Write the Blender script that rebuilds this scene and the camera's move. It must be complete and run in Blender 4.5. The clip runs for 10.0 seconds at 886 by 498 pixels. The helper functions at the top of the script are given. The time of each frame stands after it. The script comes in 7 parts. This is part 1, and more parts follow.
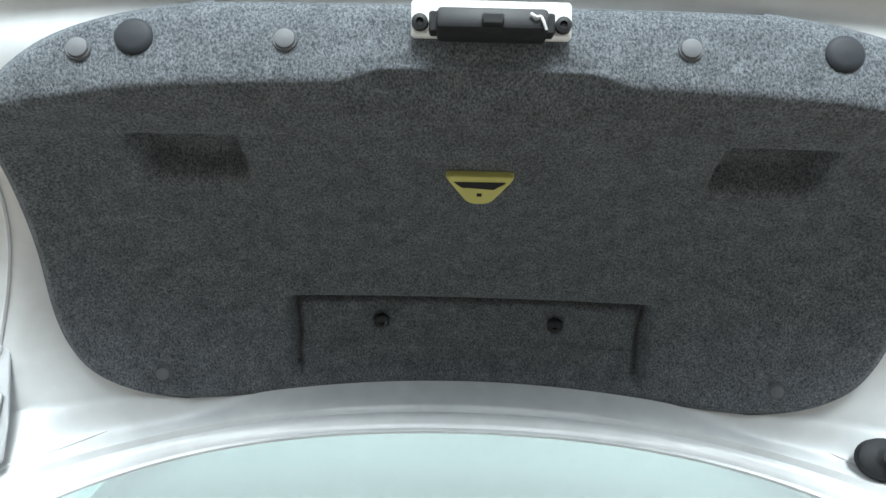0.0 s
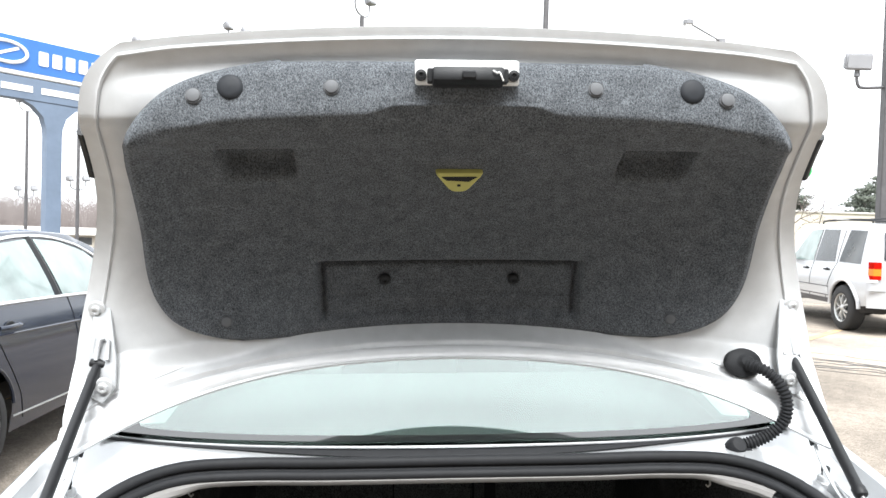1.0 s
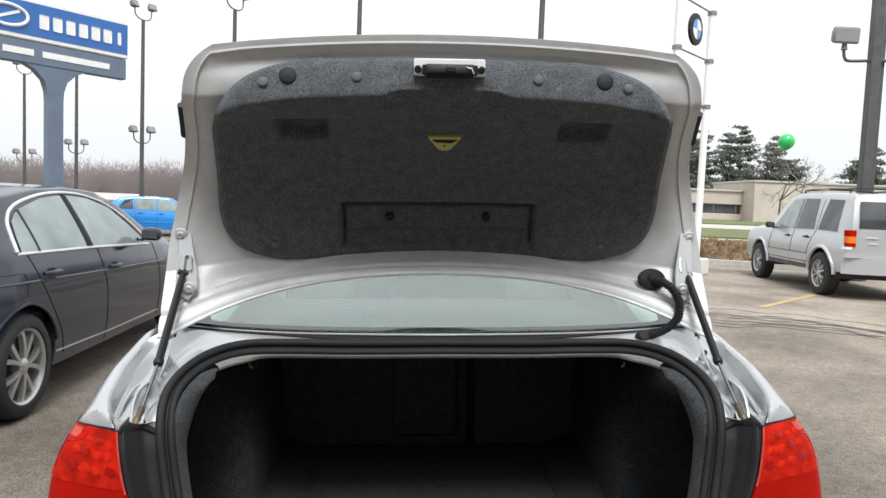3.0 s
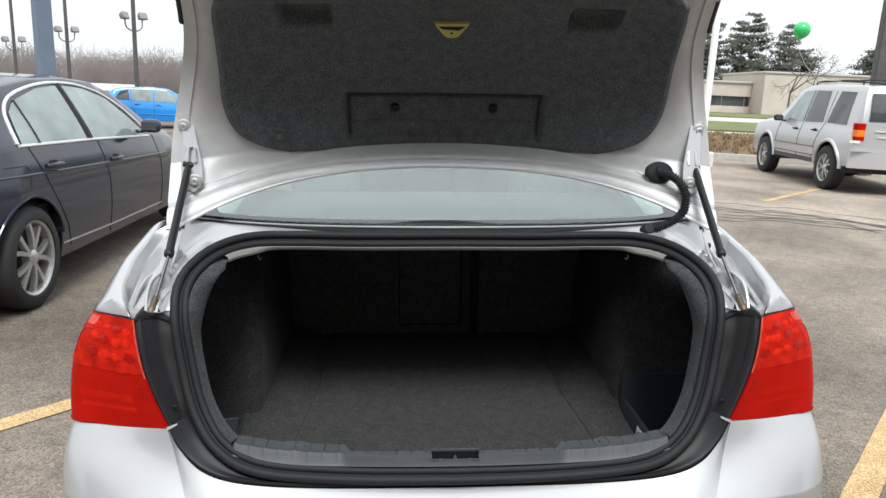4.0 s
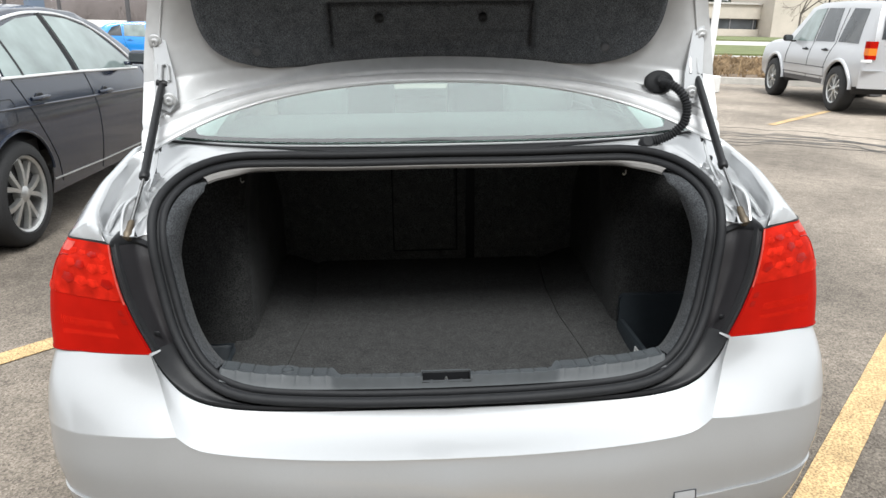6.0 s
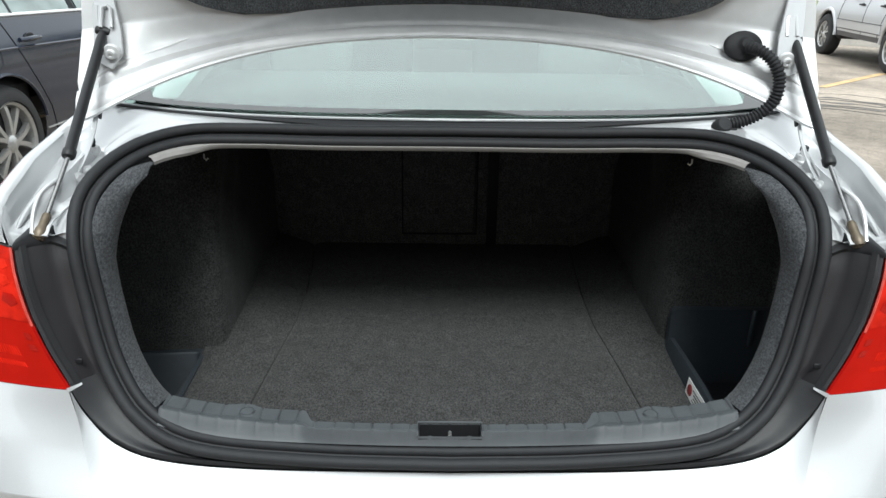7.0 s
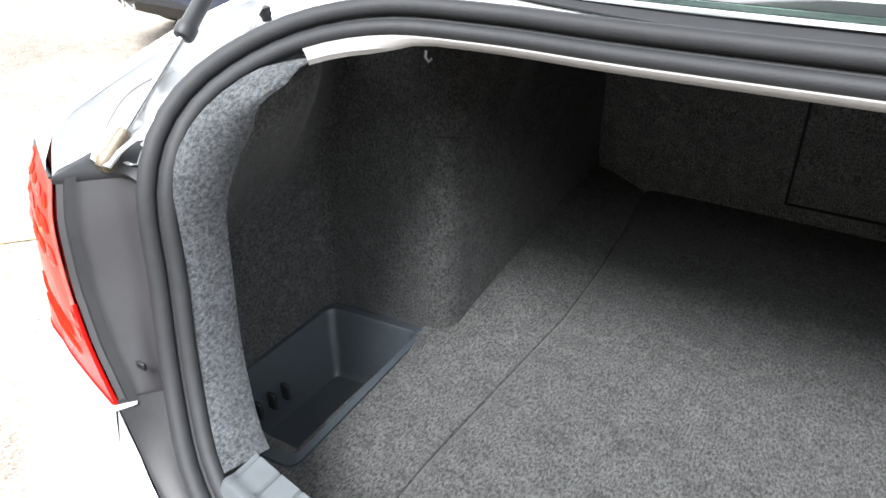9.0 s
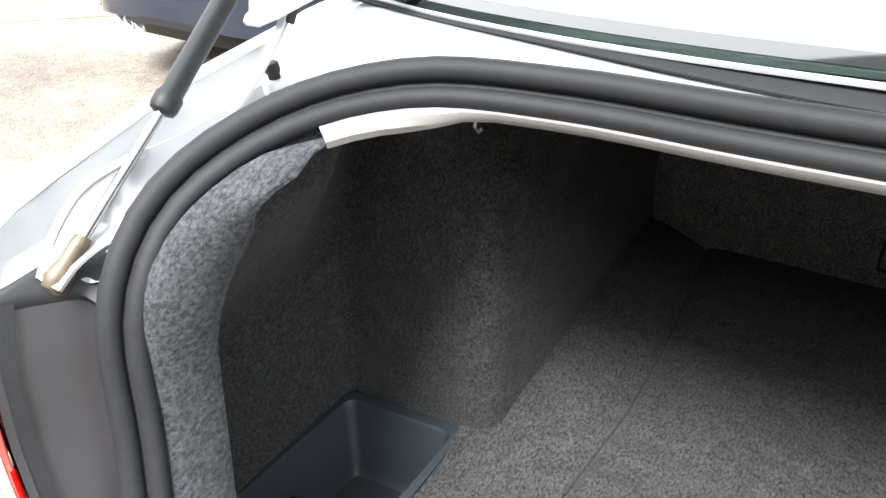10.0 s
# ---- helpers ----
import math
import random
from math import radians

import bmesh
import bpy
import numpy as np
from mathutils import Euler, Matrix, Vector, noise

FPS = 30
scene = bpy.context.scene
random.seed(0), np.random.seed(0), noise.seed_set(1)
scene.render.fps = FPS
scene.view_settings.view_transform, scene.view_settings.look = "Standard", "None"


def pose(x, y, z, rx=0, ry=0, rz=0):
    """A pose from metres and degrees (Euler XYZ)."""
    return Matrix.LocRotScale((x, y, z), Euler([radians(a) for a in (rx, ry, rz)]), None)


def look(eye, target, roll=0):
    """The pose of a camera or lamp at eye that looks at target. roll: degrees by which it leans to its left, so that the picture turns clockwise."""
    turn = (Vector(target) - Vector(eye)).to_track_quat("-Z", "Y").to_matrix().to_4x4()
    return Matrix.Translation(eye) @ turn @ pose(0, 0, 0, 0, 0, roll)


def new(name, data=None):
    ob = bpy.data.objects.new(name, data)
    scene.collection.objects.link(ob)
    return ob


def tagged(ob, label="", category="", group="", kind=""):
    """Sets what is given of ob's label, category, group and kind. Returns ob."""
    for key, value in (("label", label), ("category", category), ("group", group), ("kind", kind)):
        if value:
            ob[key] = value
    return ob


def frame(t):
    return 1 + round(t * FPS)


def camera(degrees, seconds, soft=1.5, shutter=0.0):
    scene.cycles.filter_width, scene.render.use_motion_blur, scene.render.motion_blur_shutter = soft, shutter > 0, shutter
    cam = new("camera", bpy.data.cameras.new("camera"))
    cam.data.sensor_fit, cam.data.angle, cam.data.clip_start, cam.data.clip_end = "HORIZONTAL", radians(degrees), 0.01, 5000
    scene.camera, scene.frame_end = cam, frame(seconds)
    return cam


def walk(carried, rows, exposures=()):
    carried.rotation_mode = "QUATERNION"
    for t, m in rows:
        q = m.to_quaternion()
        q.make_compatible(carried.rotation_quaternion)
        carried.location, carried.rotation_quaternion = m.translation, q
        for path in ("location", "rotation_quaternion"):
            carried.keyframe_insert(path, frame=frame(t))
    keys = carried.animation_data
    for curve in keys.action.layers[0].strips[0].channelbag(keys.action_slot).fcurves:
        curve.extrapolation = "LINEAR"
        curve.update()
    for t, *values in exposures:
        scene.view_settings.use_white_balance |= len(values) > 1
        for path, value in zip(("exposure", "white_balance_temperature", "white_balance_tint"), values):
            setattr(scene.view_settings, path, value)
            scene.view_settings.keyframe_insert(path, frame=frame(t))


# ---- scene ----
cam = camera(64.2, 10.0)
PATH = [
    (0, (-0.033, -0.495, 1.525), (-0.053, 1.504, 1.527), 1.6),
    (0.5, (-0.046, -0.658, 1.52), (0.067, 1.339, 1.518), -0.7),
    (1, (-0.093, -0.889, 1.515), (0.009, 1.108, 1.46), 0.0),
    (1.5, (-0.074, -1.088, 1.504), (0.024, 0.908, 1.557), -0.4),
    (2, (-0.021, -1.28, 1.483), (0.096, 0.716, 1.431), 0.3),
    (2.2, (-0.016, -1.332, 1.462), (0.063, 0.667, 1.473), 0.9),
    (3.3, (-0.121, -1.428, 1.464), (0.001, 0.551, 1.203), 0.7),
    (3.5, (-0.109, -1.429, 1.465), (0.009, 0.538, 1.125), 1.0),
    (4, (-0.114, -1.422, 1.461), (-0.006, 0.525, 1.019), 0.7),
    (4.5, (-0.111, -1.427, 1.455), (0.004, 0.498, 0.926), 1.0),
    (5, (-0.115, -1.44, 1.454), (0.027, 0.476, 0.899), 0.9),
    (5.5, (-0.131, -1.45, 1.44), (0.05, 0.445, 0.825), -0.3),
    (5.7, (-0.114, -1.436, 1.425), (0.04, 0.459, 0.805), -0.5),
    (6.8, (-0.003, -1.044, 1.386), (-0.011, 0.839, 0.713), 0.1),
    (7, (-0.029, -0.964, 1.39), (-0.005, 0.889, 0.638), 0.8),
    (7.5, (-0.095, -0.727, 1.374), (-0.007, 1.074, 0.508), -1.5),
    (8, (-0.093, -0.526, 1.327), (-0.05, 1.198, 0.313), -1.7),
    (8.2, (-0.065, -0.437, 1.307), (-0.093, 1.276, 0.276), -0.5),
    (8.5, (-0.019, -0.328, 1.28), (-0.426, 1.329, 0.235), -0.0),
    (9, (-0.025, -0.233, 1.254), (-0.962, 1.196, 0.215), -1.9),
    (9.5, (-0.126, -0.13, 1.257), (-1.156, 1.302, 0.313), -2.0),
    (10, (-0.175, -0.069, 1.248), (-1.153, 1.353, 0.238), -2.4),
]
# the parked car leans a little on the drained asphalt; its frame carries the path
CAR = pose(0, 0, 0, 0, -1.8, 0)
EXPOSURES = [(0.0, 0.88, 5800, 0), (0.5, 1.0, 6000, 4), (1.0, 1.0, 6200, 8), (1.5, 0.75, 6350, 9), (2.0, 0.25, 6450, 10), (3.5, -0.1, 6250, 8), (5.0, 0.25, 6250, 8), (5.5, 0.2, 6250, 8), (7.0, 0.35, 6100, 4), (7.5, 0.4, 5700, 2), (8.0, 1.0, 5600, 2), (8.5, 1.6, 5900, 7), (9.0, 2.08, 6150, 9), (10.0, 1.84, 6250, 9)]
walk(cam, [(t, CAR @ look(eye, target, roll)) for t, eye, target, roll in PATH], EXPOSURES)


# ---------------------------------------------------------------- world and light
world = bpy.data.worlds.new("overcast")
world.use_nodes = True
scene.world = world
wn, wl = world.node_tree.nodes, world.node_tree.links
wn.clear()
w_out = wn.new("ShaderNodeOutputWorld")
w_bg = wn.new("ShaderNodeBackground")
w_sky = wn.new("ShaderNodeTexSky")
w_sky.sky_type = "NISHITA"
w_sky.sun_disc = False
w_sky.sun_elevation = radians(57)
w_sky.sun_rotation = radians(170)
w_sky.dust_density = 4.0
w_hsv = wn.new("ShaderNodeHueSaturation")
w_hsv.inputs["Saturation"].default_value = 0.25
w_mix = wn.new("ShaderNodeMix")
w_mix.data_type = "RGBA"
w_mix.inputs["Factor"].default_value = 0.8
w_coord = wn.new("ShaderNodeTexCoord")
w_sep = wn.new("ShaderNodeSeparateXYZ")
w_ramp = wn.new("ShaderNodeMapRange")
w_ramp.inputs["From Min"].default_value = 0.0
w_ramp.inputs["From Max"].default_value = 1.0
w_ramp.inputs["To Min"].default_value = 16.0
w_ramp.inputs["To Max"].default_value = 27.0
w_cloud = wn.new("ShaderNodeTexNoise")
w_cloud.inputs["Scale"].default_value = 2.2
w_cloud.inputs["Detail"].default_value = 3.0
w_cr = wn.new("ShaderNodeMapRange")
w_cr.inputs["To Min"].default_value = 0.9
w_cr.inputs["To Max"].default_value = 1.1
w_mul = wn.new("ShaderNodeMath")
w_mul.operation = "MULTIPLY"
w_comb = wn.new("ShaderNodeCombineColor")
wl.new(w_coord.outputs["Generated"], w_sep.inputs[0])
wl.new(w_coord.outputs["Generated"], w_cloud.inputs["Vector"])
wl.new(w_sep.outputs["Z"], w_ramp.inputs["Value"])
wl.new(w_cloud.outputs["Fac"], w_cr.inputs["Value"])
wl.new(w_ramp.outputs[0], w_mul.inputs[0])
wl.new(w_cr.outputs[0], w_mul.inputs[1])
for ch in ("Red", "Green", "Blue"):
    wl.new(w_mul.outputs[0], w_comb.inputs[ch])
wl.new(w_sky.outputs[0], w_hsv.inputs["Color"])
wl.new(w_hsv.outputs[0], w_mix.inputs["A"])
wl.new(w_comb.outputs[0], w_mix.inputs["B"])
wl.new(w_mix.outputs["Result"], w_bg.inputs["Color"])
w_bg.inputs["Strength"].default_value = 0.076
wl.new(w_bg.outputs[0], w_out.inputs["Surface"])

sun_data = bpy.data.lights.new("sun", "SUN")
sun_data.energy = 3.5
sun_data.angle = radians(22)
sun_data.color = (1.0, 0.97, 0.93)
sun = new("sun", sun_data)
sun.matrix_world = look((0.3, -6.2, 9.5), (0, 0, 0))


# ---------------------------------------------------------------- materials
def mat(name, color, rough=0.6, metal=0.0, scale=40.0, vary=0.12, fine=0.0, fine_scale=400.0, bump=0.0, bump_scale=300.0,
        coat=0.0, spec=0.5, second=None, stain=0.0, stain_scale=1.5):
    """A painted or moulded surface with grain at two scales and a little relief."""
    m = bpy.data.materials.new(name)
    m.use_nodes = True
    n, l = m.node_tree.nodes, m.node_tree.links
    b = n["Principled BSDF"]
    co = n.new("ShaderNodeTexCoord")
    big = n.new("ShaderNodeTexNoise")
    big.inputs["Scale"].default_value = scale
    big.inputs["Detail"].default_value = 4
    l.new(co.outputs["Object"], big.inputs["Vector"])
    ramp = n.new("ShaderNodeMapRange")
    ramp.inputs["From Min"].default_value = 0.3
    ramp.inputs["From Max"].default_value = 0.7
    ramp.inputs["To Min"].default_value = 1 - vary
    ramp.inputs["To Max"].default_value = 1 + vary
    l.new(big.outputs["Fac"], ramp.inputs["Value"])
    value = ramp.outputs[0]
    if fine:
        fn = n.new("ShaderNodeTexNoise")
        fn.inputs["Scale"].default_value = fine_scale
        fn.inputs["Detail"].default_value = 2
        l.new(co.outputs["Object"], fn.inputs["Vector"])
        fr = n.new("ShaderNodeMapRange")
        fr.inputs["From Min"].default_value = 0.35
        fr.inputs["From Max"].default_value = 0.65
        fr.inputs["To Min"].default_value = 1 - fine
        fr.inputs["To Max"].default_value = 1 + fine
        l.new(fn.outputs["Fac"], fr.inputs["Value"])
        mu = n.new("ShaderNodeMath")
        mu.operation = "MULTIPLY"
        l.new(value, mu.inputs[0])
        l.new(fr.outputs[0], mu.inputs[1])
        value = mu.outputs[0]
    if stain:
        st = n.new("ShaderNodeTexNoise")
        st.inputs["Scale"].default_value = stain_scale
        st.inputs["Detail"].default_value = 6
        st.inputs["Roughness"].default_value = 0.65
        l.new(co.outputs["Object"], st.inputs["Vector"])
        sr = n.new("ShaderNodeMapRange")
        sr.inputs["From Min"].default_value = 0.35
        sr.inputs["From Max"].default_value = 0.65
        sr.inputs["To Min"].default_value = 1 - stain
        sr.inputs["To Max"].default_value = 1 + stain
        l.new(st.outputs["Fac"], sr.inputs["Value"])
        mu2 = n.new("ShaderNodeMath")
        mu2.operation = "MULTIPLY"
        l.new(value, mu2.inputs[0])
        l.new(sr.outputs[0], mu2.inputs[1])
        value = mu2.outputs[0]
    tint = n.new("ShaderNodeVectorMath")
    tint.operation = "SCALE"
    tint.inputs[0].default_value = color
    l.new(value, tint.inputs["Scale"])
    l.new(tint.outputs[0], b.inputs["Base Color"])
    b.inputs["Roughness"].default_value = rough
    b.inputs["Metallic"].default_value = metal
    b.inputs["Specular IOR Level"].default_value = spec
    b.inputs["Coat Weight"].default_value = coat
    b.inputs["Coat Roughness"].default_value = 0.06
    if bump:
        bn = n.new("ShaderNodeTexNoise")
        bn.inputs["Scale"].default_value = bump_scale
        bn.inputs["Detail"].default_value = 3
        l.new(co.outputs["Object"], bn.inputs["Vector"])
        bu = n.new("ShaderNodeBump")
        bu.inputs["Strength"].default_value = bump
        bu.inputs["Distance"].default_value = 0.004
        l.new(bn.outputs["Fac"], bu.inputs["Height"])
        l.new(bu.outputs[0], b.inputs["Normal"])
    return m


def carpet(name, dark, light, scale=220.0):
    """Heather felt: short light and dark fibres mixed, with a soft worn nap."""
    m = bpy.data.materials.new(name)
    m.use_nodes = True
    n, l = m.node_tree.nodes, m.node_tree.links
    b = n["Principled BSDF"]
    co = n.new("ShaderNodeTexCoord")
    mp = n.new("ShaderNodeMapping")
    mp.inputs["Scale"].default_value = (1.0, 0.55, 0.75)
    l.new(co.outputs["Object"], mp.inputs["Vector"])
    a = n.new("ShaderNodeTexNoise")
    a.inputs["Scale"].default_value = scale
    a.inputs["Detail"].default_value = 3
    a.inputs["Roughness"].default_value = 0.75
    l.new(mp.outputs[0], a.inputs["Vector"])
    r = n.new("ShaderNodeValToRGB")
    r.color_ramp.elements[0].position = 0.36
    r.color_ramp.elements[0].color = (*dark, 1)
    r.color_ramp.elements[1].position = 0.66
    r.color_ramp.elements[1].color = (*light, 1)
    l.new(a.outputs["Fac"], r.inputs["Fac"])
    c = n.new("ShaderNodeTexNoise")
    c.inputs["Scale"].default_value = 34
    c.inputs["Roughness"].default_value = 0.6
    c.inputs["Detail"].default_value = 4
    l.new(co.outputs["Object"], c.inputs["Vector"])
    cr_ = n.new("ShaderNodeMapRange")
    cr_.inputs["From Min"].default_value = 0.3
    cr_.inputs["From Max"].default_value = 0.7
    cr_.inputs["To Min"].default_value = 0.80
    cr_.inputs["To Max"].default_value = 1.20
    l.new(c.outputs["Fac"], cr_.inputs["Value"])
    s = n.new("ShaderNodeVectorMath")
    s.operation = "SCALE"
    l.new(r.outputs[0], s.inputs[0])
    l.new(cr_.outputs[0], s.inputs["Scale"])
    l.new(s.outputs[0], b.inputs["Base Color"])
    b.inputs["Roughness"].default_value = 0.95
    b.inputs["Specular IOR Level"].default_value = 0.15
    b.inputs["Sheen Weight"].default_value = 0.08
    bu = n.new("ShaderNodeBump")
    bu.inputs["Strength"].default_value = 0.5
    bu.inputs["Distance"].default_value = 0.003
    l.new(a.outputs["Fac"], bu.inputs["Height"])
    l.new(bu.outputs[0], b.inputs["Normal"])
    return m


def glass(name, tint, rough=0.0, trans=1.0, ior=1.5):
    m = bpy.data.materials.new(name)
    m.use_nodes = True
    b = m.node_tree.nodes["Principled BSDF"]
    b.inputs["Base Color"].default_value = (*tint, 1)
    b.inputs["Roughness"].default_value = rough
    b.inputs["Transmission Weight"].default_value = trans
    b.inputs["IOR"].default_value = ior
    return m


SILVER = mat("silver_paint", (0.405, 0.414, 0.424), 0.36, 0.35, 900, 0.05, fine=0.05, fine_scale=2500, coat=1.0)
SILVER_IN = mat("silver_inner_paint", (0.56, 0.568, 0.576), 0.48, 0.06, 30, 0.05, fine=0.04, fine_scale=2000, coat=0.08)
SUV_SILVER = mat("suv_silver_paint", (0.50, 0.505, 0.52), 0.36, 0.35, 200, 0.04, coat=0.6)
GREY_PAINT = mat("dark_grey_paint", (0.017, 0.023, 0.040), 0.13, 0.0, 300, 0.06, coat=0.2, spec=0.5)
BLUE_PAINT = mat("bright_blue_paint", (0.015, 0.25, 0.70), 0.3, 0.1, 100, 0.05, coat=0.8)
RUBBER = mat("black_rubber", (0.0105, 0.0112, 0.013), 0.68, 0, 60, 0.15, bump=0.12, bump_scale=500, spec=0.35)
BLACK_PLASTIC = mat("black_plastic", (0.012, 0.0125, 0.014), 0.5, 0, 80, 0.12, bump=0.1, bump_scale=900, spec=0.3)
DARK_PANEL = mat("dark_inner_panel", (0.022, 0.021, 0.023), 0.34, 0.0, 18, 0.10, bump=0.08, bump_scale=700)
SILL_GREY = mat("grey_sill_plastic", (0.051, 0.057, 0.062), 0.55, 0, 40, 0.08, bump=0.15, bump_scale=900, stain=0.08, stain_scale=12)
TRAY_PLASTIC = mat("slate_tray_plastic", (0.023, 0.029, 0.035), 0.5, 0, 60, 0.08, bump=0.15, bump_scale=1000)
BEIGE_TRIM = mat("pale_edge_trim", (0.20, 0.193, 0.186), 0.55, 0, 50, 0.06)
LINER = carpet("lid_liner_felt", (0.036, 0.040, 0.045), (0.172, 0.184, 0.200), 420)
CARPET = carpet("boot_carpet", (0.0133, 0.0134, 0.0133), (0.060, 0.0605, 0.060), 300)
EDGE_CARPET = carpet("edge_carpet", (0.020, 0.022, 0.024), (0.072, 0.076, 0.082), 330)
SEAT_FELT = carpet("seat_back_felt", (0.034, 0.035, 0.035), (0.210, 0.215, 0.215), 330)
CLIP_GREY = mat("grey_clip_plastic", (0.105, 0.108, 0.115), 0.68, 0, 60, 0.06)
DARK_CLIP = mat("dark_cap_plastic", (0.018, 0.020, 0.024), 0.6, 0, 60, 0.08, spec=0.25)
YELLOW = mat("faded_yellow_plastic", (0.50, 0.47, 0.14), 0.5, 0, 40, 0.06)
WHITE_PLATE = mat("white_plate", (0.68, 0.68, 0.67), 0.4, 0.1, 40, 0.04)
STEEL = mat("bright_steel", (0.55, 0.55, 0.54), 0.3, 0.9, 200, 0.08)
BRONZE = mat("greased_bracket", (0.11, 0.088, 0.062), 0.5, 0.5, 80, 0.3)
RED_LENS = mat("red_lamp_lens", (0.375, 0.008, 0.004), 0.18, 0, 14, 0.12, spec=0.03)
RED_BRIGHT = mat("red_lamp_upper_lens", (0.41, 0.013, 0.006), 0.18, 0, 30, 0.35, spec=0.03)
RED_DEEP = mat("red_lamp_rib", (0.26, 0.004, 0.003), 0.25, 0, 60, 0.1, spec=0.03)
ORANGE_LENS = mat("orange_lens", (0.75, 0.20, 0.02), 0.2, 0, 60, 0.1, coat=0.6)
REAR_GLASS = glass("green_tinted_glass", (0.60, 0.78, 0.71), 0.0, 1.0, 1.95)
CAR_GLASS = mat("dark_tinted_window", (0.22, 0.27, 0.26), 0.06, 0, 3, 0.3, coat=0.0, spec=0.9)
HATCH_GLASS = mat("dark_hatch_glass", (0.03, 0.034, 0.038), 0.5, 0, 3, 0.2, spec=0.25)
SUV_GLASS = mat("smoked_window", (0.05, 0.055, 0.06), 0.1, 0, 3, 0.3, spec=0.7)
CHROME = mat("bright_chrome", (0.80, 0.80, 0.80), 0.3, 0.4, 60, 0.03)
ALLOY = mat("alloy_rim", (0.50, 0.50, 0.49), 0.35, 0.7, 60, 0.08)
TYRE = mat("tyre_rubber", (0.02, 0.02, 0.021), 0.8, 0, 90, 0.2, bump=0.2, bump_scale=200)
INTERIOR = mat("cabin_dark", (0.03, 0.03, 0.032), 0.8, 0, 20, 0.2)
WHITE_PAINT = mat("white_paint", (0.80, 0.80, 0.79), 0.5, 0, 6, 0.05)
POLE_DARK = mat("dark_bronze_pole", (0.085, 0.082, 0.085), 0.55, 0.2, 6, 0.15)
SIGN_BLUE = mat("blue_sign_face", (0.035, 0.14, 0.42), 0.35, 0, 2, 0.06)
SIGN_GREY = mat("blue_grey_sign_post", (0.13, 0.17, 0.235), 0.5, 0, 3, 0.08)
CONCRETE = mat("pale_concrete", (0.42, 0.40, 0.37), 0.85, 0, 6, 0.12, fine=0.1, fine_scale=60)
TAN_WALL = mat("tan_masonry", (0.46, 0.42, 0.36), 0.85, 0, 0.6, 0.07, fine=0.06, fine_scale=8)
FAR_GLASS = mat("dark_ribbon_window", (0.05, 0.055, 0.06), 0.25, 0, 0.5, 0.3)
BARK = mat("grey_bark", (0.10, 0.085, 0.075), 0.9, 0, 3, 0.25)
TWIG = mat("bare_twigs", (0.11, 0.085, 0.078), 0.9, 0, 0.4, 0.3)
PINE = mat("pine_needles", (0.115, 0.130, 0.105), 0.85, 0, 1.2, 0.35)
# distance haze is mixed into this paler twig colour
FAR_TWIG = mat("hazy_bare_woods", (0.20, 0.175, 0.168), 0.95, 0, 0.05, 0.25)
GRASS = mat("winter_grass", (0.115, 0.135, 0.048), 0.95, 0, 0.8, 0.25, fine=0.3, fine_scale=30)
DRY = mat("dry_bed_plants", (0.25, 0.175, 0.10), 0.95, 0, 1.5, 0.35)
BALLOON = mat("green_balloon_rubber", (0.03, 0.50, 0.12), 0.25, 0, 5, 0.05, coat=0.4)
LINE_YELLOW = mat("worn_yellow_paint", (0.43, 0.300, 0.150), 0.85, 0, 9, 0.14, fine=0.45, fine_scale=130, stain=0.15, stain_scale=5)
SEALER = mat("crack_sealer", (0.085, 0.080, 0.074), 0.7, 0, 5, 0.3)
STICKER_WHITE = mat("sticker_paper", (0.72, 0.72, 0.71), 0.5, 0, 60, 0.03)
STICKER_RED = mat("sticker_red", (0.22, 0.03, 0.03), 0.5, 0, 60, 0.2)
STICKER_INK = mat("sticker_ink", (0.12, 0.12, 0.12), 0.6, 0, 60, 0.1)


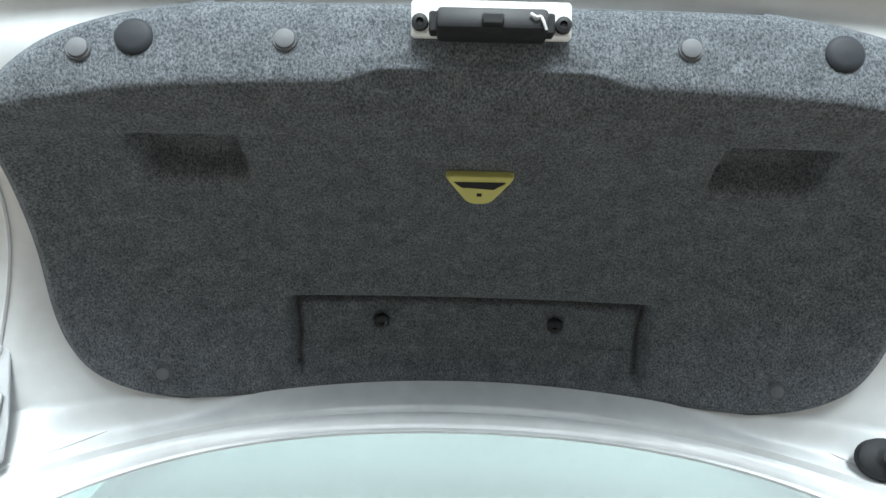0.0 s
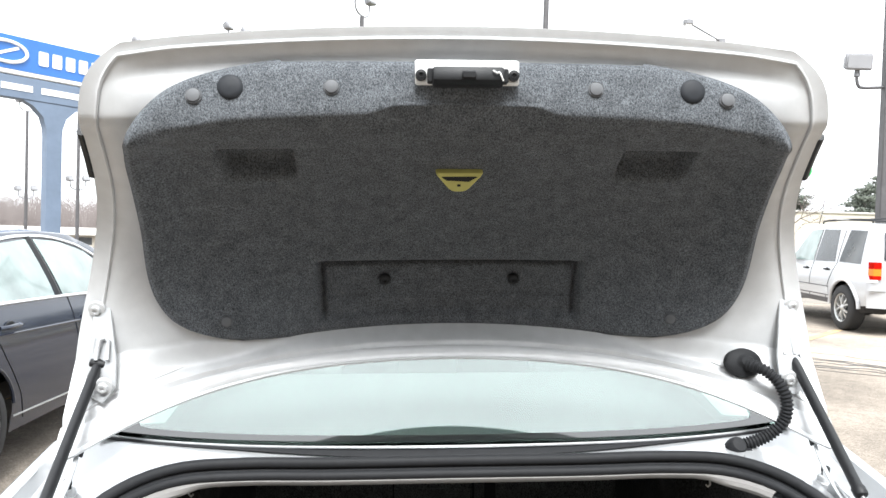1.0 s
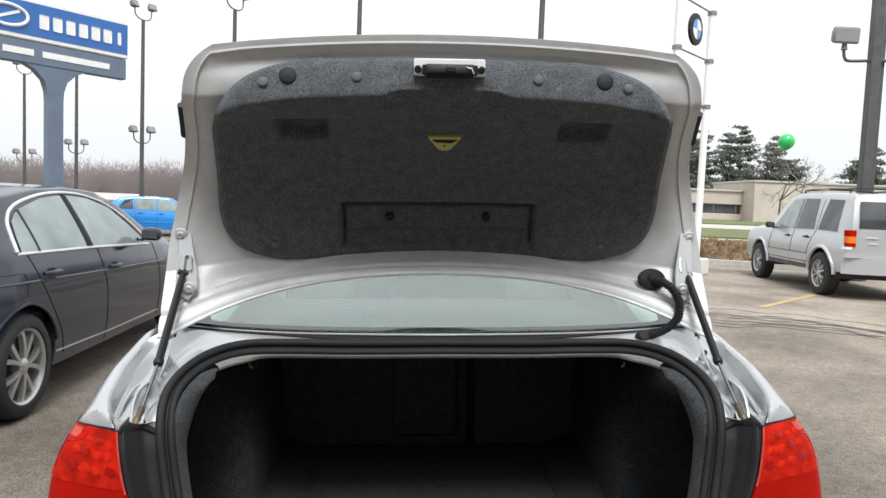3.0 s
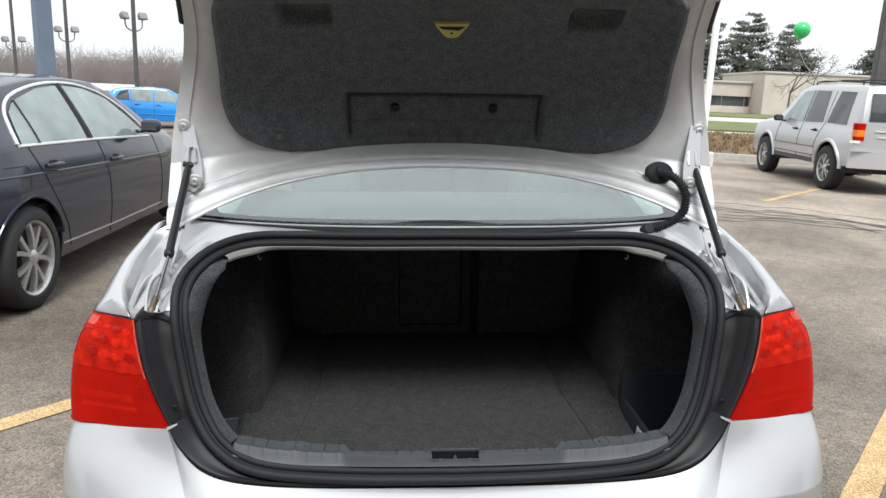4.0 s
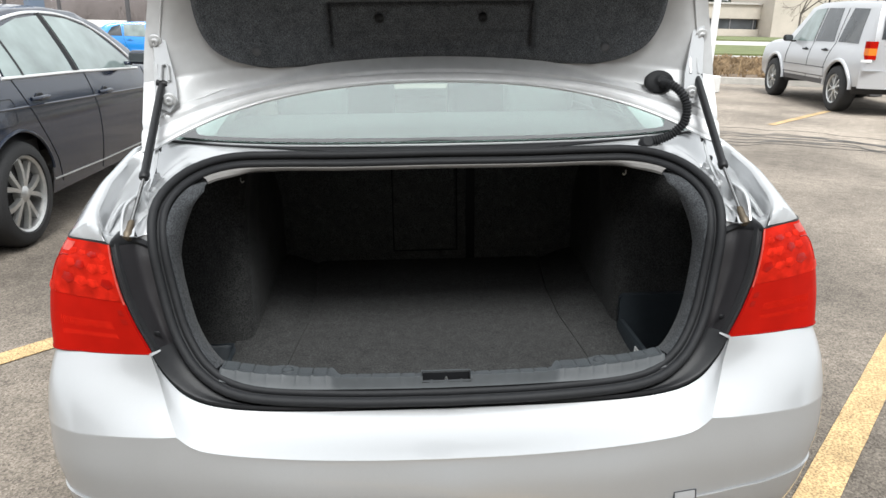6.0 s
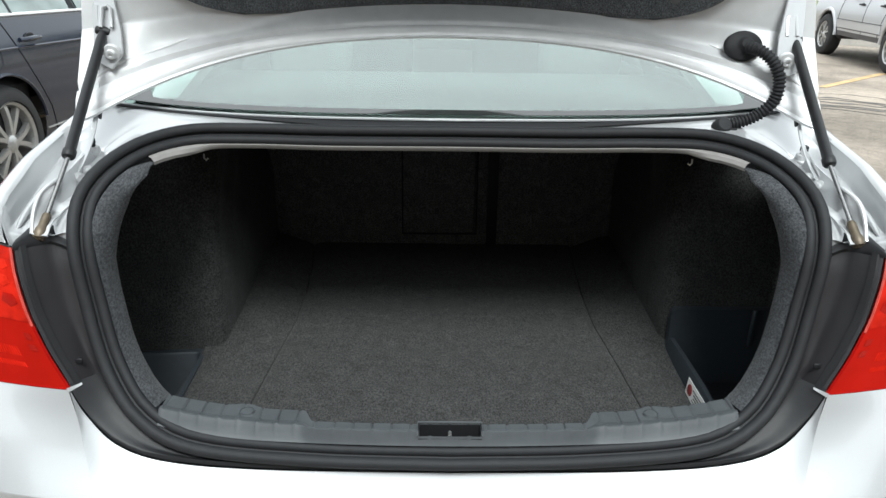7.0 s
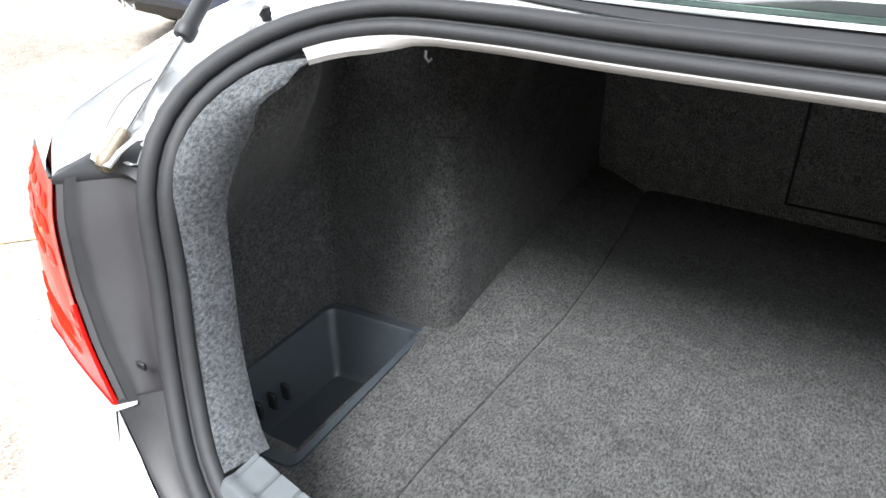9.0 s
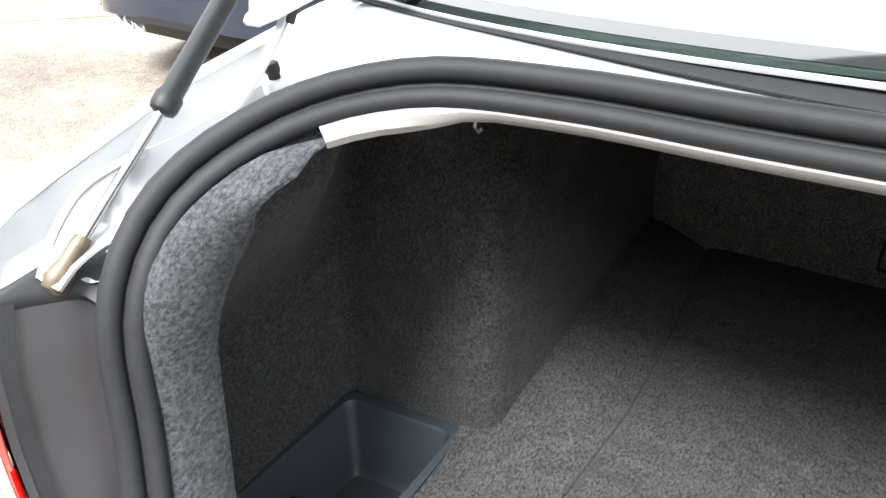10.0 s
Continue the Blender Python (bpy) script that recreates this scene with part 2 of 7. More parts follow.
def asphalt_material():
    m = bpy.data.materials.new("worn_asphalt")
    m.use_nodes = True
    n, l = m.node_tree.nodes, m.node_tree.links
    b = n["Principled BSDF"]
    co = n.new("ShaderNodeTexCoord")
    def noise_at(scale, detail, rough=0.6):
        t = n.new("ShaderNodeTexNoise")
        t.inputs["Scale"].default_value = scale
        t.inputs["Detail"].default_value = detail
        t.inputs["Roughness"].default_value = rough
        l.new(co.outputs["Object"], t.inputs["Vector"])
        return t.outputs["Fac"]
    grit = n.new("ShaderNodeTexVoronoi")
    grit.inputs["Scale"].default_value = 150
    l.new(co.outputs["Object"], grit.inputs["Vector"])
    gr = n.new("ShaderNodeValToRGB")
    gr.color_ramp.elements[0].color = (0.078, 0.065, 0.053, 1)
    gr.color_ramp.elements[1].color = (0.275, 0.238, 0.198, 1)
    l.new(grit.outputs["Color"], gr.inputs["Fac"])
    big = n.new("ShaderNodeMapRange")
    big.inputs["From Min"].default_value = 0.35
    big.inputs["From Max"].default_value = 0.65
    big.inputs["To Min"].default_value = 0.62
    big.inputs["To Max"].default_value = 1.25
    l.new(noise_at(0.55, 6), big.inputs["Value"])
    mid = n.new("ShaderNodeMapRange")
    mid.inputs["From Min"].default_value = 0.35
    mid.inputs["From Max"].default_value = 0.65
    mid.inputs["To Min"].default_value = 0.82
    mid.inputs["To Max"].default_value = 1.15
    l.new(noise_at(9, 5, 0.7), mid.inputs["Value"])
    mu0 = n.new("ShaderNodeMath")
    mu0.operation = "MULTIPLY"
    l.new(big.outputs[0], mu0.inputs[0])
    l.new(mid.outputs[0], mu0.inputs[1])
    # the driving lane is worn paler than the stalls
    sep = n.new("ShaderNodeSeparateXYZ")
    l.new(co.outputs["Object"], sep.inputs[0])
    lane = n.new("ShaderNodeMapRange")
    lane.interpolation_type = "SMOOTHSTEP"
    lane.inputs["From Min"].default_value = 1.5
    lane.inputs["From Max"].default_value = 5.5
    lane.inputs["To Min"].default_value = 0.95
    lane.inputs["To Max"].default_value = 1.55
    l.new(sep.outputs["X"], lane.inputs["Value"])
    mu = n.new("ShaderNodeMath")
    mu.operation = "MULTIPLY"
    l.new(mu0.outputs[0], mu.inputs[0])
    l.new(lane.outputs[0], mu.inputs[1])
    s = n.new("ShaderNodeVectorMath")
    s.operation = "SCALE"
    l.new(gr.outputs[0], s.inputs[0])
    l.new(mu.outputs[0], s.inputs["Scale"])
    l.new(s.outputs[0], b.inputs["Base Color"])
    b.inputs["Roughness"].default_value = 0.9
    b.inputs["Specular IOR Level"].default_value = 0.3
    bu = n.new("ShaderNodeBump")
    bu.inputs["Strength"].default_value = 0.6
    bu.inputs["Distance"].default_value = 0.004
    l.new(grit.outputs["Distance"], bu.inputs["Height"])
    l.new(bu.outputs[0], b.inputs["Normal"])
    return m


ASPHALT = asphalt_material()


# ---------------------------------------------------------------- mesh helpers
def finish(bm, name, material, smooth=True, angle=40):
    bmesh.ops.recalc_face_normals(bm, faces=bm.faces)
    me = bpy.data.meshes.new(name)
    bm.to_mesh(me)
    bm.free()
    me.materials.append(material)
    if smooth:
        for p in me.polygons:
            p.use_smooth = True
        me.set_sharp_from_angle(angle=radians(angle))
    return me


def part(name, bm, material, parent=None, label="", smooth=True, angle=40):
    """Links a bmesh as one mesh object under a thing or a part."""
    ob = new(name, finish(bm, name, material, smooth, angle))
    if parent is not None:
        ob.parent = parent
    if label:
        tagged(ob, label)
    return ob


def thing(name, label, category, m=None, group="", kind=""):
    ob = new(name)
    ob.empty_display_size = 0.1
    if m is not None:
        ob.matrix_world = m
    return tagged(ob, label, category, group, kind)


def spline(pts, n):
    """n points evenly spread in parameter along a smooth curve through pts."""
    p = [np.array(q, float) for q in pts]
    p = [2 * p[0] - p[1]] + p + [2 * p[-1] - p[-2]]
    out = []
    segs = len(p) - 3
    for i in range(n):
        u = i / (n - 1) * segs
        k = min(int(u), segs - 1)
        t = u - k
        a, b, c, d = p[k], p[k + 1], p[k + 2], p[k + 3]
        out.append(0.5 * (2 * b + (c - a) * t + (2 * a - 5 * b + 4 * c - d) * t * t + (3 * b - a - 3 * c + d) * t ** 3))
    return out


def even(pts, n):
    """n points evenly spread by length along a polyline."""
    p = np.array([tuple(q) for q in pts], float)
    d = np.concatenate([[0], np.cumsum(np.linalg.norm(np.diff(p, axis=0), axis=1))])
    s = np.linspace(0, d[-1], n)
    return np.stack([np.interp(s, d, p[:, k]) for k in range(p.shape[1])], axis=1)


def sheet(rows, bm=None, closed=False, thick=0.0, mask=None):
    """A grid of quads through rows of points; thick gives it a body behind."""
    bm = bm or bmesh.new()
    vs = [[bm.verts.new(tuple(p)) for p in r] for r in rows]
    fs = []
    for i in range(len(vs) - 1):
        m = len(vs[i])
        for j in range(m if closed else m - 1):
            if mask and not mask(i, j):
                continue
            fs.append(bm.faces.new((vs[i][j], vs[i][(j + 1) % m], vs[i + 1][(j + 1) % m], vs[i + 1][j])))
    if thick:
        bm.normal_update()
        bmesh.ops.solidify(bm, geom=fs, thickness=thick)
    return bm


def box(bm, c, s, m=None, bevel=0.0, seg=1):
    r = bmesh.ops.create_cube(bm, size=1.0)
    vs = r["verts"]
    bmesh.ops.scale(bm, verts=vs, vec=s)
    if bevel:
        es = list({e for v in vs for e in v.link_edges})
        b = bmesh.ops.bevel(bm, geom=es, offset=bevel, segments=seg, affect="EDGES", profile=0.5)
        vs = list({v for f in b["faces"] for v in f.verts} | {v for v in vs if v.is_valid})
    if m is not None:
        bmesh.ops.transform(bm, matrix=m, verts=vs)
    bmesh.ops.translate(bm, verts=vs, vec=c)
    return vs


def rod(bm, a, b, r0, r1=None, seg=12, caps=True):
    a, b = Vector(a), Vector(b)
    r1 = r0 if r1 is None else r1
    d = b - a
    m = Matrix.Translation((a + b) / 2) @ d.to_track_quat("Z", "Y").to_matrix().to_4x4()
    bmesh.ops.create_cone(bm, cap_ends=caps, segments=seg, radius1=r0, radius2=r1, depth=d.length, matrix=m)
    return bm


def lathe(bm, profile, centre, axis, seg=24):
    """A turned shape: profile of (radius, height) along axis."""
    m = Matrix.Translation(centre) @ Vector(axis).to_track_quat("Z", "Y").to_matrix().to_4x4()
    rings = []
    for r, h in profile:
        rings.append([m @ Vector((r * math.cos(6.283185 * k / seg), r * math.sin(6.283185 * k / seg), h)) for k in range(seg)])
    sheet(rings, bm, closed=True)
    return bm


def tube(bm, pts, r, seg=10, closed=False, squash=None):
    """A round bar through pts; r may be a list."""
    p = [Vector(tuple(q)) for q in pts]
    n = len(p)
    rings = []
    up = None
    for i in range(n):
        t = (p[(i + 1) % n] - p[i - 1]) if closed else (p[min(i + 1, n - 1)] - p[max(i - 1, 0)])
        t.normalize()
        if up is None:
            up = t.orthogonal().normalized()
        up = (up - t * up.dot(t)).normalized()
        side = t.cross(up)
        rr = r[i] if isinstance(r, (list, tuple, np.ndarray)) else r
        rings.append([p[i] + rr * (math.cos(6.283185 * k / seg) * up + math.sin(6.283185 * k / seg) * side) for k in range(seg)])
    if closed:
        rings.append(rings[0])
    sheet(rings, bm, closed=True)
    if closed:
        bmesh.ops.remove_doubles(bm, verts=bm.verts, dist=1e-5)
    else:
        ends = [v for v in bm.verts if len(v.link_faces) < 4]
        bmesh.ops.holes_fill(bm, edges=[e for e in bm.edges if e.is_boundary], sides=seg)
    return bm


def smooth01(t):
    t = np.clip(t, 0, 1)
    return t * t * (3 - 2 * t)


# ---------------------------------------------------------------- the silver saloon with its boot open
car = thing("silver_saloon", "silver four-door saloon parked with its boot lid wide open", "car", CAR)

# the seal's path round the opening, right half from the top to the bottom
SEAL_HALF = [(0, .432, 1.066), (.239, .437, 1.064), (.400, .434, 1.067), (.514, .396, 1.071), (.590, .320, 1.056), (.632, .227, 1.014), (.632, .162, .946),
             (.614, .132, .835), (.582, .096, .734), (.524, .056, .664), (.429, .028, .628), (.225, .013, .617), (0, .006, .616)]


def ring_frame(n=128):
    """Evenly spread points of the whole seal, with the directions inwards and out of the opening."""
    half = spline(SEAL_HALF, 90)
    whole = [tuple(p) for p in half] + [(-p[0], p[1], p[2]) for p in half[-2:0:-1]]
    pts = even(whole + [whole[0]], n + 1)[:-1]
    out = []
    for i in range(n):
        p, t = Vector(pts[i]), (Vector(pts[(i + 1) % n]) - Vector(pts[i - 1])).normalized()
        face = Vector((0, -0.72, 0.69))
        inward = face.cross(t).normalized()
        if inward.dot(Vector((0, .23, .84)) - p) < 0:
            inward = -inward
        face = (face - t * face.dot(t)).normalized()
        out.append((p, inward, face))
    return out


RING = ring_frame()


def ring_line(inw, fwd):
    return [p + inw * i + f * fwd for p, i, f in RING]


def boot_seal():
    bm = bmesh.new()
    tube(bm, [p - i * 0.0112 + f * 0.004 for p, i, f in RING], 0.0105, 12, closed=True)
    outer = part("seal", bm, RUBBER, car, "black double-lipped rubber boot seal")
    bm = bmesh.new()
    tube(bm, [p + i * .0108 - f * 0.004 for p, i, f in RING], 0.0092, 12, closed=True)
    part("seal_lip", bm, RUBBER, outer)
    # fine beading between the two lips
    bm = bmesh.new()
    rows = [[p - i * 0.006 - f * 0.004 for p, i, f in RING], [p + i * 0.006 - f * 0.006 for p, i, f in RING]]
    rows = [r + [r[0]] for r in rows]
    sheet(rows, bm, thick=0.004)
    part("seal_channel", bm, RUBBER, outer)


boot_seal()


def arc(cond):
    """Indices of the ring, in order, for which cond(p) holds, as one run."""
    n = len(RING)
    ok = [cond(RING[k][0]) for k in range(n)]
    start = next(k for k in range(n) if ok[k] and not ok[k - 1])
    run = []
    k = start
    while ok[k % n] and len(run) < n:
        run.append(k % n)
        k += 1
    return run


# pale plastic flange under the top of the seal
top_run = arc(lambda p: p.z > 1.036 and abs(p.x) < .594)
trim_rows = []
for a, b in [(0.0, .004), (.5, .002), (0.9, 0.006), (1.0, 0.012), (.5, 0.016)]:
    trim_rows.append([RING[k][0] + RING[k][1] * (.020 + a * (.006 + .012 * float(smooth01((abs(RING[k][0].x) - .46) / .06)))) - RING[k][2] * b for k in top_run])
part("edge_trim", sheet(trim_rows), BEIGE_TRIM, car, "pale plastic trim on the upper opening edge")
# carpeted returns at both sides
for s in (1, -1):
    side_run = arc(lambda p: (p.z <= 1.050 or abs(p.x) > .562) and p.z > 0.652 and p.x * s > 0)
    n = len(side_run)
    rows = []
    for a, b in [(.42, 0.0), (.62, 0.004), (.86, 0.018), (.97, .036), (1.0, 0.056), (.90, 0.066), (.3, 0.076), (-.3, 0.084)]:
        row = []
        for k in side_run:
            p, i, f = RING[k]
            w = float(np.interp(p.z, [.652, .75, .85, .91, .945, .985, 1.02, 1.045, 1.062], [.027, .024, .024, .028, .038, .050, .060, .060, .030]))
            q = p + i * (a * w) + Vector((0, .95, -.32)) * (b * (1 - .75 * float(smooth01((p.z - .985) / .06))))
            row.append(Vector((s * min(abs(q.x), 0.70), q.y, min(q.z, 1.036))))
        rows.append(row)
    part("opening_edge_carpet", sheet(rows), EDGE_CARPET, car, "speckled grey felt edge of the boot opening")


# grey ribbed sill over the lip, wide at both ends, with the striker's well in the middle
def boot_sill():
    bm = bmesh.new()
    xs = np.linspace(-0.50, 0.50, 401)
    rows = []
    for u in np.linspace(0, 1, 16):
        row = []
        for x in xs:
            lip_y = 0.014 + 0.12 * x * x
            lip_z = 0.634 + 0.42 * max(0, abs(x) - 0.30) ** 2
            wide = 0.034 + 0.030 * float(smooth01((abs(x) - 0.235) / 0.022))
            d = abs(((x + 5) % 0.033) - 0.0165)
            groove = .0035 * max(0, 1 - d / .0028)
            bead = .0026 * max(0, 1 - d / .0045)
            lobe = 0.010 * math.exp(-((abs(x) - 0.36) / 0.022) ** 2)
            y = lip_y + (wide + lobe) * min(u / 0.8, 1.0)
            z = lip_z + 0.024 * float(smooth01(u / 0.22)) - .004 * float(smooth01((u - .30) / .06))
            z += bead if .12 < u < .34 else (-groove if .34 <= u < .82 else 0)
            if u > 0.8:
                z -= (u - 0.8) / 0.2 * 0.15
            row.append((x, y, z))
        rows.append(row)
    sheet(rows, bm, mask=lambda i, j: not (abs(0.5 * (xs[j] + xs[j + 1])) < 0.052 and 2 <= i <= 11))
    sill = part("boot_sill", bm, SILL_GREY, car, "grey ribbed plastic sill over the boot lip")
    for s in (1, -1):
        bm = bmesh.new()
        lathe(bm, [(0.0, 0.0012), (0.0105, 0.0012), (0.0112, -0.0012), (0.0122, -0.0012), (0.0128, 0.0010), (0.0145, -0.003)], (s * 0.355, 0.078, 0.6565), (0, 0, 1), 24)
        part("sill_cap", bm, SILL_GREY, sill)
    bm = bmesh.new()
    box(bm, (0, 0.036, 0.540), (0.108, 0.030, 0.004))
    box(bm, (0, .0195, .594), (.108, .002, .104))
    box(bm, (0, .0490, .597), (.108, .002, .112))
    for s in (1, -1):
        box(bm, (s * .053, .034, .592), (.002, .030, .104))
        box(bm, (s * .053, .036, .644), (.002, .026, .024))
    part("striker_well", bm, BLACK_PLASTIC, sill)
    rim = [(-.055, .0190, .6505), (-.055, .0225, .657), (-.055, .0495, .657), (.055, .0495, .657), (.055, .0225, .657), (.055, .0190, .6505)]
    bm = bmesh.new()
    tube(bm, rim, .0018, 6)
    part("striker_frame", bm, SILL_GREY, sill)
    bm = bmesh.new()
    tube(bm, [(0, .026, .600), (0, .026, .640), (0, .028, .646), (0, .036, .646), (0, .039, .640), (0, .039, .600)], 0.0030, 8)
    part("striker", bm, STEEL, car, "bright steel lock striker loop")


boot_sill()


# ---- boot interior
FLOOR = lambda y: 0.470 + 0.035 * y


def boot_floor():
    edge = [(1.235, .428), (1.05, .410), (.90, .400), (.72, .399), (.50, .420), (.33, .434), (.10, .440)]
    ys = np.linspace(0.10, 1.235, 60)
    ex = [float(np.interp(y, [e[0] for e in edge[::-1]], [e[1] for e in edge[::-1]])) for y in ys]
    rows = []
    for y, w in zip(ys, ex):
        z = FLOOR(y) + 0.004
        xs = [-w, -w + .006, -w + .018] + list(np.linspace(-w + .04, w - .04, 22)) + [w - .018, w - .006, w]
        zs = [z - .009, z - .0035, z - .001] + [z] * 22 + [z - .001, z - .0035, z - .009]
        rows.append([(x, y, zz + 0.0025 * noise.noise(Vector((x * 5, y * 5, 0)))) for x, zz in zip(xs, zs)])
    floor = part("boot_floor_panel", sheet(rows), CARPET, car, "grey felt-covered lift-out boot floor")
    for s in (1, -1):
        rows = []
        for y, w in zip(ys, ex):
            outer = 0.86
            z = FLOOR(y)
            rise = .006 + .040 * float(smooth01((y - .45) / .40))
            rows.append([(s * (w + .0012), y, z - .012), (s * (w + .0020), y, z - .007)] + [(s * (w + .003 + (outer - w) * u), y, z + rise * math.sin(min(1, u * 2.6) * 1.57) - .003) for u in np.linspace(0, 1, 26)])
        if s > 0:
            def keep(i, j, ys=ys):
                return not (j > 9 and ys[i] < 0.60)
        else:
            def keep(i, j, ys=ys):
                return not (j > 11 and ys[i] < 0.585 and ys[i] > 0.24)
        part("boot_floor_side", sheet(rows, mask=keep), CARPET, car, "grey felt boot floor beside the lift-out panel")
    # recessed grip at the panel's rear edge
    bm = bmesh.new()
    box(bm, (-.008, 0.215, FLOOR(.2) + .008), (0.145, 0.052, 0.012), bevel=0.004, seg=2)
    grip = part("floor_grip", bm, BLACK_PLASTIC, floor, "black plastic lifting grip")
    bm = bmesh.new()
    box(bm, (-.008, 0.205, FLOOR(.2) + .0145), (0.085, 0.02, 0.006), bevel=0.002)
    part("grip_flap", bm, DARK_CLIP, grip)


boot_floor()


def boot_side(s):
    """Felt side wall with the wheel-arch bulge."""
    plan = [(.812, .12), (.818, .35), (.805, .52), (.785, .605), (.72, .632), (.64, .638), (.585, .665), (.560, .74), (.556, .95), (.555, 1.27)]
    back, out = (.600, 0) if s > 0 else (.566, .024)
    base = even([(.812 - out, .12), (.818 - out, .35), (.818 - out, back - .015), (.814 - out, back - .004), (.802 - out, back), (.585, back), (.558, back + .008), (.546, back + .028), (.540, back + .14), (.546, .95), (.552, 1.27)], 150)
    rows = []
    for v in np.linspace(0, 1, 26):
        row = []
        for x, y in base:
            z = .44 + v * float(np.interp(y, [.12, .15, .20, .25, .30, .38, .50, .62], [.33, .40, .48, .51, .53, .545, .57, .61]))
            lean = 0.035 * v * float(smooth01((y - .5) / .1)) + 0.20 * float(smooth01((v - 0.52) / 0.5)) * float(smooth01((y - 0.5) / 0.15))
            xx = x - 0.150 * float(smooth01((v - .5) / .5)) * float(smooth01((.62 - y) / .2)) + 0.05 * float(smooth01((v - .45) / .5)) * float(smooth01((y - .66) / .2))
            yy = min(y + lean, 1.272)
            bumpy = 0.006 * noise.noise(Vector((xx * 6, yy * 6, z * 6)))
            row.append((s * (xx + bumpy), yy + bumpy, z))
        rows.append(row)
    wall = part("boot_side_lining", sheet(rows), CARPET, car, "grey felt side lining moulded over the wheel arch")
    bm = bmesh.new()
    tube(bm, [(s * .516, .492, 1.010), (s * .516, .490, 1.002), (s * .512, .491, .997), (s * .508, .492, 1.001)], 0.002, 6)
    part("lashing_hook", bm, STEEL, car, "small bright metal hook")


for s in (1, -1):
    boot_side(s)

# underside of the parcel shelf
part("shelf_underside", sheet([[(u * min(.82, .56 + .9 * (y - .485)), y, 1.046 - .02 * u * u) for u in np.linspace(-1, 1, 20)] for y in np.linspace(.485, 1.28, 14)], thick=.008), SEAT_FELT, car, "dark felt underside of the rear shelf")


def seat_back():
    """Split folding seat back with the through-loading flap."""
    def face(x0, x1, name, label):
        rows = []
        for z in np.linspace(0.495, 1.04, 14):
            t = (z - 0.495) / 0.545
            a, b = x0 - (0.16 * t if x0 < -.4 else 0), x1 + (0.16 * t if x1 > .4 else 0)
            rows.append([(a + (b - a) * u, 1.236 + 0.03 * t + 0.022 * (abs(2 * u - 1)) ** 6, z) for u in np.linspace(0, 1, 20)])
        return part(name, sheet(rows, thick=0.03), SEAT_FELT, car, label)
    left = face(-.548, .146, "seat_back_wide", "dark felt back of the wide folding seat part")
    face(.176, .575, "seat_back_narrow", "dark felt back of the narrow folding seat part")
    bm = bmesh.new()
    box(bm, (.161, 1.262, .77), (.034, .01, .56))
    part("seat_gap", bm, BLACK_PLASTIC, car)
    bm = bmesh.new()
    for x, z, sx, sz in ((-.135, .73, .005, .36), (.108, .73, .005, .36), (-.0135, .552, .248, .004)):
        box(bm, (x, 1.234 + .055 * (z - .5), z), (sx, .008, sz), m=Matrix.Rotation(radians(-3.1), 4, "X") if sz > .1 else None, bevel=.001)
    part("flap_frame", bm, BLACK_PLASTIC, left, "black shut line of the through-loading flap")
    bm = bmesh.new()
    box(bm, (-.0135, 1.2395 + .055 * .23, .73), (.232, .010, .35), m=Matrix.Rotation(radians(-3.1), 4, "X"), bevel=.004)
    part("flap", bm, SEAT_FELT, left)


seat_back()


def tub(bm, rim, depth, inset, lip, thick=.004):
    """An open moulded tray: rim points (x, y, z), its floor depth below, walls drawn in by inset."""
    c = sum((Vector(p) for p in rim), Vector()) / len(rim)
    def ring(k, dz, ):
        return [Vector(p) + (c - Vector(p)).normalized() * k + Vector((0, 0, dz)) for p in rim]
    rings = [ring(-lip, -.016), ring(-lip, 0), ring(-lip * .15, .002), ring(.002, -.004), ring(inset * .6, -depth * .92), ring(inset, -depth)]
    rings = [r + [r[0]] for r in rings]
    sheet(rings, bm)
    f = [bm.verts.new(p) for p in rings[-1][:-1]]
    bm.faces.new(f)
    bmesh.ops.remove_doubles(bm, verts=bm.verts, dist=1e-5)


def round_poly(pts, r, n=5):
    """Corner points rounded by r."""
    out = []
    m = len(pts)
    for i in range(m):
        p, a, b = Vector(pts[i]), Vector(pts[i - 1]), Vector(pts[(i + 1) % m])
        u, v = (a - p).normalized() * r, (b - p).normalized() * r
        for k in range(n + 1):
            t = k / n
            out.append((p + u) * (1 - t) ** 2 + 2 * p * t * (1 - t) + (p + v) * t * t)
    return out


bm = bmesh.new()
tub(bm, round_poly([(-.774, .530, .496), (-.598, .549, .496), (-.598, .24, .487), (-.790, .225, .487)], .018), .130, .030, .022)
tray = part("side_tray", bm, TRAY_PLASTIC, car, "dark slate plastic tray let into the boot floor")
bm = bmesh.new()
for k in range(4):
    box(bm, (-.758 + .004 * k, .285 + .028 * k, .436), (.018, .008, .034), bevel=.002)
part("tray_rib", bm, BLACK_PLASTIC, tray)

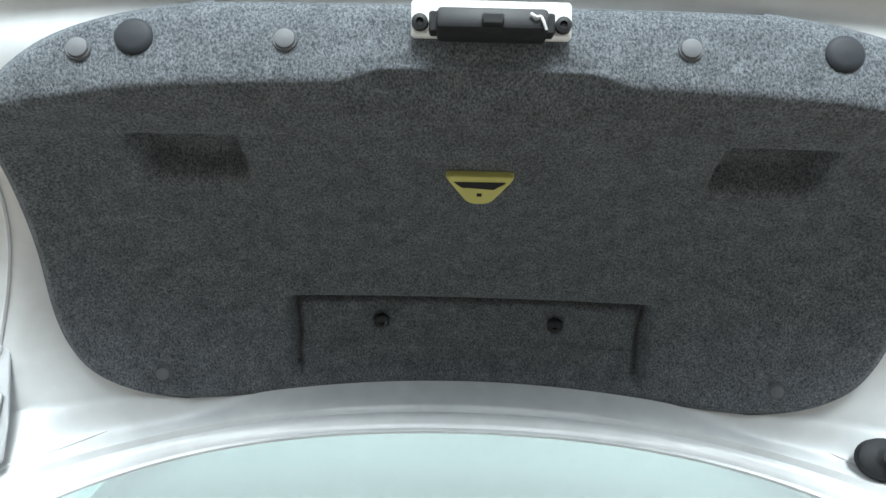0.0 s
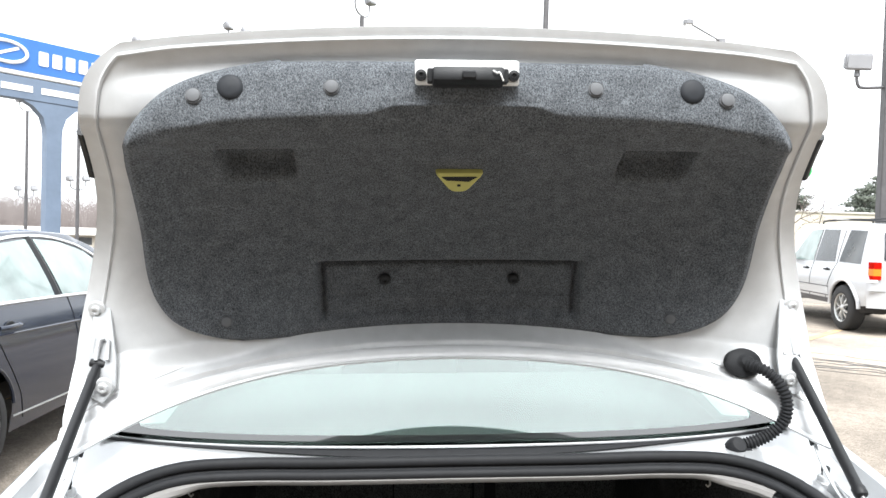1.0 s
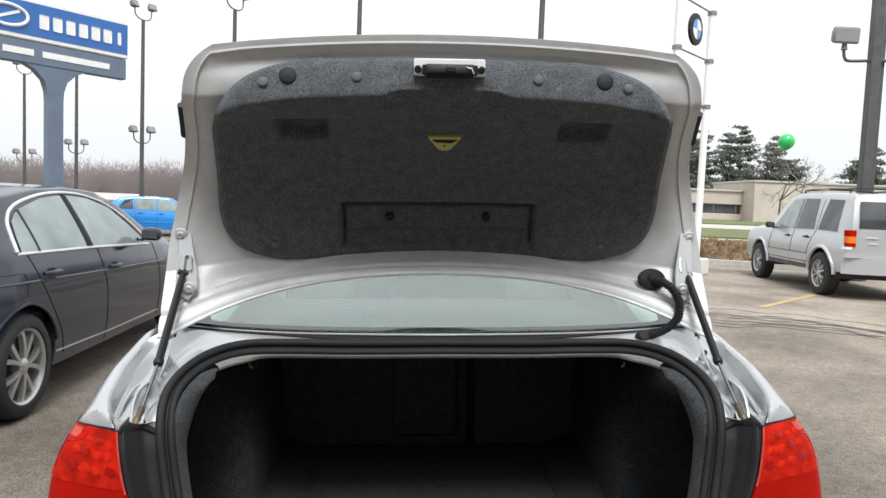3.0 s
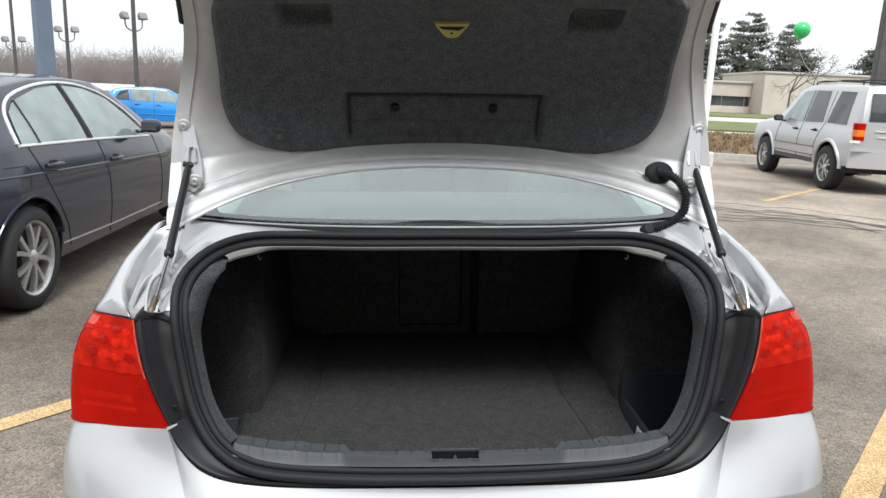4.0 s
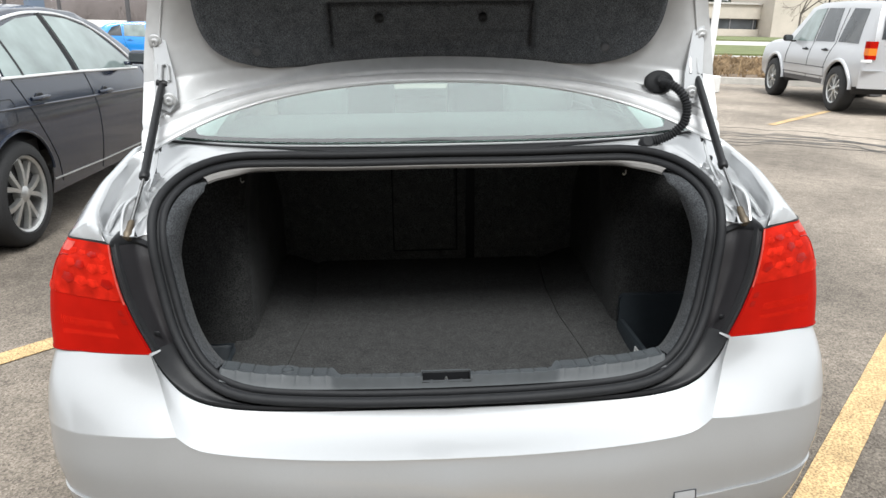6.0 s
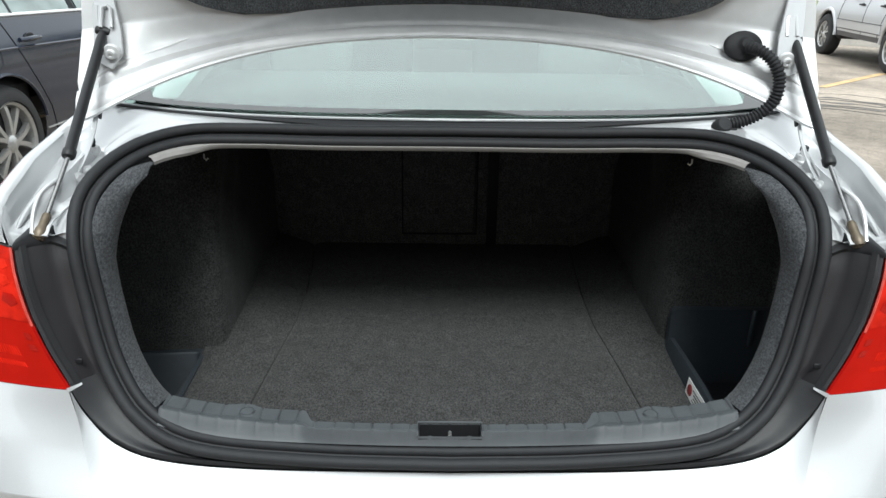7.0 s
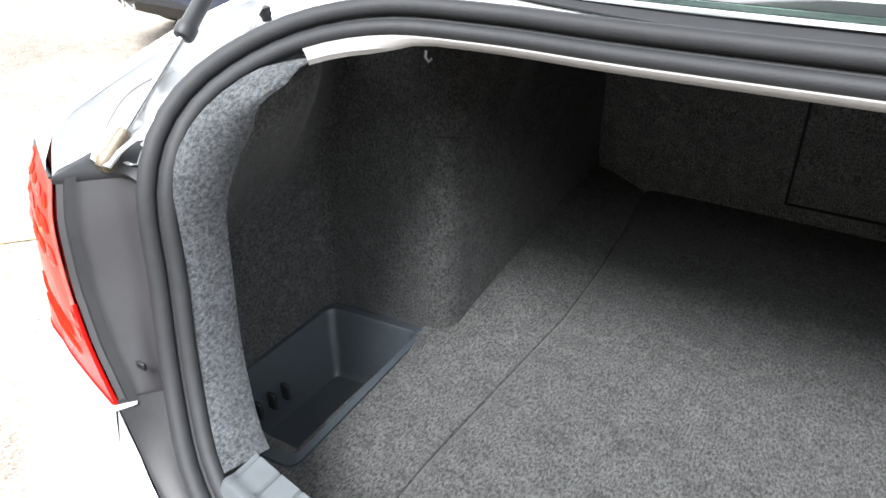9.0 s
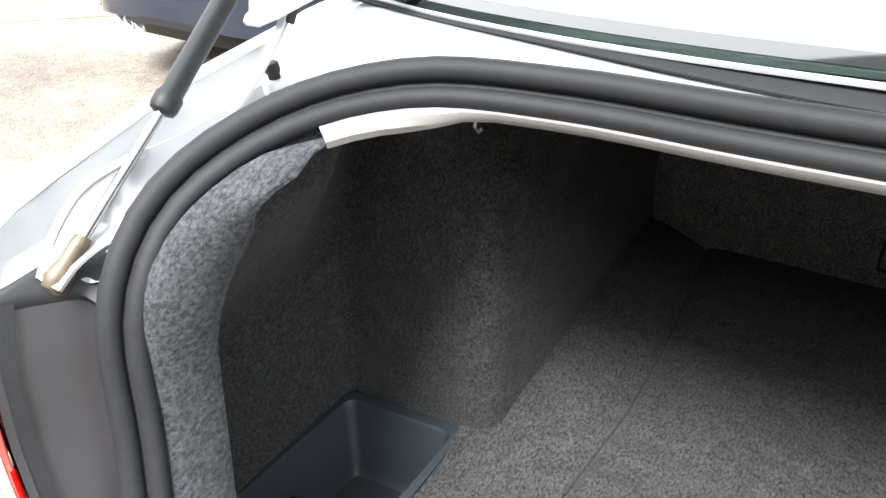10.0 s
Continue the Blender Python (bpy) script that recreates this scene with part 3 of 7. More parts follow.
# the open storage box in the other corner: wall, high back, deep well
def storage_box():
    bm = bmesh.new()
    rows = []
    for u in np.linspace(0, 1, 18):
        y = .584 - .50 * u
        x = .556 + .006 * math.sin(u * 3.1416) - .012 * u * u
        z = .530 - .004 * u
        rows.append([(x - .014, y, .44), (x - .006, y, z - .035), (x, y, z - .006), (x + .004, y, z), (x + .014, y, z), (x + .018, y, z - .006), (x + .022, y, .36)])
    sheet(rows, bm)
    body = part("storage_box", bm, TRAY_PLASTIC, car, "dark slate plastic storage box in the boot corner")
    bm = bmesh.new()
    outline = round_poly([(.556, 0, .500), (.556, 0, .608), (.83, 0, .608), (.83, 0, .36), (.568, 0, .36)], .02)
    rows = [[(p.x, .580 + .02 * (p.z - .5), p.z) for p in outline], [(p.x, .598 + .02 * (p.z - .5), p.z) for p in outline]]
    rows = [r + [r[0]] for r in rows]
    sheet(rows, bm)
    bm.faces.new([bm.verts.new(p) for p in rows[0][:-1]])
    part("box_back", bm, TRAY_PLASTIC, body)
    bm = bmesh.new()
    box(bm, (.76, .578, .56), (.012, .012, .10), bevel=.003)
    part("box_rib", bm, TRAY_PLASTIC, body)
    bm = bmesh.new()
    box(bm, (.697, .33, .398), (.262, .492, .014), bevel=.003)
    part("box_mat", bm, BLACK_PLASTIC, body, "black rubber mat")
    bm = bmesh.new()
    box(bm, (.825, .36, .46), (.008, .52, .19))
    box(bm, (.69, .085, .46), (.27, .008, .19))
    part("box_side", bm, TRAY_PLASTIC, body)
    # notice stuck on the wall's inner face
    m = Matrix.Translation((.5485, .355, .494)) @ Matrix(((0, .10, -1, 0), (-1, 0, 0, 0), (0, 1, .10, 0), (0, 0, 0, 1)))
    bm = bmesh.new()
    box(bm, (0, 0, 0), (.105, .062, .0012))
    bmesh.ops.transform(bm, matrix=m, verts=bm.verts)
    st = part("notice_sticker", bm, STICKER_WHITE, body, "white paper notice with a dark red mark and small print")
    bm = bmesh.new()
    lathe(bm, [(0, .0018), (.0125, .0018), (.0135, .0006)], (-.032, .010, 0), (0, 0, 1), 20)
    bmesh.ops.transform(bm, matrix=m, verts=bm.verts)
    part("red_mark", bm, STICKER_RED, st)
    bm = bmesh.new()
    for k in range(6):
        box(bm, (.018 + .004 * (k % 2), .020 - .0075 * k, .0012), (.066 - .01 * (k % 3), .0022, .0012))
    bmesh.ops.transform(bm, matrix=m, verts=bm.verts)
    part("print_lines", bm, STICKER_INK, st)


storage_box()


# ---- outer body behind the boot opening
def ring_edge(x=None, z=None):
    """The point of the seal's outer foot, right half, at a height or a half width."""
    half = [q for q in RING if q[0].x >= -.001]
    best = min((q for q in half if q[0].x > .45), key=lambda q: abs(q[0].z - z)) if z else min((q for q in half if q[0].z > .9), key=lambda q: abs(q[0].x - x))
    return best[0] - best[1] * .020 - best[2] * .010


def quarter_panel(s):
    """Rear wing from the shut line of the lid over the shoulder to the wheel arch."""
    ys = np.concatenate([np.linspace(.085, .25, 18), np.linspace(.27, .6, 12), np.linspace(.63, 1.75, 36)])
    rows, cuts = [], set()
    for y in ys:
        cx = float(np.interp(y, [.085, .128, .165, .21, .37, .65, 1.0, 1.8], [.714, .738, .754, .768, .798, .822, .80, .79]))
        cz = float(np.interp(y, [.085, .128, .165, .21, .37, .65, 1.0, 1.8], [.954, .990, .998, 1.004, 1.032, 1.064, 1.05, 1.03]))
        w = float(np.interp(y, [.085, .3, .6, 1.0, 1.8], [.838, .868, .888, .897, .90]))
        arch = math.sqrt(max(0, .36 ** 2 - (y - .93) ** 2)) if abs(y - .93) < .36 else 0
        zb = max(.30, .32 + arch if arch else .30)
        pts = [(cx, y, cz), (cx + .010, y, cz + .006), (cx + .4 * (w - cx), y, cz - .004), (cx + .75 * (w - cx), y, cz - .045), (w - .012, y, cz - .13), (w, y, .78), (w + .003, y, .70),
               (w, y, max(zb + .02, .55)), (w - .01, y, max(zb, .40) if zb < .4 else zb), (w - .03, y, zb)]
        # keep below-lamp metal behind the lamp and bumper
        prof = spline(pts, 30)
        row = []
        for p in prof:
            x, yy, z = p
            edge = float(np.interp(x, [.70, .712, .742, .780, .817, .832, .86], [.085, .095, .109, .127, .150, .223, .25]))
            cut = z > .92 and yy < edge
            cuts.add((len(rows), len(row))) if cut else None
            if yy < .29 and z < .958:
                x -= .012 * float(smooth01((.29 - yy) / .06))
            row.append((s * min(x, .830), min(edge, .222), .9625) if cut else (s * x, yy, z))
        rows.append(row)
    def keep(i, j):
        if all(c in cuts for c in ((i, j), (i + 1, j), (i, j + 1), (i + 1, j + 1))):
            return False
        y, z = rows[i][j][1], rows[i][j][2]
        quad = [rows[a][b] for a, b in ((i, j), (i + 1, j), (i, j + 1), (i + 1, j + 1))]
        if j > 3 and min(q[1] for q in quad) < .232 and .70 < min(q[2] for q in quad) < .955:
            return False
        return not (y < .30 and z <= .715)
    part("rear_wing", sheet(rows, mask=keep), SILVER, car, "silver rear wing")
    # folded hinge bracket: a plate along the gutter with an upright flange, bolts and the pivot
    line = spline([(.700, .140, .962), (.704, .165, .992), (.703, .196, 1.016), (.690, .228, 1.029), (.692, .265, 1.028), (.702, .306, 1.026), (.706, .345, 1.030), (.706, .40, 1.040)], 30)
    bm = bmesh.new()
    sheet([[Vector((s * (q[0] + dx), q[1], q[2] + dz * min(1, .12 + k / 9))) for k, q in enumerate(line)] for dx, dz in ((.003, .002), (.001, -.006), (-.004, -.020), (-.012, -.036), (-.026, -.040))], bm, thick=.003)
    br = part("hinge_bracket", bm, SILVER, car, "silver painted lid hinge bracket")
    bm = bmesh.new()
    tube(bm, [(s * q[0], q[1], q[2]) for q in line[:16]], .0036, 8)
    part("bracket_flange", bm, SILVER, br)
    for q, k in (((s * .700, .242, .993), 1.0), ((s * .694, .312, 1.006), 1.25), ((s * .694, .352, 1.010), 1.1)):
        bm = bmesh.new()
        lathe(bm, [(0, .009 * k), (.0055 * k, .009 * k), (.0062 * k, .0078 * k), (.0062 * k, .002), (.0105 * k, .0015), (.0105 * k, -.003)], q, (-s * .8, -.6, .25), 14)
        part("bolt", bm, SILVER_IN, br)
    bm = bmesh.new()
    lathe(bm, [(0, .022), (.0065, .022), (.0080, .020), (.0080, .012), (.0065, .010), (.0065, .004)], (s * .714, .426, 1.036), (0, -.15, 1), 14)
    stop = part("rubber_stop", bm, RUBBER, car, "black rubber lid stop")
    bm = bmesh.new()
    lathe(bm, [(.006, .005), (.012, .004), (.013, .001), (.013, -.006), (.017, -.008), (.017, -.014)], (s * .714, .426, 1.036), (0, -.15, 1), 14)
    part("stop_nut", bm, SILVER_IN, stop, "pale lock nut")
    # pressed ribs in the wing's drain channel
    for pts in ([(.742, .17, .966), (.752, .23, .982), (.758, .30, .995), (.752, .34, 1.002)], [(.722, .30, .995), (.740, .38, 1.012), (.752, .47, 1.030)]):
        bm = bmesh.new()
        tube(bm, spline([(s * x, y, z - .008) for x, y, z in pts], 14), [.002, .004, .005, .0055, .0055, .0055, .0055, .0055, .0055, .0055, .005, .004, .003, .002], 8)
        part("pressed_rib", bm, SILVER, car)
    # dark lamp-carrier panel beside the seal
    rows = []
    for u in np.linspace(0, 1, 14):
        z = .954 - .236 * u
        outer = Vector((s * (float(np.interp(z, [.720, .785, .85, .912, .955], [.638, .667, .690, .7035, .712])) - .004), float(np.interp(z, [.720, .785, .85, .912, .955], [.047, .054, .065, .078, .096])) + .005, z))
        inner = ring_edge(z=z - .022 + .016 * u)
        inner = Vector((s * inner.x, inner.y, inner.z))
        mid = outer.lerp(inner, .5) + Vector((0, .030, 0))
        rows.append(spline([outer + Vector((s * .006, .012, 0)), outer, outer.lerp(mid, .5) + Vector((0, .006, 0)), mid, inner], 14))
    panel = part("lamp_carrier_panel", sheet(rows), DARK_PANEL, car, "dark grey inner panel between lamp and seal")
    bm = bmesh.new()
    box(bm, (s * .634, .086, .752), (.012, .004, .009), bevel=.001)
    part("panel_tab", bm, BLACK_PLASTIC, panel)
    # flat lip over the panel's head and the black flange along the lamp
    head = [rows[0][k] for k in range(14)]
    bm = bmesh.new()
    sheet([[Vector(q) + Vector((0, dy, dz)) for q in head] for dy, dz in ((-.004, -.004), (-.005, .002), (.004, .007), (.045, .012), (.085, .010))], bm)
    part("panel_lip", bm, BLACK_PLASTIC, panel)
    bm = bmesh.new()
    sheet([[Vector(r[1]) + Vector((s * dx, dy, 0)) for r in rows] for dx, dy in ((.004, .004), (.001, -.003), (-.010, -.001), (-.014, .008))], bm)
    part("panel_flange", bm, BLACK_PLASTIC, panel)


for s in (1, -1):
    quarter_panel(s)


def aperture_panel():
    """Painted gutter along both sides of the opening and the deck under the rear window, in one pressing."""
    outer = [(.714, .098, .950), (.738, .128, .989), (.754, .165, .997), (.768, .21, 1.003), (.798, .37, 1.031), (.815, .50, 1.049), (.780, .555, 1.080), (.70, .548, 1.102), (.60, .526, 1.096), (.45, .502, 1.087), (.30, .490, 1.080), (0, .478, 1.073)]
    inner = [ring_edge(z=.934), ring_edge(z=.948), ring_edge(z=.960), ring_edge(z=.975), ring_edge(z=1.010), ring_edge(x=.605), ring_edge(x=.565), ring_edge(x=.53), ring_edge(x=.46), ring_edge(x=.36), ring_edge(x=.25), ring_edge(x=0)]
    deep = [.004, .022, .030, .036, .042, .040, .020, .004, .002, .002, .002, .002]
    o = spline(outer, 73)
    n = spline([tuple(p) for p in inner], 73)
    d = spline([(v, 0, 0) for v in deep], 73)
    cols = []
    for c, (a, b, k) in enumerate(zip(o, n, d)):
        col = []
        tuck = .040 * max(0, 1 - c / 9)
        for f in [0, .012, .03, .05, .07] + list(np.linspace(.10, 1, 23)):
            p = a + (b - a) * f
            dip = max(k[0], .0) * float(smooth01(f / .06)) * (1 - float(smooth01((f - .45) / .55)))
            ridge = .006 * math.exp(-((f - .62) / .05) ** 2) * min(1, k[0] / .03)
            col.append((p[0], p[1] + tuck * math.sin(math.pi * f), p[2] - dip + ridge))
        cols.append(col)
    whole = cols + [[(-p[0], p[1], p[2]) for p in c] for c in cols[-2::-1]]
    part("aperture_panel", sheet(whole), SILVER, car, "silver painted gutter and deck round the boot opening", angle=34)
    for s in (1, -1):
        bm = bmesh.new()
        tube(bm, spline([(s * .548, .405, 1.076), (s * .570, .46, 1.078), (s * .590, .512, 1.080)], 10), .003, 6)
        part("deck_fold", bm, SILVER, car)


aperture_panel()


RED_DARK = mat("dark_lens_flute", (0.31, 0.006, 0.003), 0.2, 0, 60, 0.1, spec=0.2)
RED_CUP = mat("bright_reflector_red", (0.52, 0.018, 0.008), 0.4, 0, 60, 0.3, spec=0.02)
RED_PALE = mat("pale_lens_edge_and_sheen", (0.48, 0.075, 0.06), 0.15, 0, 40, 0.25, spec=0.2)


def tail_lamp(s):
    grid = [
        [(.712, .096, .955), (.742, .110, .957), (.780, .128, .9585), (.817, .150, .960), (.834, .225, .962)],
        [(.7035, .078, .912), (.750, .094, .915), (.800, .117, .917), (.846, .150, .918), (.864, .235, .918)],
        [(.690, .065, .850), (.748, .082, .853), (.811, .108, .855), (.872, .148, .856), (.890, .235, .855)],
        [(.667, .054, .785), (.736, .073, .785), (.811, .100, .785), (.884, .142, .783), (.902, .235, .780)],
        [(.638, .047, .720), (.716, .066, .716), (.800, .090, .713), (.882, .126, .710), (.904, .230, .706)]]
    cols = [spline(r, 37) for r in grid]
    full = [spline([c[j] for c in cols], 41) for j in range(37)]
    rng = random.Random(41)
    def band(a, b, push=0.0, j0=0, j1=37):
        return [[(s * p[0], p[1] - push, p[2]) for p in full[j][a:b]] for j in range(j0, j1)]
    def at(j, k, push=0.0):
        a, b = Vector(full[int(j)][int(k)]), Vector(full[min(int(j) + 1, 36)][min(int(k) + 1, 40)])
        c, d = Vector(full[min(int(j) + 1, 36)][int(k)]), Vector(full[int(j)][min(int(k) + 1, 40)])
        u, v = j - int(j), k - int(k)
        p = a.lerp(c, u).lerp(d.lerp(b, u), v)
        return Vector((s * (p.x + push * .4), p.y - push, p.z))
    lamp = part("tail_lamp", sheet(band(0, 41, -.006)), RED_DEEP, car, "large red wrap-around tail lamp")
    upper = part("upper_lens", sheet(band(0, 23, .0012)), RED_BRIGHT, lamp, "bright red upper lens with faceted reflectors")
    part("lower_lens", sheet(band(22, 41)), RED_LENS, lamp, "plain red lower lens with fine flutes")
    # sky reflection at the outer corner, painted on as a paler patch
    part("corner_sky_sheen", sheet(band(1, 7, .0022, 21, 31)), RED_PALE, upper, "lens corner painted paler for reflected sky")
    # slanted clusters of small facets: each cell a shallow bowl of four leaning faces
    for r in range(3):
        for c in range(4):
            j, k = 4.5 + 5.0 * c + rng.uniform(-.6, .6), 6.5 + 5.2 * r - .35 * c + rng.uniform(-.5, .5)
            bm = bmesh.new()
            w, h = rng.uniform(2.2, 3.1), rng.uniform(1.4, 2.1)
            mid = bm.verts.new(at(j + rng.uniform(-.7, .7), k + rng.uniform(-.5, .3), .0040))
            rim = [bm.verts.new(at(j + w * math.cos(a), k + h * math.sin(a), .0019)) for a in np.linspace(.3, .3 + math.tau, 6)[:-1]]
            for a, b in zip(rim, rim[1:] + rim[:1]):
                bm.faces.new((mid, a, b))
            part("reflector_cell", bm, (RED_CUP, RED_DARK, RED_CUP)[(2 * r + c) % 3], upper, angle=180)
    # darker bent rim of the lamp bowl and the bright wedge below it
    bm = bmesh.new()
    tube(bm, spline([at(j, k, .0005) for j, k in ((21, 8), (24.5, 8.4), (26.8, 11), (26.8, 15), (26, 18.5))], 18), .0020, 6)
    part("bowl_rim", bm, RED_DARK, upper)
    bm = bmesh.new()
    bm.faces.new([bm.verts.new(at(j, k, .003)) for j, k in ((23, 21.8), (28.2, 21.6), (27.4, 18.6))])
    part("bright_wedge", bm, RED_CUP, upper)
    # two rows of fine upright flutes in the lower lens
    for a, b in ((29.5, 32.0), (33.6, 35.0)):
        bm = bmesh.new()
        for j in np.arange(7, 22, .62):
            top, foot = at(j + .2, a - .02 * j), at(j, b - .02 * j)
            sheet([[p + Vector((s * d, -(.0004 if d else .0016), 0)) for d in (-.0009, 0, .0009)] for p in (top, top.lerp(foot, .5), foot)], bm)
        part("fluted_strip", bm, RED_CUP, lamp)
    for k in (25.0, 28.0):
        bm = bmesh.new()
        sheet([[at(j, k + d, .0012) for j in (1.6, 2.6, 3.4)] for d in (0, .9, 1.8)], bm)
        part("lens_mark", bm, RED_DARK, lamp)
    bm = bmesh.new()
    tube(bm, [(s * (p[0] + .001), p[1] + .001, p[2]) for p in full[0][:24]], .0021, 8)
    part("lens_edge", bm, RED_PALE, lamp)
    bm = bmesh.new()
    tube(bm, [(s * p[0], p[1] + .002, p[2]) for p in full[0][23:]] + [(s * full[j][40][0], full[j][40][1] + .001, full[j][40][2]) for j in range(1, 37)], .0024, 8)
    part("lens_rim", bm, RED_DEEP, lamp)
    bm = bmesh.new()
    tube(bm, [(s * full[j][0][0], full[j][0][1] + .001, full[j][0][2] + .001) for j in range(37)], .0022, 8)
    part("lamp_gasket", bm, BLACK_PLASTIC, lamp)


for s in (1, -1):
    tail_lamp(s)


def bumper():
    # lip edge, then the crisp fold that drops from each lamp's inner corner to the crease
    lip = [(0, .000, .590), (.30, .002, .592), (.475, .010, .601), (.563, .024, .624), (.615, .042, .670), (.638, .048, .717)]
    fold = [(.570, -.060, .579), (.588, -.030, .604), (.602, -.006, .630), (.614, .014, .655), (.626, .032, .686), (.638, .048, .717)]
    crease_in = [(0, -.112, .538), (.15, -.109, .5382), (.30, -.099, .539), (.43, -.083, .5415), (.509, -.0715, .548), (.545, -.0655, .560), (.570, -.060, .579)]
    crease_out = [(.570, -.060, .579), (.62, -.055, .577), (.72, -.036, .574), (.81, -.008, .573), (.884, .055, .572), (.909, .16, .572), (.916, .34, .572)]
    shoulder = [(.638, .048, .717), (.716, .067, .713), (.800, .091, .710), (.866, .122, .708), (.890, .165, .706), (.904, .235, .703), (.908, .34, .700)]
    face = [(0, -.126, .470), (.30, -.110, .470), (.45, -.088, .472), (.535, -.074, .475), (.600, -.066, .48), (.655, -.055, .48), (.73, -.040, .48), (.815, -.008, .48), (.888, .055, .48), (.915, .16, .48), (.920, .34, .48)]
    low = [(0, -.118, .374), (.30, -.102, .376), (.45, -.080, .380), (.535, -.066, .383), (.605, -.054, .386), (.655, -.044, .389), (.73, -.028, .392), (.82, .008, .396), (.876, .062, .40), (.902, .17, .40), (.906, .34, .40)]
    under = [(p[0] * .97, p[1] + .05, .215) for p in low]
    def densify(r, n=51):
        h = spline(r, n)
        return [np.array((-p[0], p[1], p[2])) for p in h[:0:-1]] + list(h)
    low_rows = densify(low)
    m = len(low_rows)
    def evened(r, n):
        return [np.array(p) for p in even([tuple(q) for q in spline(r, 4 * n)], n)]
    edge = evened(crease_in, 33) + evened(fold, 21)[1:]
    outline = evened(crease_out, 41)
    whole_lip = [tuple(p) for p in spline(lip, 161)]
    turn = next(k for k, p in enumerate(whole_lip) if p[0] > .535)
    lip_line = list(even(whole_lip[:turn + 1], 33)) + list(even(whole_lip[turn:], 21))[1:]
    bm = bmesh.new()
    for s in (1, -1):
        side = np.array((s, 1, 1))
        # loading-lip face, a little hollow
        rows = []
        for a, b in zip(lip_line, edge):
            a, b = np.array(a), np.array(b)
            hollow = .03 * np.linalg.norm(b - a)
            rows.append([side * p for p in spline([a, (a + b) / 2 + np.array((0, .4 * hollow, -hollow)), b], 12)])
        sheet(rows, bm)
        # full corner under the lamp, rolled over at its upper edge
        out, top = outline, evened(shoulder, 41)
        rows = []
        inner = evened(fold[::-1], 21)
        for k in range(41):
            a, b = np.array(top[k]), np.array(out[k])
            near = 1 - float(smooth01(k / 16))
            full = math.sin(math.pi * min(1, k / 40))
            pts = [a + np.array((0, .008, -.001)), a + np.array((0, .001, .0025)), a + np.array((0, -.003, -.001))]
            for u in (.25, .5, .75):
                straight = a + (b - a) * u
                bent = inner[int(round(20 * u))] - (inner[0] + (inner[20] - inner[0]) * u)
                pts.append(straight + bent * near + np.array((.006, -.006, .005)) * full * math.sin(math.pi * u))
            rows.append([side * p for p in spline(pts + [b], 25)])
        sheet(rows, bm)
    # rear face below the crease
    crest = [(-p[0], p[1], p[2]) for p in (edge[:33] + outline[1:])[:0:-1]] + [tuple(p) for p in edge[:33] + outline[1:]]
    crest = [np.array(p) for p in crest]
    def halves(r, x0):
        c = [tuple(p) for p in spline(r, 161)]
        k = next(i for i, p in enumerate(c) if p[0] > x0)
        h = list(even(c[:k + 1], 33)) + list(even(c[k:], 41))[1:]
        return [np.array((-p[0], p[1], p[2])) for p in h[:0:-1]] + [np.array(p) for p in h]
    sheet([spline([c, c + np.array((0, -.001, -.012)), f, l + np.array((0, -.002, .004))], 16) for c, f, l in zip(crest, halves(face, .585), halves(low, .590))], bm)
    shell = part("bumper", bm, SILVER, car, "silver painted rear bumper", angle=26)
    rows = []
    lo, un = low_rows, densify(under)
    for j in range(m):
        rows.append(spline([lo[j] + np.array((0, .004, .003)), lo[j] + np.array((0, -.0045, .0010)), lo[j] + np.array((0, -.0055, -.004)), lo[j] * .55 + un[j] * .45 + np.array((0, -.012, 0)), un[j]], 10))
    part("bumper_apron", sheet(rows), SILVER, shell)
    # tow-eye cover: a small square plate with its joint
    bm = bmesh.new()
    box(bm, (0, 0, 0), (.052, .006, .046), bevel=.004, seg=2)
    bmesh.ops.transform(bm, matrix=Matrix.Translation((.523, -.0735, .381)) @ Matrix.Rotation(radians(10), 4, "Z") @ Matrix.Rotation(radians(-8), 4, "X"), verts=bm.verts)
    part("tow_cover", bm, SILVER, shell)
    bm = bmesh.new()
    for x, z, sx, sz in ((0, .0236, .053, .0009), (0, -.0236, .053, .0009), (.0266, 0, .0009, .047), (-.0266, 0, .0009, .047)):
        box(bm, (x, -.0005, z), (sx, .006, sz))
    bmesh.ops.transform(bm, matrix=Matrix.Translation((.523, -.0735, .381)) @ Matrix.Rotation(radians(10), 4, "Z") @ Matrix.Rotation(radians(-8), 4, "X"), verts=bm.verts)
    part("tow_cover_joint", bm, SILL_GREY, shell)
    # black moulding between bumper and seal
    inner = ring_line(-.022, -.010)
    run = arc(lambda p: p.z < .752)
    h = spline(lip, 40)
    outer = even([(-p[0], p[1], p[2]) for p in h[:0:-1]] + [tuple(p) for p in h], len(run))
    ring_pts = [inner[k] for k in run]
    if ring_pts[0].x > 0:
        ring_pts = ring_pts[::-1]
    rows = [[Vector(o) + Vector((0, .002, .003)) for o in outer], [Vector(o) + Vector((0, .004, .010)) for o in outer],
            [Vector(o).lerp(r, .5) + Vector((0, .004, .004)) for o, r in zip(outer, ring_pts)], ring_pts, [r + Vector((0, .02, 0)) for r in ring_pts]]
    mould = part("lip_moulding", sheet([spline([r[j] for r in rows], 14) for j in range(len(run))]), BLACK_PLASTIC, car, "black plastic loading-lip moulding")
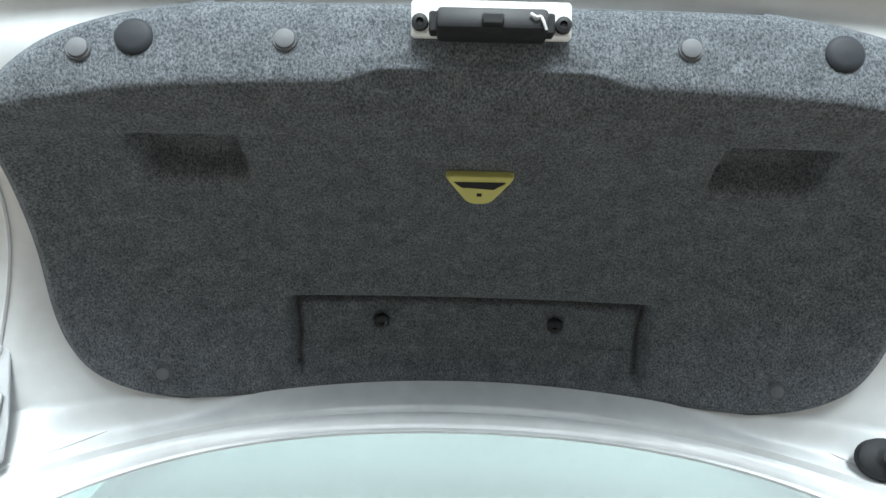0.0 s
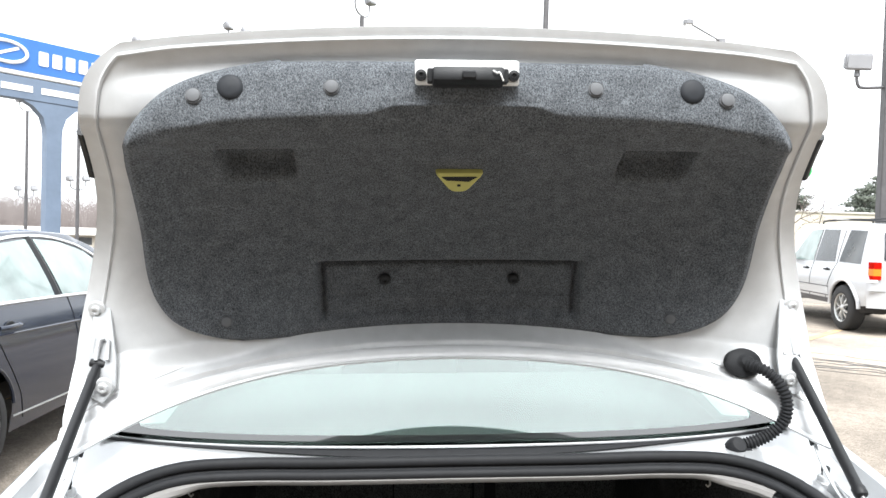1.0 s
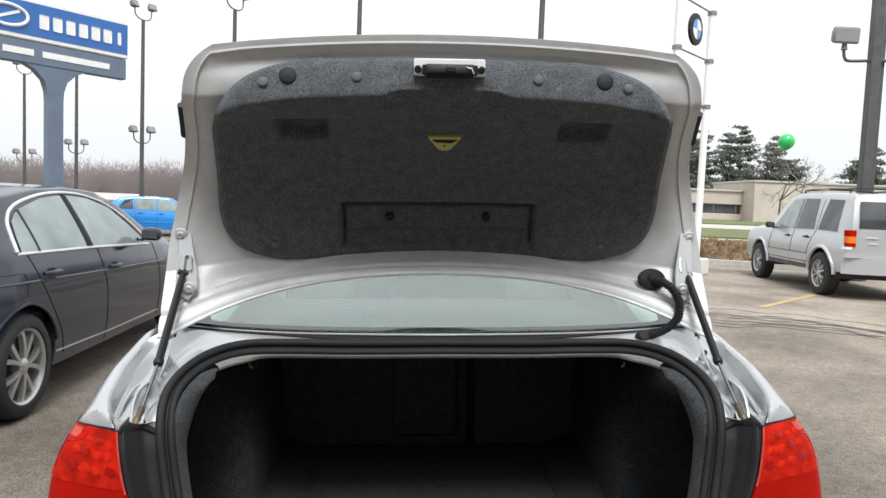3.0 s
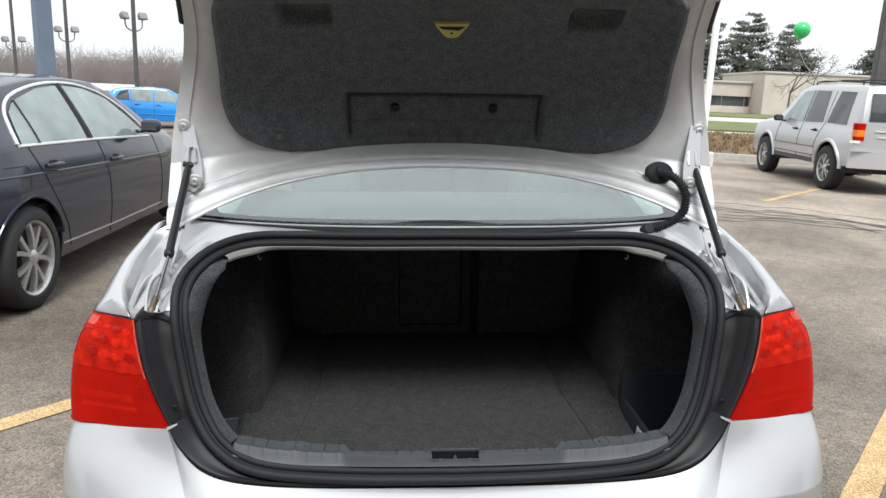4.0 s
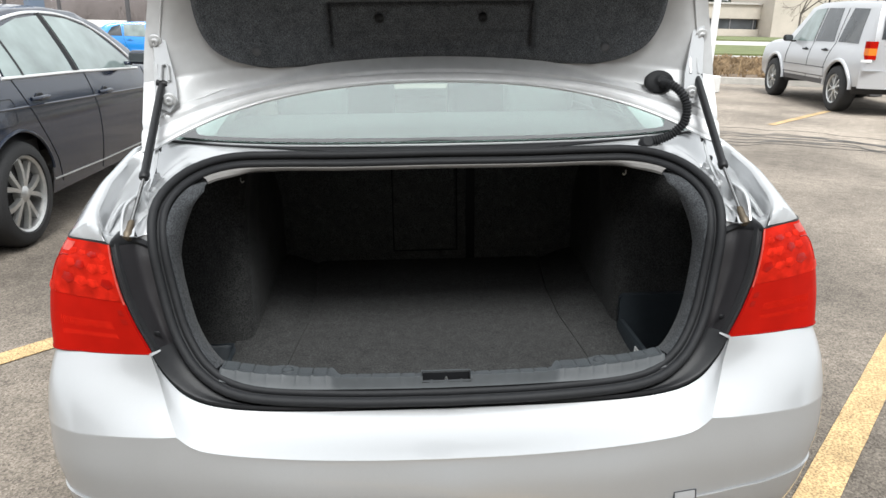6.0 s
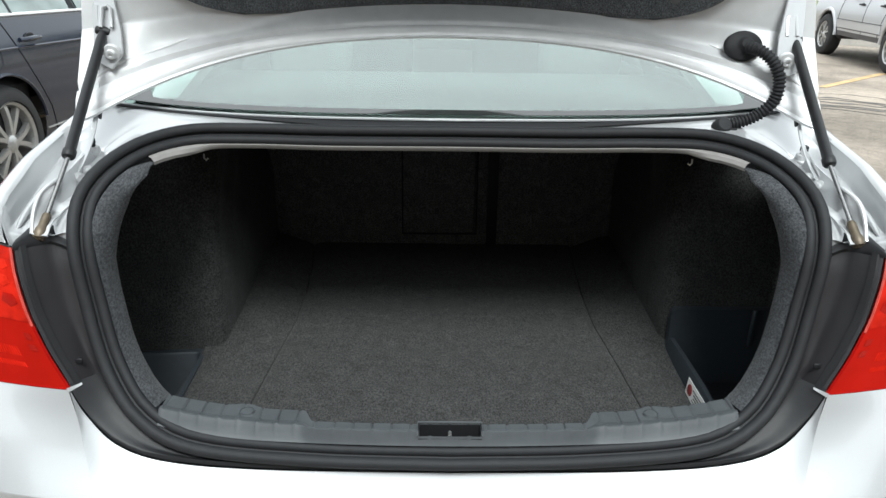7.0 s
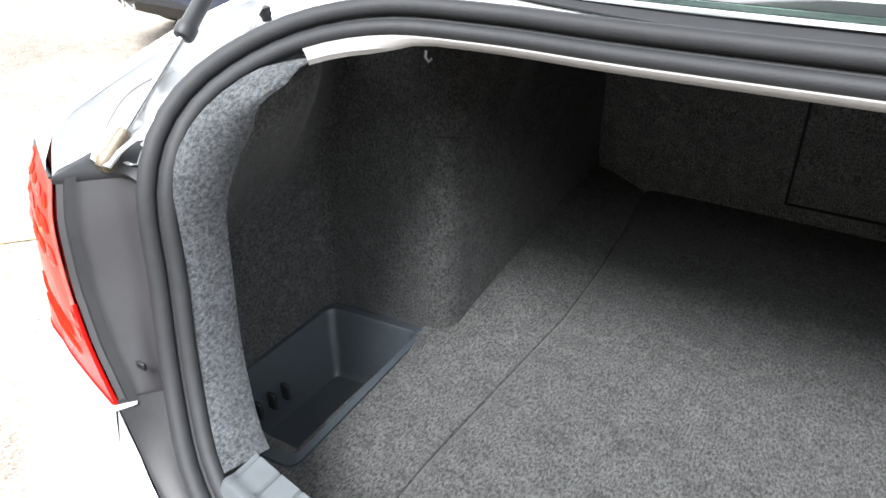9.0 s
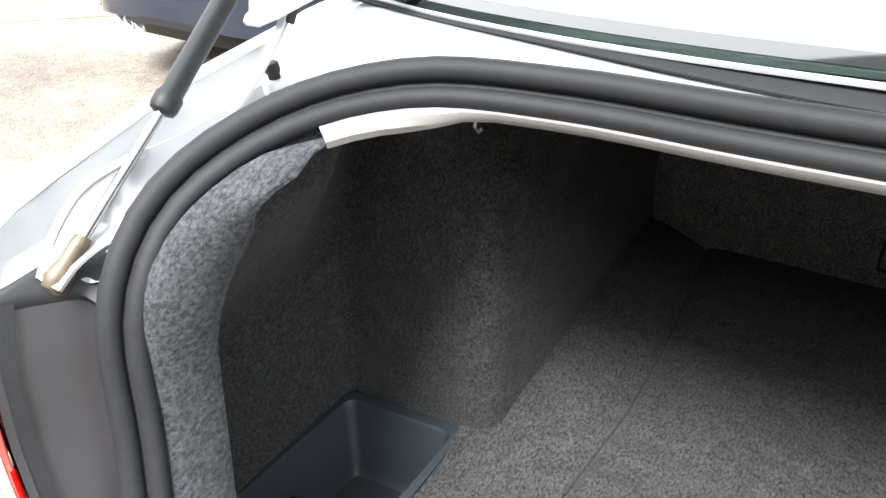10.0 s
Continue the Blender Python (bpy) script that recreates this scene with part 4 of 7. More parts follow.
    for s in (1, -1):
        # curved joint of the moulding's end cap
        bm = bmesh.new()
        tube(bm, spline([(s * .627, .062, .702), (s * .622, .070, .690), (s * .612, .082, .686), (s * .600, .098, .690)], 14), .0011, 6)
        part("cap_joint", bm, RUBBER, mould)
        a, b = Vector((s * .640, .047, .719)), Vector((s * .624, .066, .723))
        bm = bmesh.new()
        sheet([[a.lerp(b, u) + Vector((0, -.002, .004 * (1 - u))), a.lerp(b, u) + Vector((-s * .001, -.004, -.003))] for u in np.linspace(0, 1, 6)], bm, thick=.003)
        part("corner_return", bm, SILVER, shell)


bumper()


# ---- rear deck, glass and roof
def rear_glass():
    xs = np.linspace(-1, 1, 33)
    def by(x): return .484 + .118 * x * x + .024 * x ** 4
    def lowest(x): return 1.092 - .006 * x * x + .0755 * x ** 4
    rows = []
    for t in np.linspace(0, 1, 18):
        row = []
        for u in xs:
            w = .715 - .185 * t
            x = u * w
            y = by(x) * (1 - t) + (1.33 + .05 * u * u) * t
            z = lowest(x) * (1 - t) + (1.390 - .018 * u * u) * t - .022 * math.sin(t * 3.1416)
            row.append((x, y, z))
        rows.append(row)
    pane = part("rear_window", sheet(rows, thick=.004), REAR_GLASS, car, "green-tinted curved rear window")
    pane.visible_shadow = False
    n_in, n_out = [], []
    for k in range(61):
        u = -1 + 2 * k / 60
        x = u * .71
        t_in = .030 + .16 * float(smooth01((abs(u) - .86) / .14)) ** 2
        for t, lst in ((.004, n_out), (min(t_in, .9), n_in)):
            xx = u * (.712 - .185 * t)
            lst.append((xx, by(xx) * (1 - t) + (1.33 + .05 * u * u) * t, lowest(xx) * (1 - t) + (1.390 - .018 * u * u) * t - .022 * math.sin(t * 3.1416) + .0065))
    part("window_border", sheet([n_out, n_in], thick=.001), mat("black_glass_border", (0.010, 0.011, 0.011), 0.05, 0, 80, 0.05, spec=0.9), pane, "glossy black printed border of the window")
    low = [(x * .722, by(x * .722) - .006, lowest(x * .722) - .001) for x in xs]
    bm = bmesh.new()
    tube(bm, low, .0028, 6)
    part("window_trim", bm, SILVER, pane, "thin pale trim along the window's lower edge")
    bm = bmesh.new()
    thin = [1 - .6 * float(smooth01((abs(p[0]) - .15) / .35)) for p in low]
    sheet([[(p[0], p[1] + a * k, p[2] + b * k) for p, k in zip(low, thin)] for a, b in ((.004, -.007), (-.006, -.012), (-.011, -.016))], bm, thick=.003)
    part("window_gasket", bm, RUBBER, pane)
    bm = bmesh.new()
    box(bm, (.562, .470, 1.080), (.046, .040, .012), bevel=.005, seg=2)
    lathe(bm, [(0, .010), (.013, .009), (.017, .005), (.0185, -.004), (.0185, -.014)], (.556, .458, 1.090), (.1, -.75, .55), 22)
    part("loom_grommet", bm, RUBBER, car, "black rubber loom grommet")


rear_glass()


def cabin():
    """Roof, pillars, doors, bonnet and wheels of the saloon."""
    def half(y):
        return float(np.interp(y, [.6, 1.4, 2.6, 3.4, 4.1, 4.42], [.885, .90, .905, .89, .85, .74]))
    def belt(y):
        return float(np.interp(y, [.6, 1.0, 2.0, 3.0, 3.5, 4.2, 4.42], [1.085, 1.04, .98, .95, .88, .76, .62]))
    # roof and pillars
    rows = []
    for t in np.linspace(0, 1, 40):
        y = .66 + 2.55 * t
        zr = float(np.interp(y, [.66, 1.0, 1.38, 1.9, 2.3, 2.7, 3.21], [1.09, 1.235, 1.392, 1.425, 1.415, 1.30, .99]))
        wr = float(np.interp(y, [.66, 1.0, 1.38, 1.9, 2.3, 2.7, 3.21], [.735, .66, .575, .56, .57, .62, .70]))
        zb = min(belt(y), zr - .002)
        wb = half(y) - .055
        prof = [(wb, zb), (wb - (wb - wr) * .5 + .01, zb + (zr - zb) * .55), (wr + .02, zr - .03), (wr - .03, zr)]
        pr = spline(prof, 12)
        crown = [((wr - .03) * (1 - k / 8), zr + .02 * math.sin(k / 8 * 1.57)) for k in range(1, 9)]
        hp = [(p[0], p[1]) for p in pr] + crown
        rows.append([(-x, y, z) for x, z in hp] + [(x, y, z) for x, z in hp[-2::-1]])
    def keep(i, j):
        y = rows[i][j][1]
        inner = 12 <= j <= len(rows[0]) - 14
        return not (inner and (y < 1.33 or y > 2.42)) and not ((3 <= j <= 8 or len(rows[0]) - 10 <= j <= len(rows[0]) - 5) and 1.12 < y < 2.75 and abs(y - 1.95) > .06)
    part("roof", sheet(rows, mask=keep), SILVER, car, "silver roof and window pillars")
    for s in (1, -1):
        part("pillar_trim", sheet([[(s * abs(q[0]) * .972, q[1], q[2] - .012) for q in r[:13]] for r in rows if .64 < r[0][1] < 1.12 or 1.9 < r[0][1] < 2.0]), INTERIOR, car, "dark inner pillar trim")
    for s in (1, -1):
        for y0, y1 in ((1.10, 1.92), (1.98, 2.80)):
            k = [[(sgn * abs(p[0]) * .985, p[1], p[2]) for p in r[2:11]] for r in rows if y0 <= r[0][1] <= y1 for sgn in (s,)]
            side = part("side_window", sheet(k), CAR_GLASS, car, "dark side window")
    k = [[(p[0], p[1], p[2] - .004) for p in r[11:-11]] for r in rows if r[0][1] > 2.38]
    part("windscreen", sheet(k), CAR_GLASS, car, "tinted windscreen")
    # flanks, bonnet
    for s in (1, -1):
        rr = []
        for y in np.linspace(1.70, 4.42, 70):
            arch = math.sqrt(max(0, .36 ** 2 - (y - 3.64) ** 2)) if abs(y - 3.64) < .36 else 0
            zb = .32 + arch if arch else .26
            w = half(y)
            rr.append([(s * q[0], y, q[1]) for q in spline([(w - .055, belt(y)), (w - .015, belt(y) - .06), (w, .72), (w, max(zb, .5) if zb < .5 else zb + .02), (w - .03, zb)], 16)])
        part("flank", sheet(rr, thick=.004), SILVER, car, "silver doors and front wing")
    rr = []
    for y in np.linspace(3.15, 4.43, 20):
        w, zb = half(y) - .055, belt(y)
        rr.append([(u * w, y, zb + .055 * (1 - u * u) * float(smooth01((4.5 - y) / .5))) for u in np.linspace(-1, 1, 21)])
    part("bonnet", sheet(rr, thick=.004), SILVER, car, "silver bonnet")
    rr = [[(u * half(4.42) * (1 + .02 * k), 4.43 + .03 * math.sin(k * .5) - .35 * abs(u) ** 3, .62 - .06 * k) for u in np.linspace(-1, 1, 21)] for k in range(7)]
    part("front_bumper", sheet(rr, thick=.006), SILVER, car, "silver front bumper")
    bm = bmesh.new()
    rr = [[(x, y, .235 + .0 * x) for x in np.linspace(-.84, .84, 12)] for y in np.linspace(0.0, 4.35, 20)]
    sheet(rr, bm, thick=.01)
    part("underbody", bm, INTERIOR, car, "dark underbody")
    # cabin fittings seen dimly through the rear window
    bm = bmesh.new()
    sheet([[(x, y, 1.066 + .012 * math.sin((y - .6) * 4)) for x in np.linspace(-.66, .66, 14)] for y in np.linspace(.60, 1.27, 10)], bm, thick=.006)
    shelf = part("rear_shelf", bm, INTERIOR, car, "dark rear parcel shelf")
    for x in (-.42, .42):
        bm = bmesh.new()
        box(bm, (x, 1.31, 1.13), (.26, .09, .16), bevel=.035, seg=3)
        part("head_restraint", bm, INTERIOR, shelf)
    bm = bmesh.new()
    box(bm, (0, 1.34, .80), (1.30, .12, .50), bevel=.04, seg=2)
    part("rear_bench", bm, INTERIOR, car, "dark rear bench back")
    for sx in (-1, 1):
        bm = bmesh.new()
        box(bm, (sx * .38, 2.25, .82), (.50, .16, .62), bevel=.06, seg=3)
        box(bm, (sx * .38, 2.28, 1.19), (.26, .09, .17), bevel=.03, seg=2)
        part("front_seat", bm, INTERIOR, car, "dark front seat")


cabin()


# ---- the open lid
def lid_f(x):
    a = abs(x)
    return a * a if a < .45 else .2025 + (a - .45) * .3


def lid_point(x, row):
    """row: y, z on the centre line, plan curve, sag at the sides."""
    y, z, k, d = row[:4]
    return np.array((x, y - k * lid_f(x), z - d * .32 * x * x))


# y, z, plan curve, sag, half width
LINER_ROWS = [(.704, 1.295, .62, .31, .45), (.702, 1.301, .62, .31, .505), (.697, 1.314, .61, .28, .533), (.686, 1.342, .59, .22, .568), (.673, 1.372, .55, .15, .592), (.655, 1.405, .50, .11, .604), (.631, 1.440, .45, .08, .607),
              (.600, 1.476, .40, .04, .603), (.566, 1.510, .35, .0, .596), (.502, 1.560, .28, 0, .585), (.425, 1.606, .20, 0, .586), (.358, 1.642, .12, .05, .569), (.300, 1.670, .09, .18, .551),
              (.264, 1.688, .08, .28, .542), (.250, 1.698, .08, .35, .537), (.245, 1.709, .08, .38, .531), (.246, 1.738, .07, .26, .500), (.250, 1.764, .06, .16, .448), (.254, 1.776, .05, .12, .385), (.257, 1.784, .05, .10, .30)]
PANEL_ROWS = [(.712, 1.312, .62, .35, .750), (.688, 1.375, .55, .15, .738), (.636, 1.450, .46, .06, .712), (.566, 1.520, .36, 0, .685), (.500, 1.570, .30, 0, .664), (.418, 1.616, .22, 0, .648), (.335, 1.674, .13, .05, .638), (.300, 1.702, .11, .20, .628),
              (.281, 1.722, .09, .34, .620), (.268, 1.755, .07, .30, .617), (.270, 1.788, .06, .29, .612), (.261, 1.802, .05, .31, .603), (.253, 1.816, .05, .34, .594), (.247, 1.828, .05, .36, .572), (.244, 1.837, .05, .37, .545)]


def lid_edge(x):
    """The free edge of the lid over the rear window."""
    a = min(abs(x), .71)
    return np.array((x, .604 - .222 * a * a - .305 * a ** 4, 1.243 - .157 * a * a - .261 * a ** 4))


def lid_ledge(x, w):
    """The painted ledge between the liner's foot (w = 0) and the free edge (w = 1), with its step and hem."""
    top = lid_point(x, PANEL_ROWS[0]) + np.array((0, .010, .005))
    a = abs(x)
    dish = (.002 + .016 * float(smooth01((a - .30) / .18))) * (1 - float(smooth01((a - .60) / .06))) * math.sin(min(1, w / .62) * math.pi) ** 1.5
    step = .0085 * math.exp(-((w - .66) / .028) ** 2) - .002 * math.exp(-((w - .80) / .05) ** 2) + .0035 * math.exp(-((w - .93) / .015) ** 2)
    return top * (1 - w) + lid_edge(x) * w + np.array((0, .62, -.78)) * (dish + step)



def resample(rows, n):
    return [tuple(r) for r in even(spline(rows, n * 4), n)]


def boot_lid():
    lid = thing("boot_lid", "", "", None)
    lid.parent = car
    tagged(lid, "open silver boot lid with felt-lined inside")
    def eased(grid, start, span, reach):
        """The grid with its profile rounded out towards the sides."""
        a = np.array(grid)
        k = np.ones(2 * reach + 1) / (2 * reach + 1)
        pad = np.concatenate([np.repeat(a[:1], reach, 0) - (a[1:2] - a[:1]) * np.arange(reach, 0, -1)[:, None, None], a, np.repeat(a[-1:], reach, 0) + (a[-1:] - a[-2:-1]) * np.arange(1, reach + 1)[:, None, None]])
        soft = np.stack([np.stack([np.convolve(pad[:, j, c], k, "valid") for c in range(3)], 1) for j in range(a.shape[1])], 1)
        w = smooth01((np.abs(np.linspace(-1, 1, a.shape[1])) - start) / span)[None, :, None]
        return a * (1 - w) + soft * w
    # felt liner with its recesses
    rows = []
    for r in resample(LINER_ROWS, 150):
        row = []
        for u in np.linspace(-1, 1, 251):
            x = u * r[4]
            p = lid_point(x, r)
            y, z = r[0], r[1]
            # plate recess above the lower edge
            inx = float(smooth01((.284 - abs(x)) / .006))
            inz = float(smooth01((1.450 - z) / .006))
            rec = inx * inz * .026 * float(smooth01((z - 1.316) / .02))
            ledge = inx * float(smooth01((1.372 - z) / .012)) * .008 * float(smooth01((z - 1.316) / .02))
            # hand pockets under the overhang
            px_ = float(smooth01((.066 - abs(abs(x) - .352)) / .012))
            pz_ = float(smooth01((1.655 - z) / .006)) * float(smooth01((z - 1.600) / .03)) * (1 if y > .33 else 0)
            pock = px_ * pz_ * .046
            # dish behind the latch
            lat = .012 * math.exp(-(x / .12) ** 2) * float(smooth01((1.735 - z) / .03)) * float(smooth01((z - 1.702) / .012))
            edge = .012 * float(smooth01((abs(u) - .975) / .025)) + .006 * float(smooth01((1.306 - z) / .010)) + .006 * float(smooth01((z - 1.778) / .006))
            groove = .020 * float(smooth01((z - 1.316) / .02)) * max(inz * math.exp(-((abs(x) - .276) / .006) ** 2), inx * math.exp(-((z - 1.441) / .006) ** 2))
            depth = rec - ledge + pock + edge + groove
            p[2] -= .018 * math.exp(-((z - 1.702) / .022) ** 2) * float(smooth01((abs(x) - .36) / .18))
            # the roll under the latch is cut back, and the flanks curl towards the opening
            p[2] += .013 * float(smooth01((.165 - abs(x)) / .06)) * math.exp(-((z - 1.696) / .014) ** 2)
            curl = float(smooth01((abs(u) - .80) / .20)) ** 1.5 * float(smooth01((z - 1.36) / .12)) * float(smooth01((1.74 - z) / .06))
            p += np.array((-.012 * math.copysign(curl, x), -.038 * curl, -.012 * curl))
            p = p + np.array((0, .86 * depth + lat * .3, .5 * depth if z > 1.6 else .25 * depth)) + np.array((0, 0, lat))
            row.append(p)
        rows.append(row)
    rows = eased(rows, .76, .22, 14)
    felt = np.array(rows)
    liner = part("felt_liner", sheet(rows), LINER, lid, "dark grey heather felt liner", angle=60)
    # painted inner panel
    prow = []
    for w in np.linspace(1, 0, 31)[:-1]:
        half = .750 - .016 * w
        prow.append([lid_ledge(u * half, w) for u in np.linspace(-1, 1, 81)])
    for r in resample(PANEL_ROWS, 84):
        row = []
        for u in np.linspace(-1, 1, 81):
            x = u * r[4]
            p = lid_point(x, r) + np.array((0, .010, .005))
            e = float(smooth01((abs(u) - .90) / .10)) * float(smooth01((r[1] - 1.32) / .08)) * (1 - float(smooth01((r[1] - 1.70) / .06)))
            row.append(p + np.array((0, .018 * e, .006 * e)))
        prow.append(row)
    nr = len(prow)
    prow[30:] = list(eased(prow[30:], .78, .20, 6))
    level = [0.0] * 30 + [r[1] for r in resample(PANEL_ROWS, 84)]
    panel = part("inner_panel", sheet(prow, mask=lambda i, j: not ((1.36 < level[i] < 1.685 and abs(prow[i][j][0]) < .48) or (1.330 < level[i] < 1.5 and abs(prow[i][j][0]) < .31))), SILVER_IN, lid, "silver painted inner lid panel")
    # outer skin, joined along the rim
    g = np.array(prow)
    du = np.gradient(g, axis=1)
    dv = np.gradient(g, axis=0)
    nn = np.cross(du, dv)
    nn /= np.linalg.norm(nn, axis=2, keepdims=True)
    if nn[nr // 2, 40][1] < 0:
        nn = -nn
    nn = np.repeat(nn[:, 40:41], 81, axis=1)
    us = np.abs(np.linspace(-1, 1, 81))
    vs = np.linspace(0, 1, nr)
    taper = np.minimum(smooth01((1 - us) / .22)[None, :], 1) * np.minimum(smooth01((vs - .12) / .25), smooth01((1 - vs) / .13))[:, None]
    skin = g + nn * (.005 + .030 * taper)[:, :, None]
    part("outer_skin", sheet([list(r) for r in skin]), SILVER, lid, "silver outer skin of the boot lid")
    bm = bmesh.new()
    rim_in = [g[0, j] for j in range(81)] + [g[i, 80] for i in range(1, nr)] + [g[nr - 1, j] for j in range(79, -1, -1)] + [g[i, 0] for i in range(nr - 2, 0, -1)]
    rim_out = [skin[0, j] for j in range(81)] + [skin[i, 80] for i in range(1, nr)] + [skin[nr - 1, j] for j in range(79, -1, -1)] + [skin[i, 0] for i in range(nr - 2, 0, -1)]
    sheet([rim_in + [rim_in[0]], rim_out + [rim_out[0]]], bm)
    part("lid_hem", bm, SILVER_IN, lid)
    # folded bead just inside the rim
    bm = bmesh.new()
    inside = [g[i, 2] for i in range(36, nr - 3)] + [g[nr - 4, j] for j in range(3, 78)] + [g[i, 78] for i in range(nr - 4, 35, -1)]
    tube(bm, [q + np.array((0, -.0015, -.001)) for q in inside], .0034, 6)
    part("rim_bead", bm, SILVER_IN, lid)
    # lamp halves at both corners, dark from the edge
    for s in (1, -1):
        rows = []
        a = [i for i in range(nr) if 1.60 < g[i, 40][2] < 1.69]
        cols = range(66, 79) if s > 0 else range(2, 15)
        rows = [[skin[i, j] + nn[i, j] * .0 for j in cols] for i in a]
        part("lid_lamp", sheet(rows, thick=.002), RED_DEEP, lid, "red inner lamp section at the lid corner")
        bm = bmesh.new()
        col = 80 if s > 0 else 0
        tube(bm, [skin[i, col] + nn[i, col] * .002 + np.array((s * .002, 0, 0)) for i in a[::3]], .009, 8)
        part("lamp_edge", bm, BLACK_PLASTIC, lid)
    # pressed crease running out of the lower corners
    for s in (1, -1):
        bm = bmesh.new()
        tube(bm, spline([lid_ledge(s * x, w) for x, w in ((.72, .62), (.67, .50), (.61, .40), (.545, .30))], 14), [.001, .002, .0032, .0038, .0042, .0042, .0042, .0042, .004, .0038, .0032, .0026, .0018, .001], 8)
        part("pressed_bead", bm, SILVER_IN, lid)

    def on_liner(x, z):
        rs = LINER_ROWS
        zs = [r[1] for r in rs]
        r = [float(np.interp(z, zs, [q[k] for q in rs])) for k in range(5)]
        p = Vector(lid_point(x, r))
        r2 = [float(np.interp(z + .01, zs, [q[k] for q in rs])) for k in range(5)]
        up = Vector(lid_point(x, r2)) - p
        side = Vector(lid_point(x + .01, r)) - p
        n = side.cross(up).normalized()
        return p, (n if n.y < 0 else -n)

    # push-in clips
    for s in (1, -1):
        for x, z, r in ((.424, 1.738, .0130), (.212, 1.744, .0130), (.461, 1.331, .0118)):
            p, n = on_liner(s * x, z)
            p = p + n * .001
            if z < 1.5:
                a, b = np.unravel_index(np.argmin((felt[:, :, 0] - s * x) ** 2 + (felt[:, :, 2] - z) ** 2), felt.shape[:2])
                p = Vector(felt[a, b])
                n = Vector(felt[a, b + 3] - felt[a, b - 3]).cross(Vector(felt[a + 3, b] - felt[a - 3, b])).normalized()
                n = n if n.y < 0 else -n
                p = p + n * .005
            bm = bmesh.new()
            lathe(bm, [(0, .0055), (r * .55, .0052), (r * .80, .0040), (r * .86, .0010), (r * .97, .0015), (r, .0005), (r * 1.02, -.006)], p, n, 22)
            part("liner_clip", bm, CLIP_GREY, liner, "round grey push-in clip")
        p, n = on_liner(s * .369, 1.748)
        bm = bmesh.new()
        lathe(bm, [(0, .0055), (.013, .0050), (.0180, .0035), (.0200, .0015), (.0200, -.006)], p, n, 26)
        part("liner_cap", bm, DARK_CLIP, liner, "large dark round cap")
        p, n = on_liner(s * .141, 1.406)
        bm = bmesh.new()
        lathe(bm, [(0, .001), (.004, .001), (.0045, .004), (.009, .0045), (.0125, .002), (.013, -.006)], p + Vector((0, .012, 0)), n, 20)
        part("liner_screw", bm, BLACK_PLASTIC, liner, "black screw head with a washer")
    # emergency release: faded yellow triangle with a slot
    p, n = on_liner(0.002, 1.613)
    side = Vector((1, 0, 0))
    up = n.cross(side).normalized()
    if up.z < 0:
        up = -up
    n = (n + Vector((0, -.5, 0))).normalized()
    up = n.cross(side).normalized()
    up = up if up.z > 0 else -up
    m = Matrix((( side.x, up.x, n.x, p.x + n.x * .012), (side.y, up.y, n.y, p.y + n.y * .012), (side.z, up.z, n.z, p.z + n.z * .012), (0, 0, 0, 1)))
    outer = round_poly([(-.046, .022, 0), (.046, .022, 0), (.014, -.022, 0), (-.014, -.022, 0)], .011, 6)
    slot = round_poly([(-.034, .013, 0), (.034, .013, 0), (.020, .003, 0), (-.020, .003, 0)], .0035, 4)
    bm = bmesh.new()
    rings = [[m @ Vector((q.x * k, q.y * k, h)) for q in outer] for k, h in ((1.02, -.006), (1.02, .002), (.97, .006), (.90, .007))]
    rings = [r + [r[0]] for r in rings]
    sheet(rings, bm)
    bm.faces.new([bm.verts.new(m @ Vector((q.x * .90, q.y * .90, .007))) for q in outer])
    pull = part("release_handle", bm, YELLOW, liner, "faded yellow emergency release handle")
    bm = bmesh.new()
    bm.faces.new([bm.verts.new(m @ Vector((q.x, q.y + .001 + .0012 * math.sin(q.x * 300), .0078))) for q in slot])
    r = bmesh.ops.extrude_face_region(bm, geom=bm.faces[:])
    bmesh.ops.translate(bm, verts=[v for v in r["geom"] if isinstance(v, bmesh.types.BMVert)], vec=n * -.004)
    box(bm, m @ Vector((0, -.006, .0065)), (.006, .004, .005))
    part("handle_slot", bm, BLACK_PLASTIC, pull)
    # latch on its white plate
    p, n = on_liner(0.003, 1.762)
    bm = bmesh.new()
    box(bm, (0.003, .238, 1.764), (.166, .010, .040), m=Matrix.Rotation(radians(-4), 4, "X"), bevel=.003)
    plate = part("latch_plate", bm, WHITE_PLATE, lid, "white painted latch plate")
    bm = bmesh.new()
    box(bm, (0.003, .220, 1.753), (.112, .034, .024), m=Matrix.Rotation(radians(-12), 4, "X"), bevel=.005, seg=2)
    box(bm, (0.003, .203, 1.753), (.022, .014, .012), bevel=.002)
    for s in (1, -1):
        box(bm, (0.003 + s * .058, .228, 1.756), (.012, .02, .022), bevel=.002)
    latch = part("latch", bm, BLACK_PLASTIC, lid, "black lid latch housing")
    bm = bmesh.new()
    tube(bm, spline([(.040, .201, 1.760), (.046, .199, 1.756), (.050, .200, 1.757), (.053, .199, 1.751), (.056, .201, 1.744)], 14), .0014, 6)
    part("latch_spring", bm, WHITE_PLATE, latch)
    for s in (1, -1):
        bm = bmesh.new()
        lathe(bm, [(0, .003), (.003, .003), (.004, .006), (.0085, .005), (.009, -.002)], (0.003 + s * .0735, .231, 1.758), (0, -1, 0), 16)
        part("latch_screw", bm, BLACK_PLASTIC, plate)
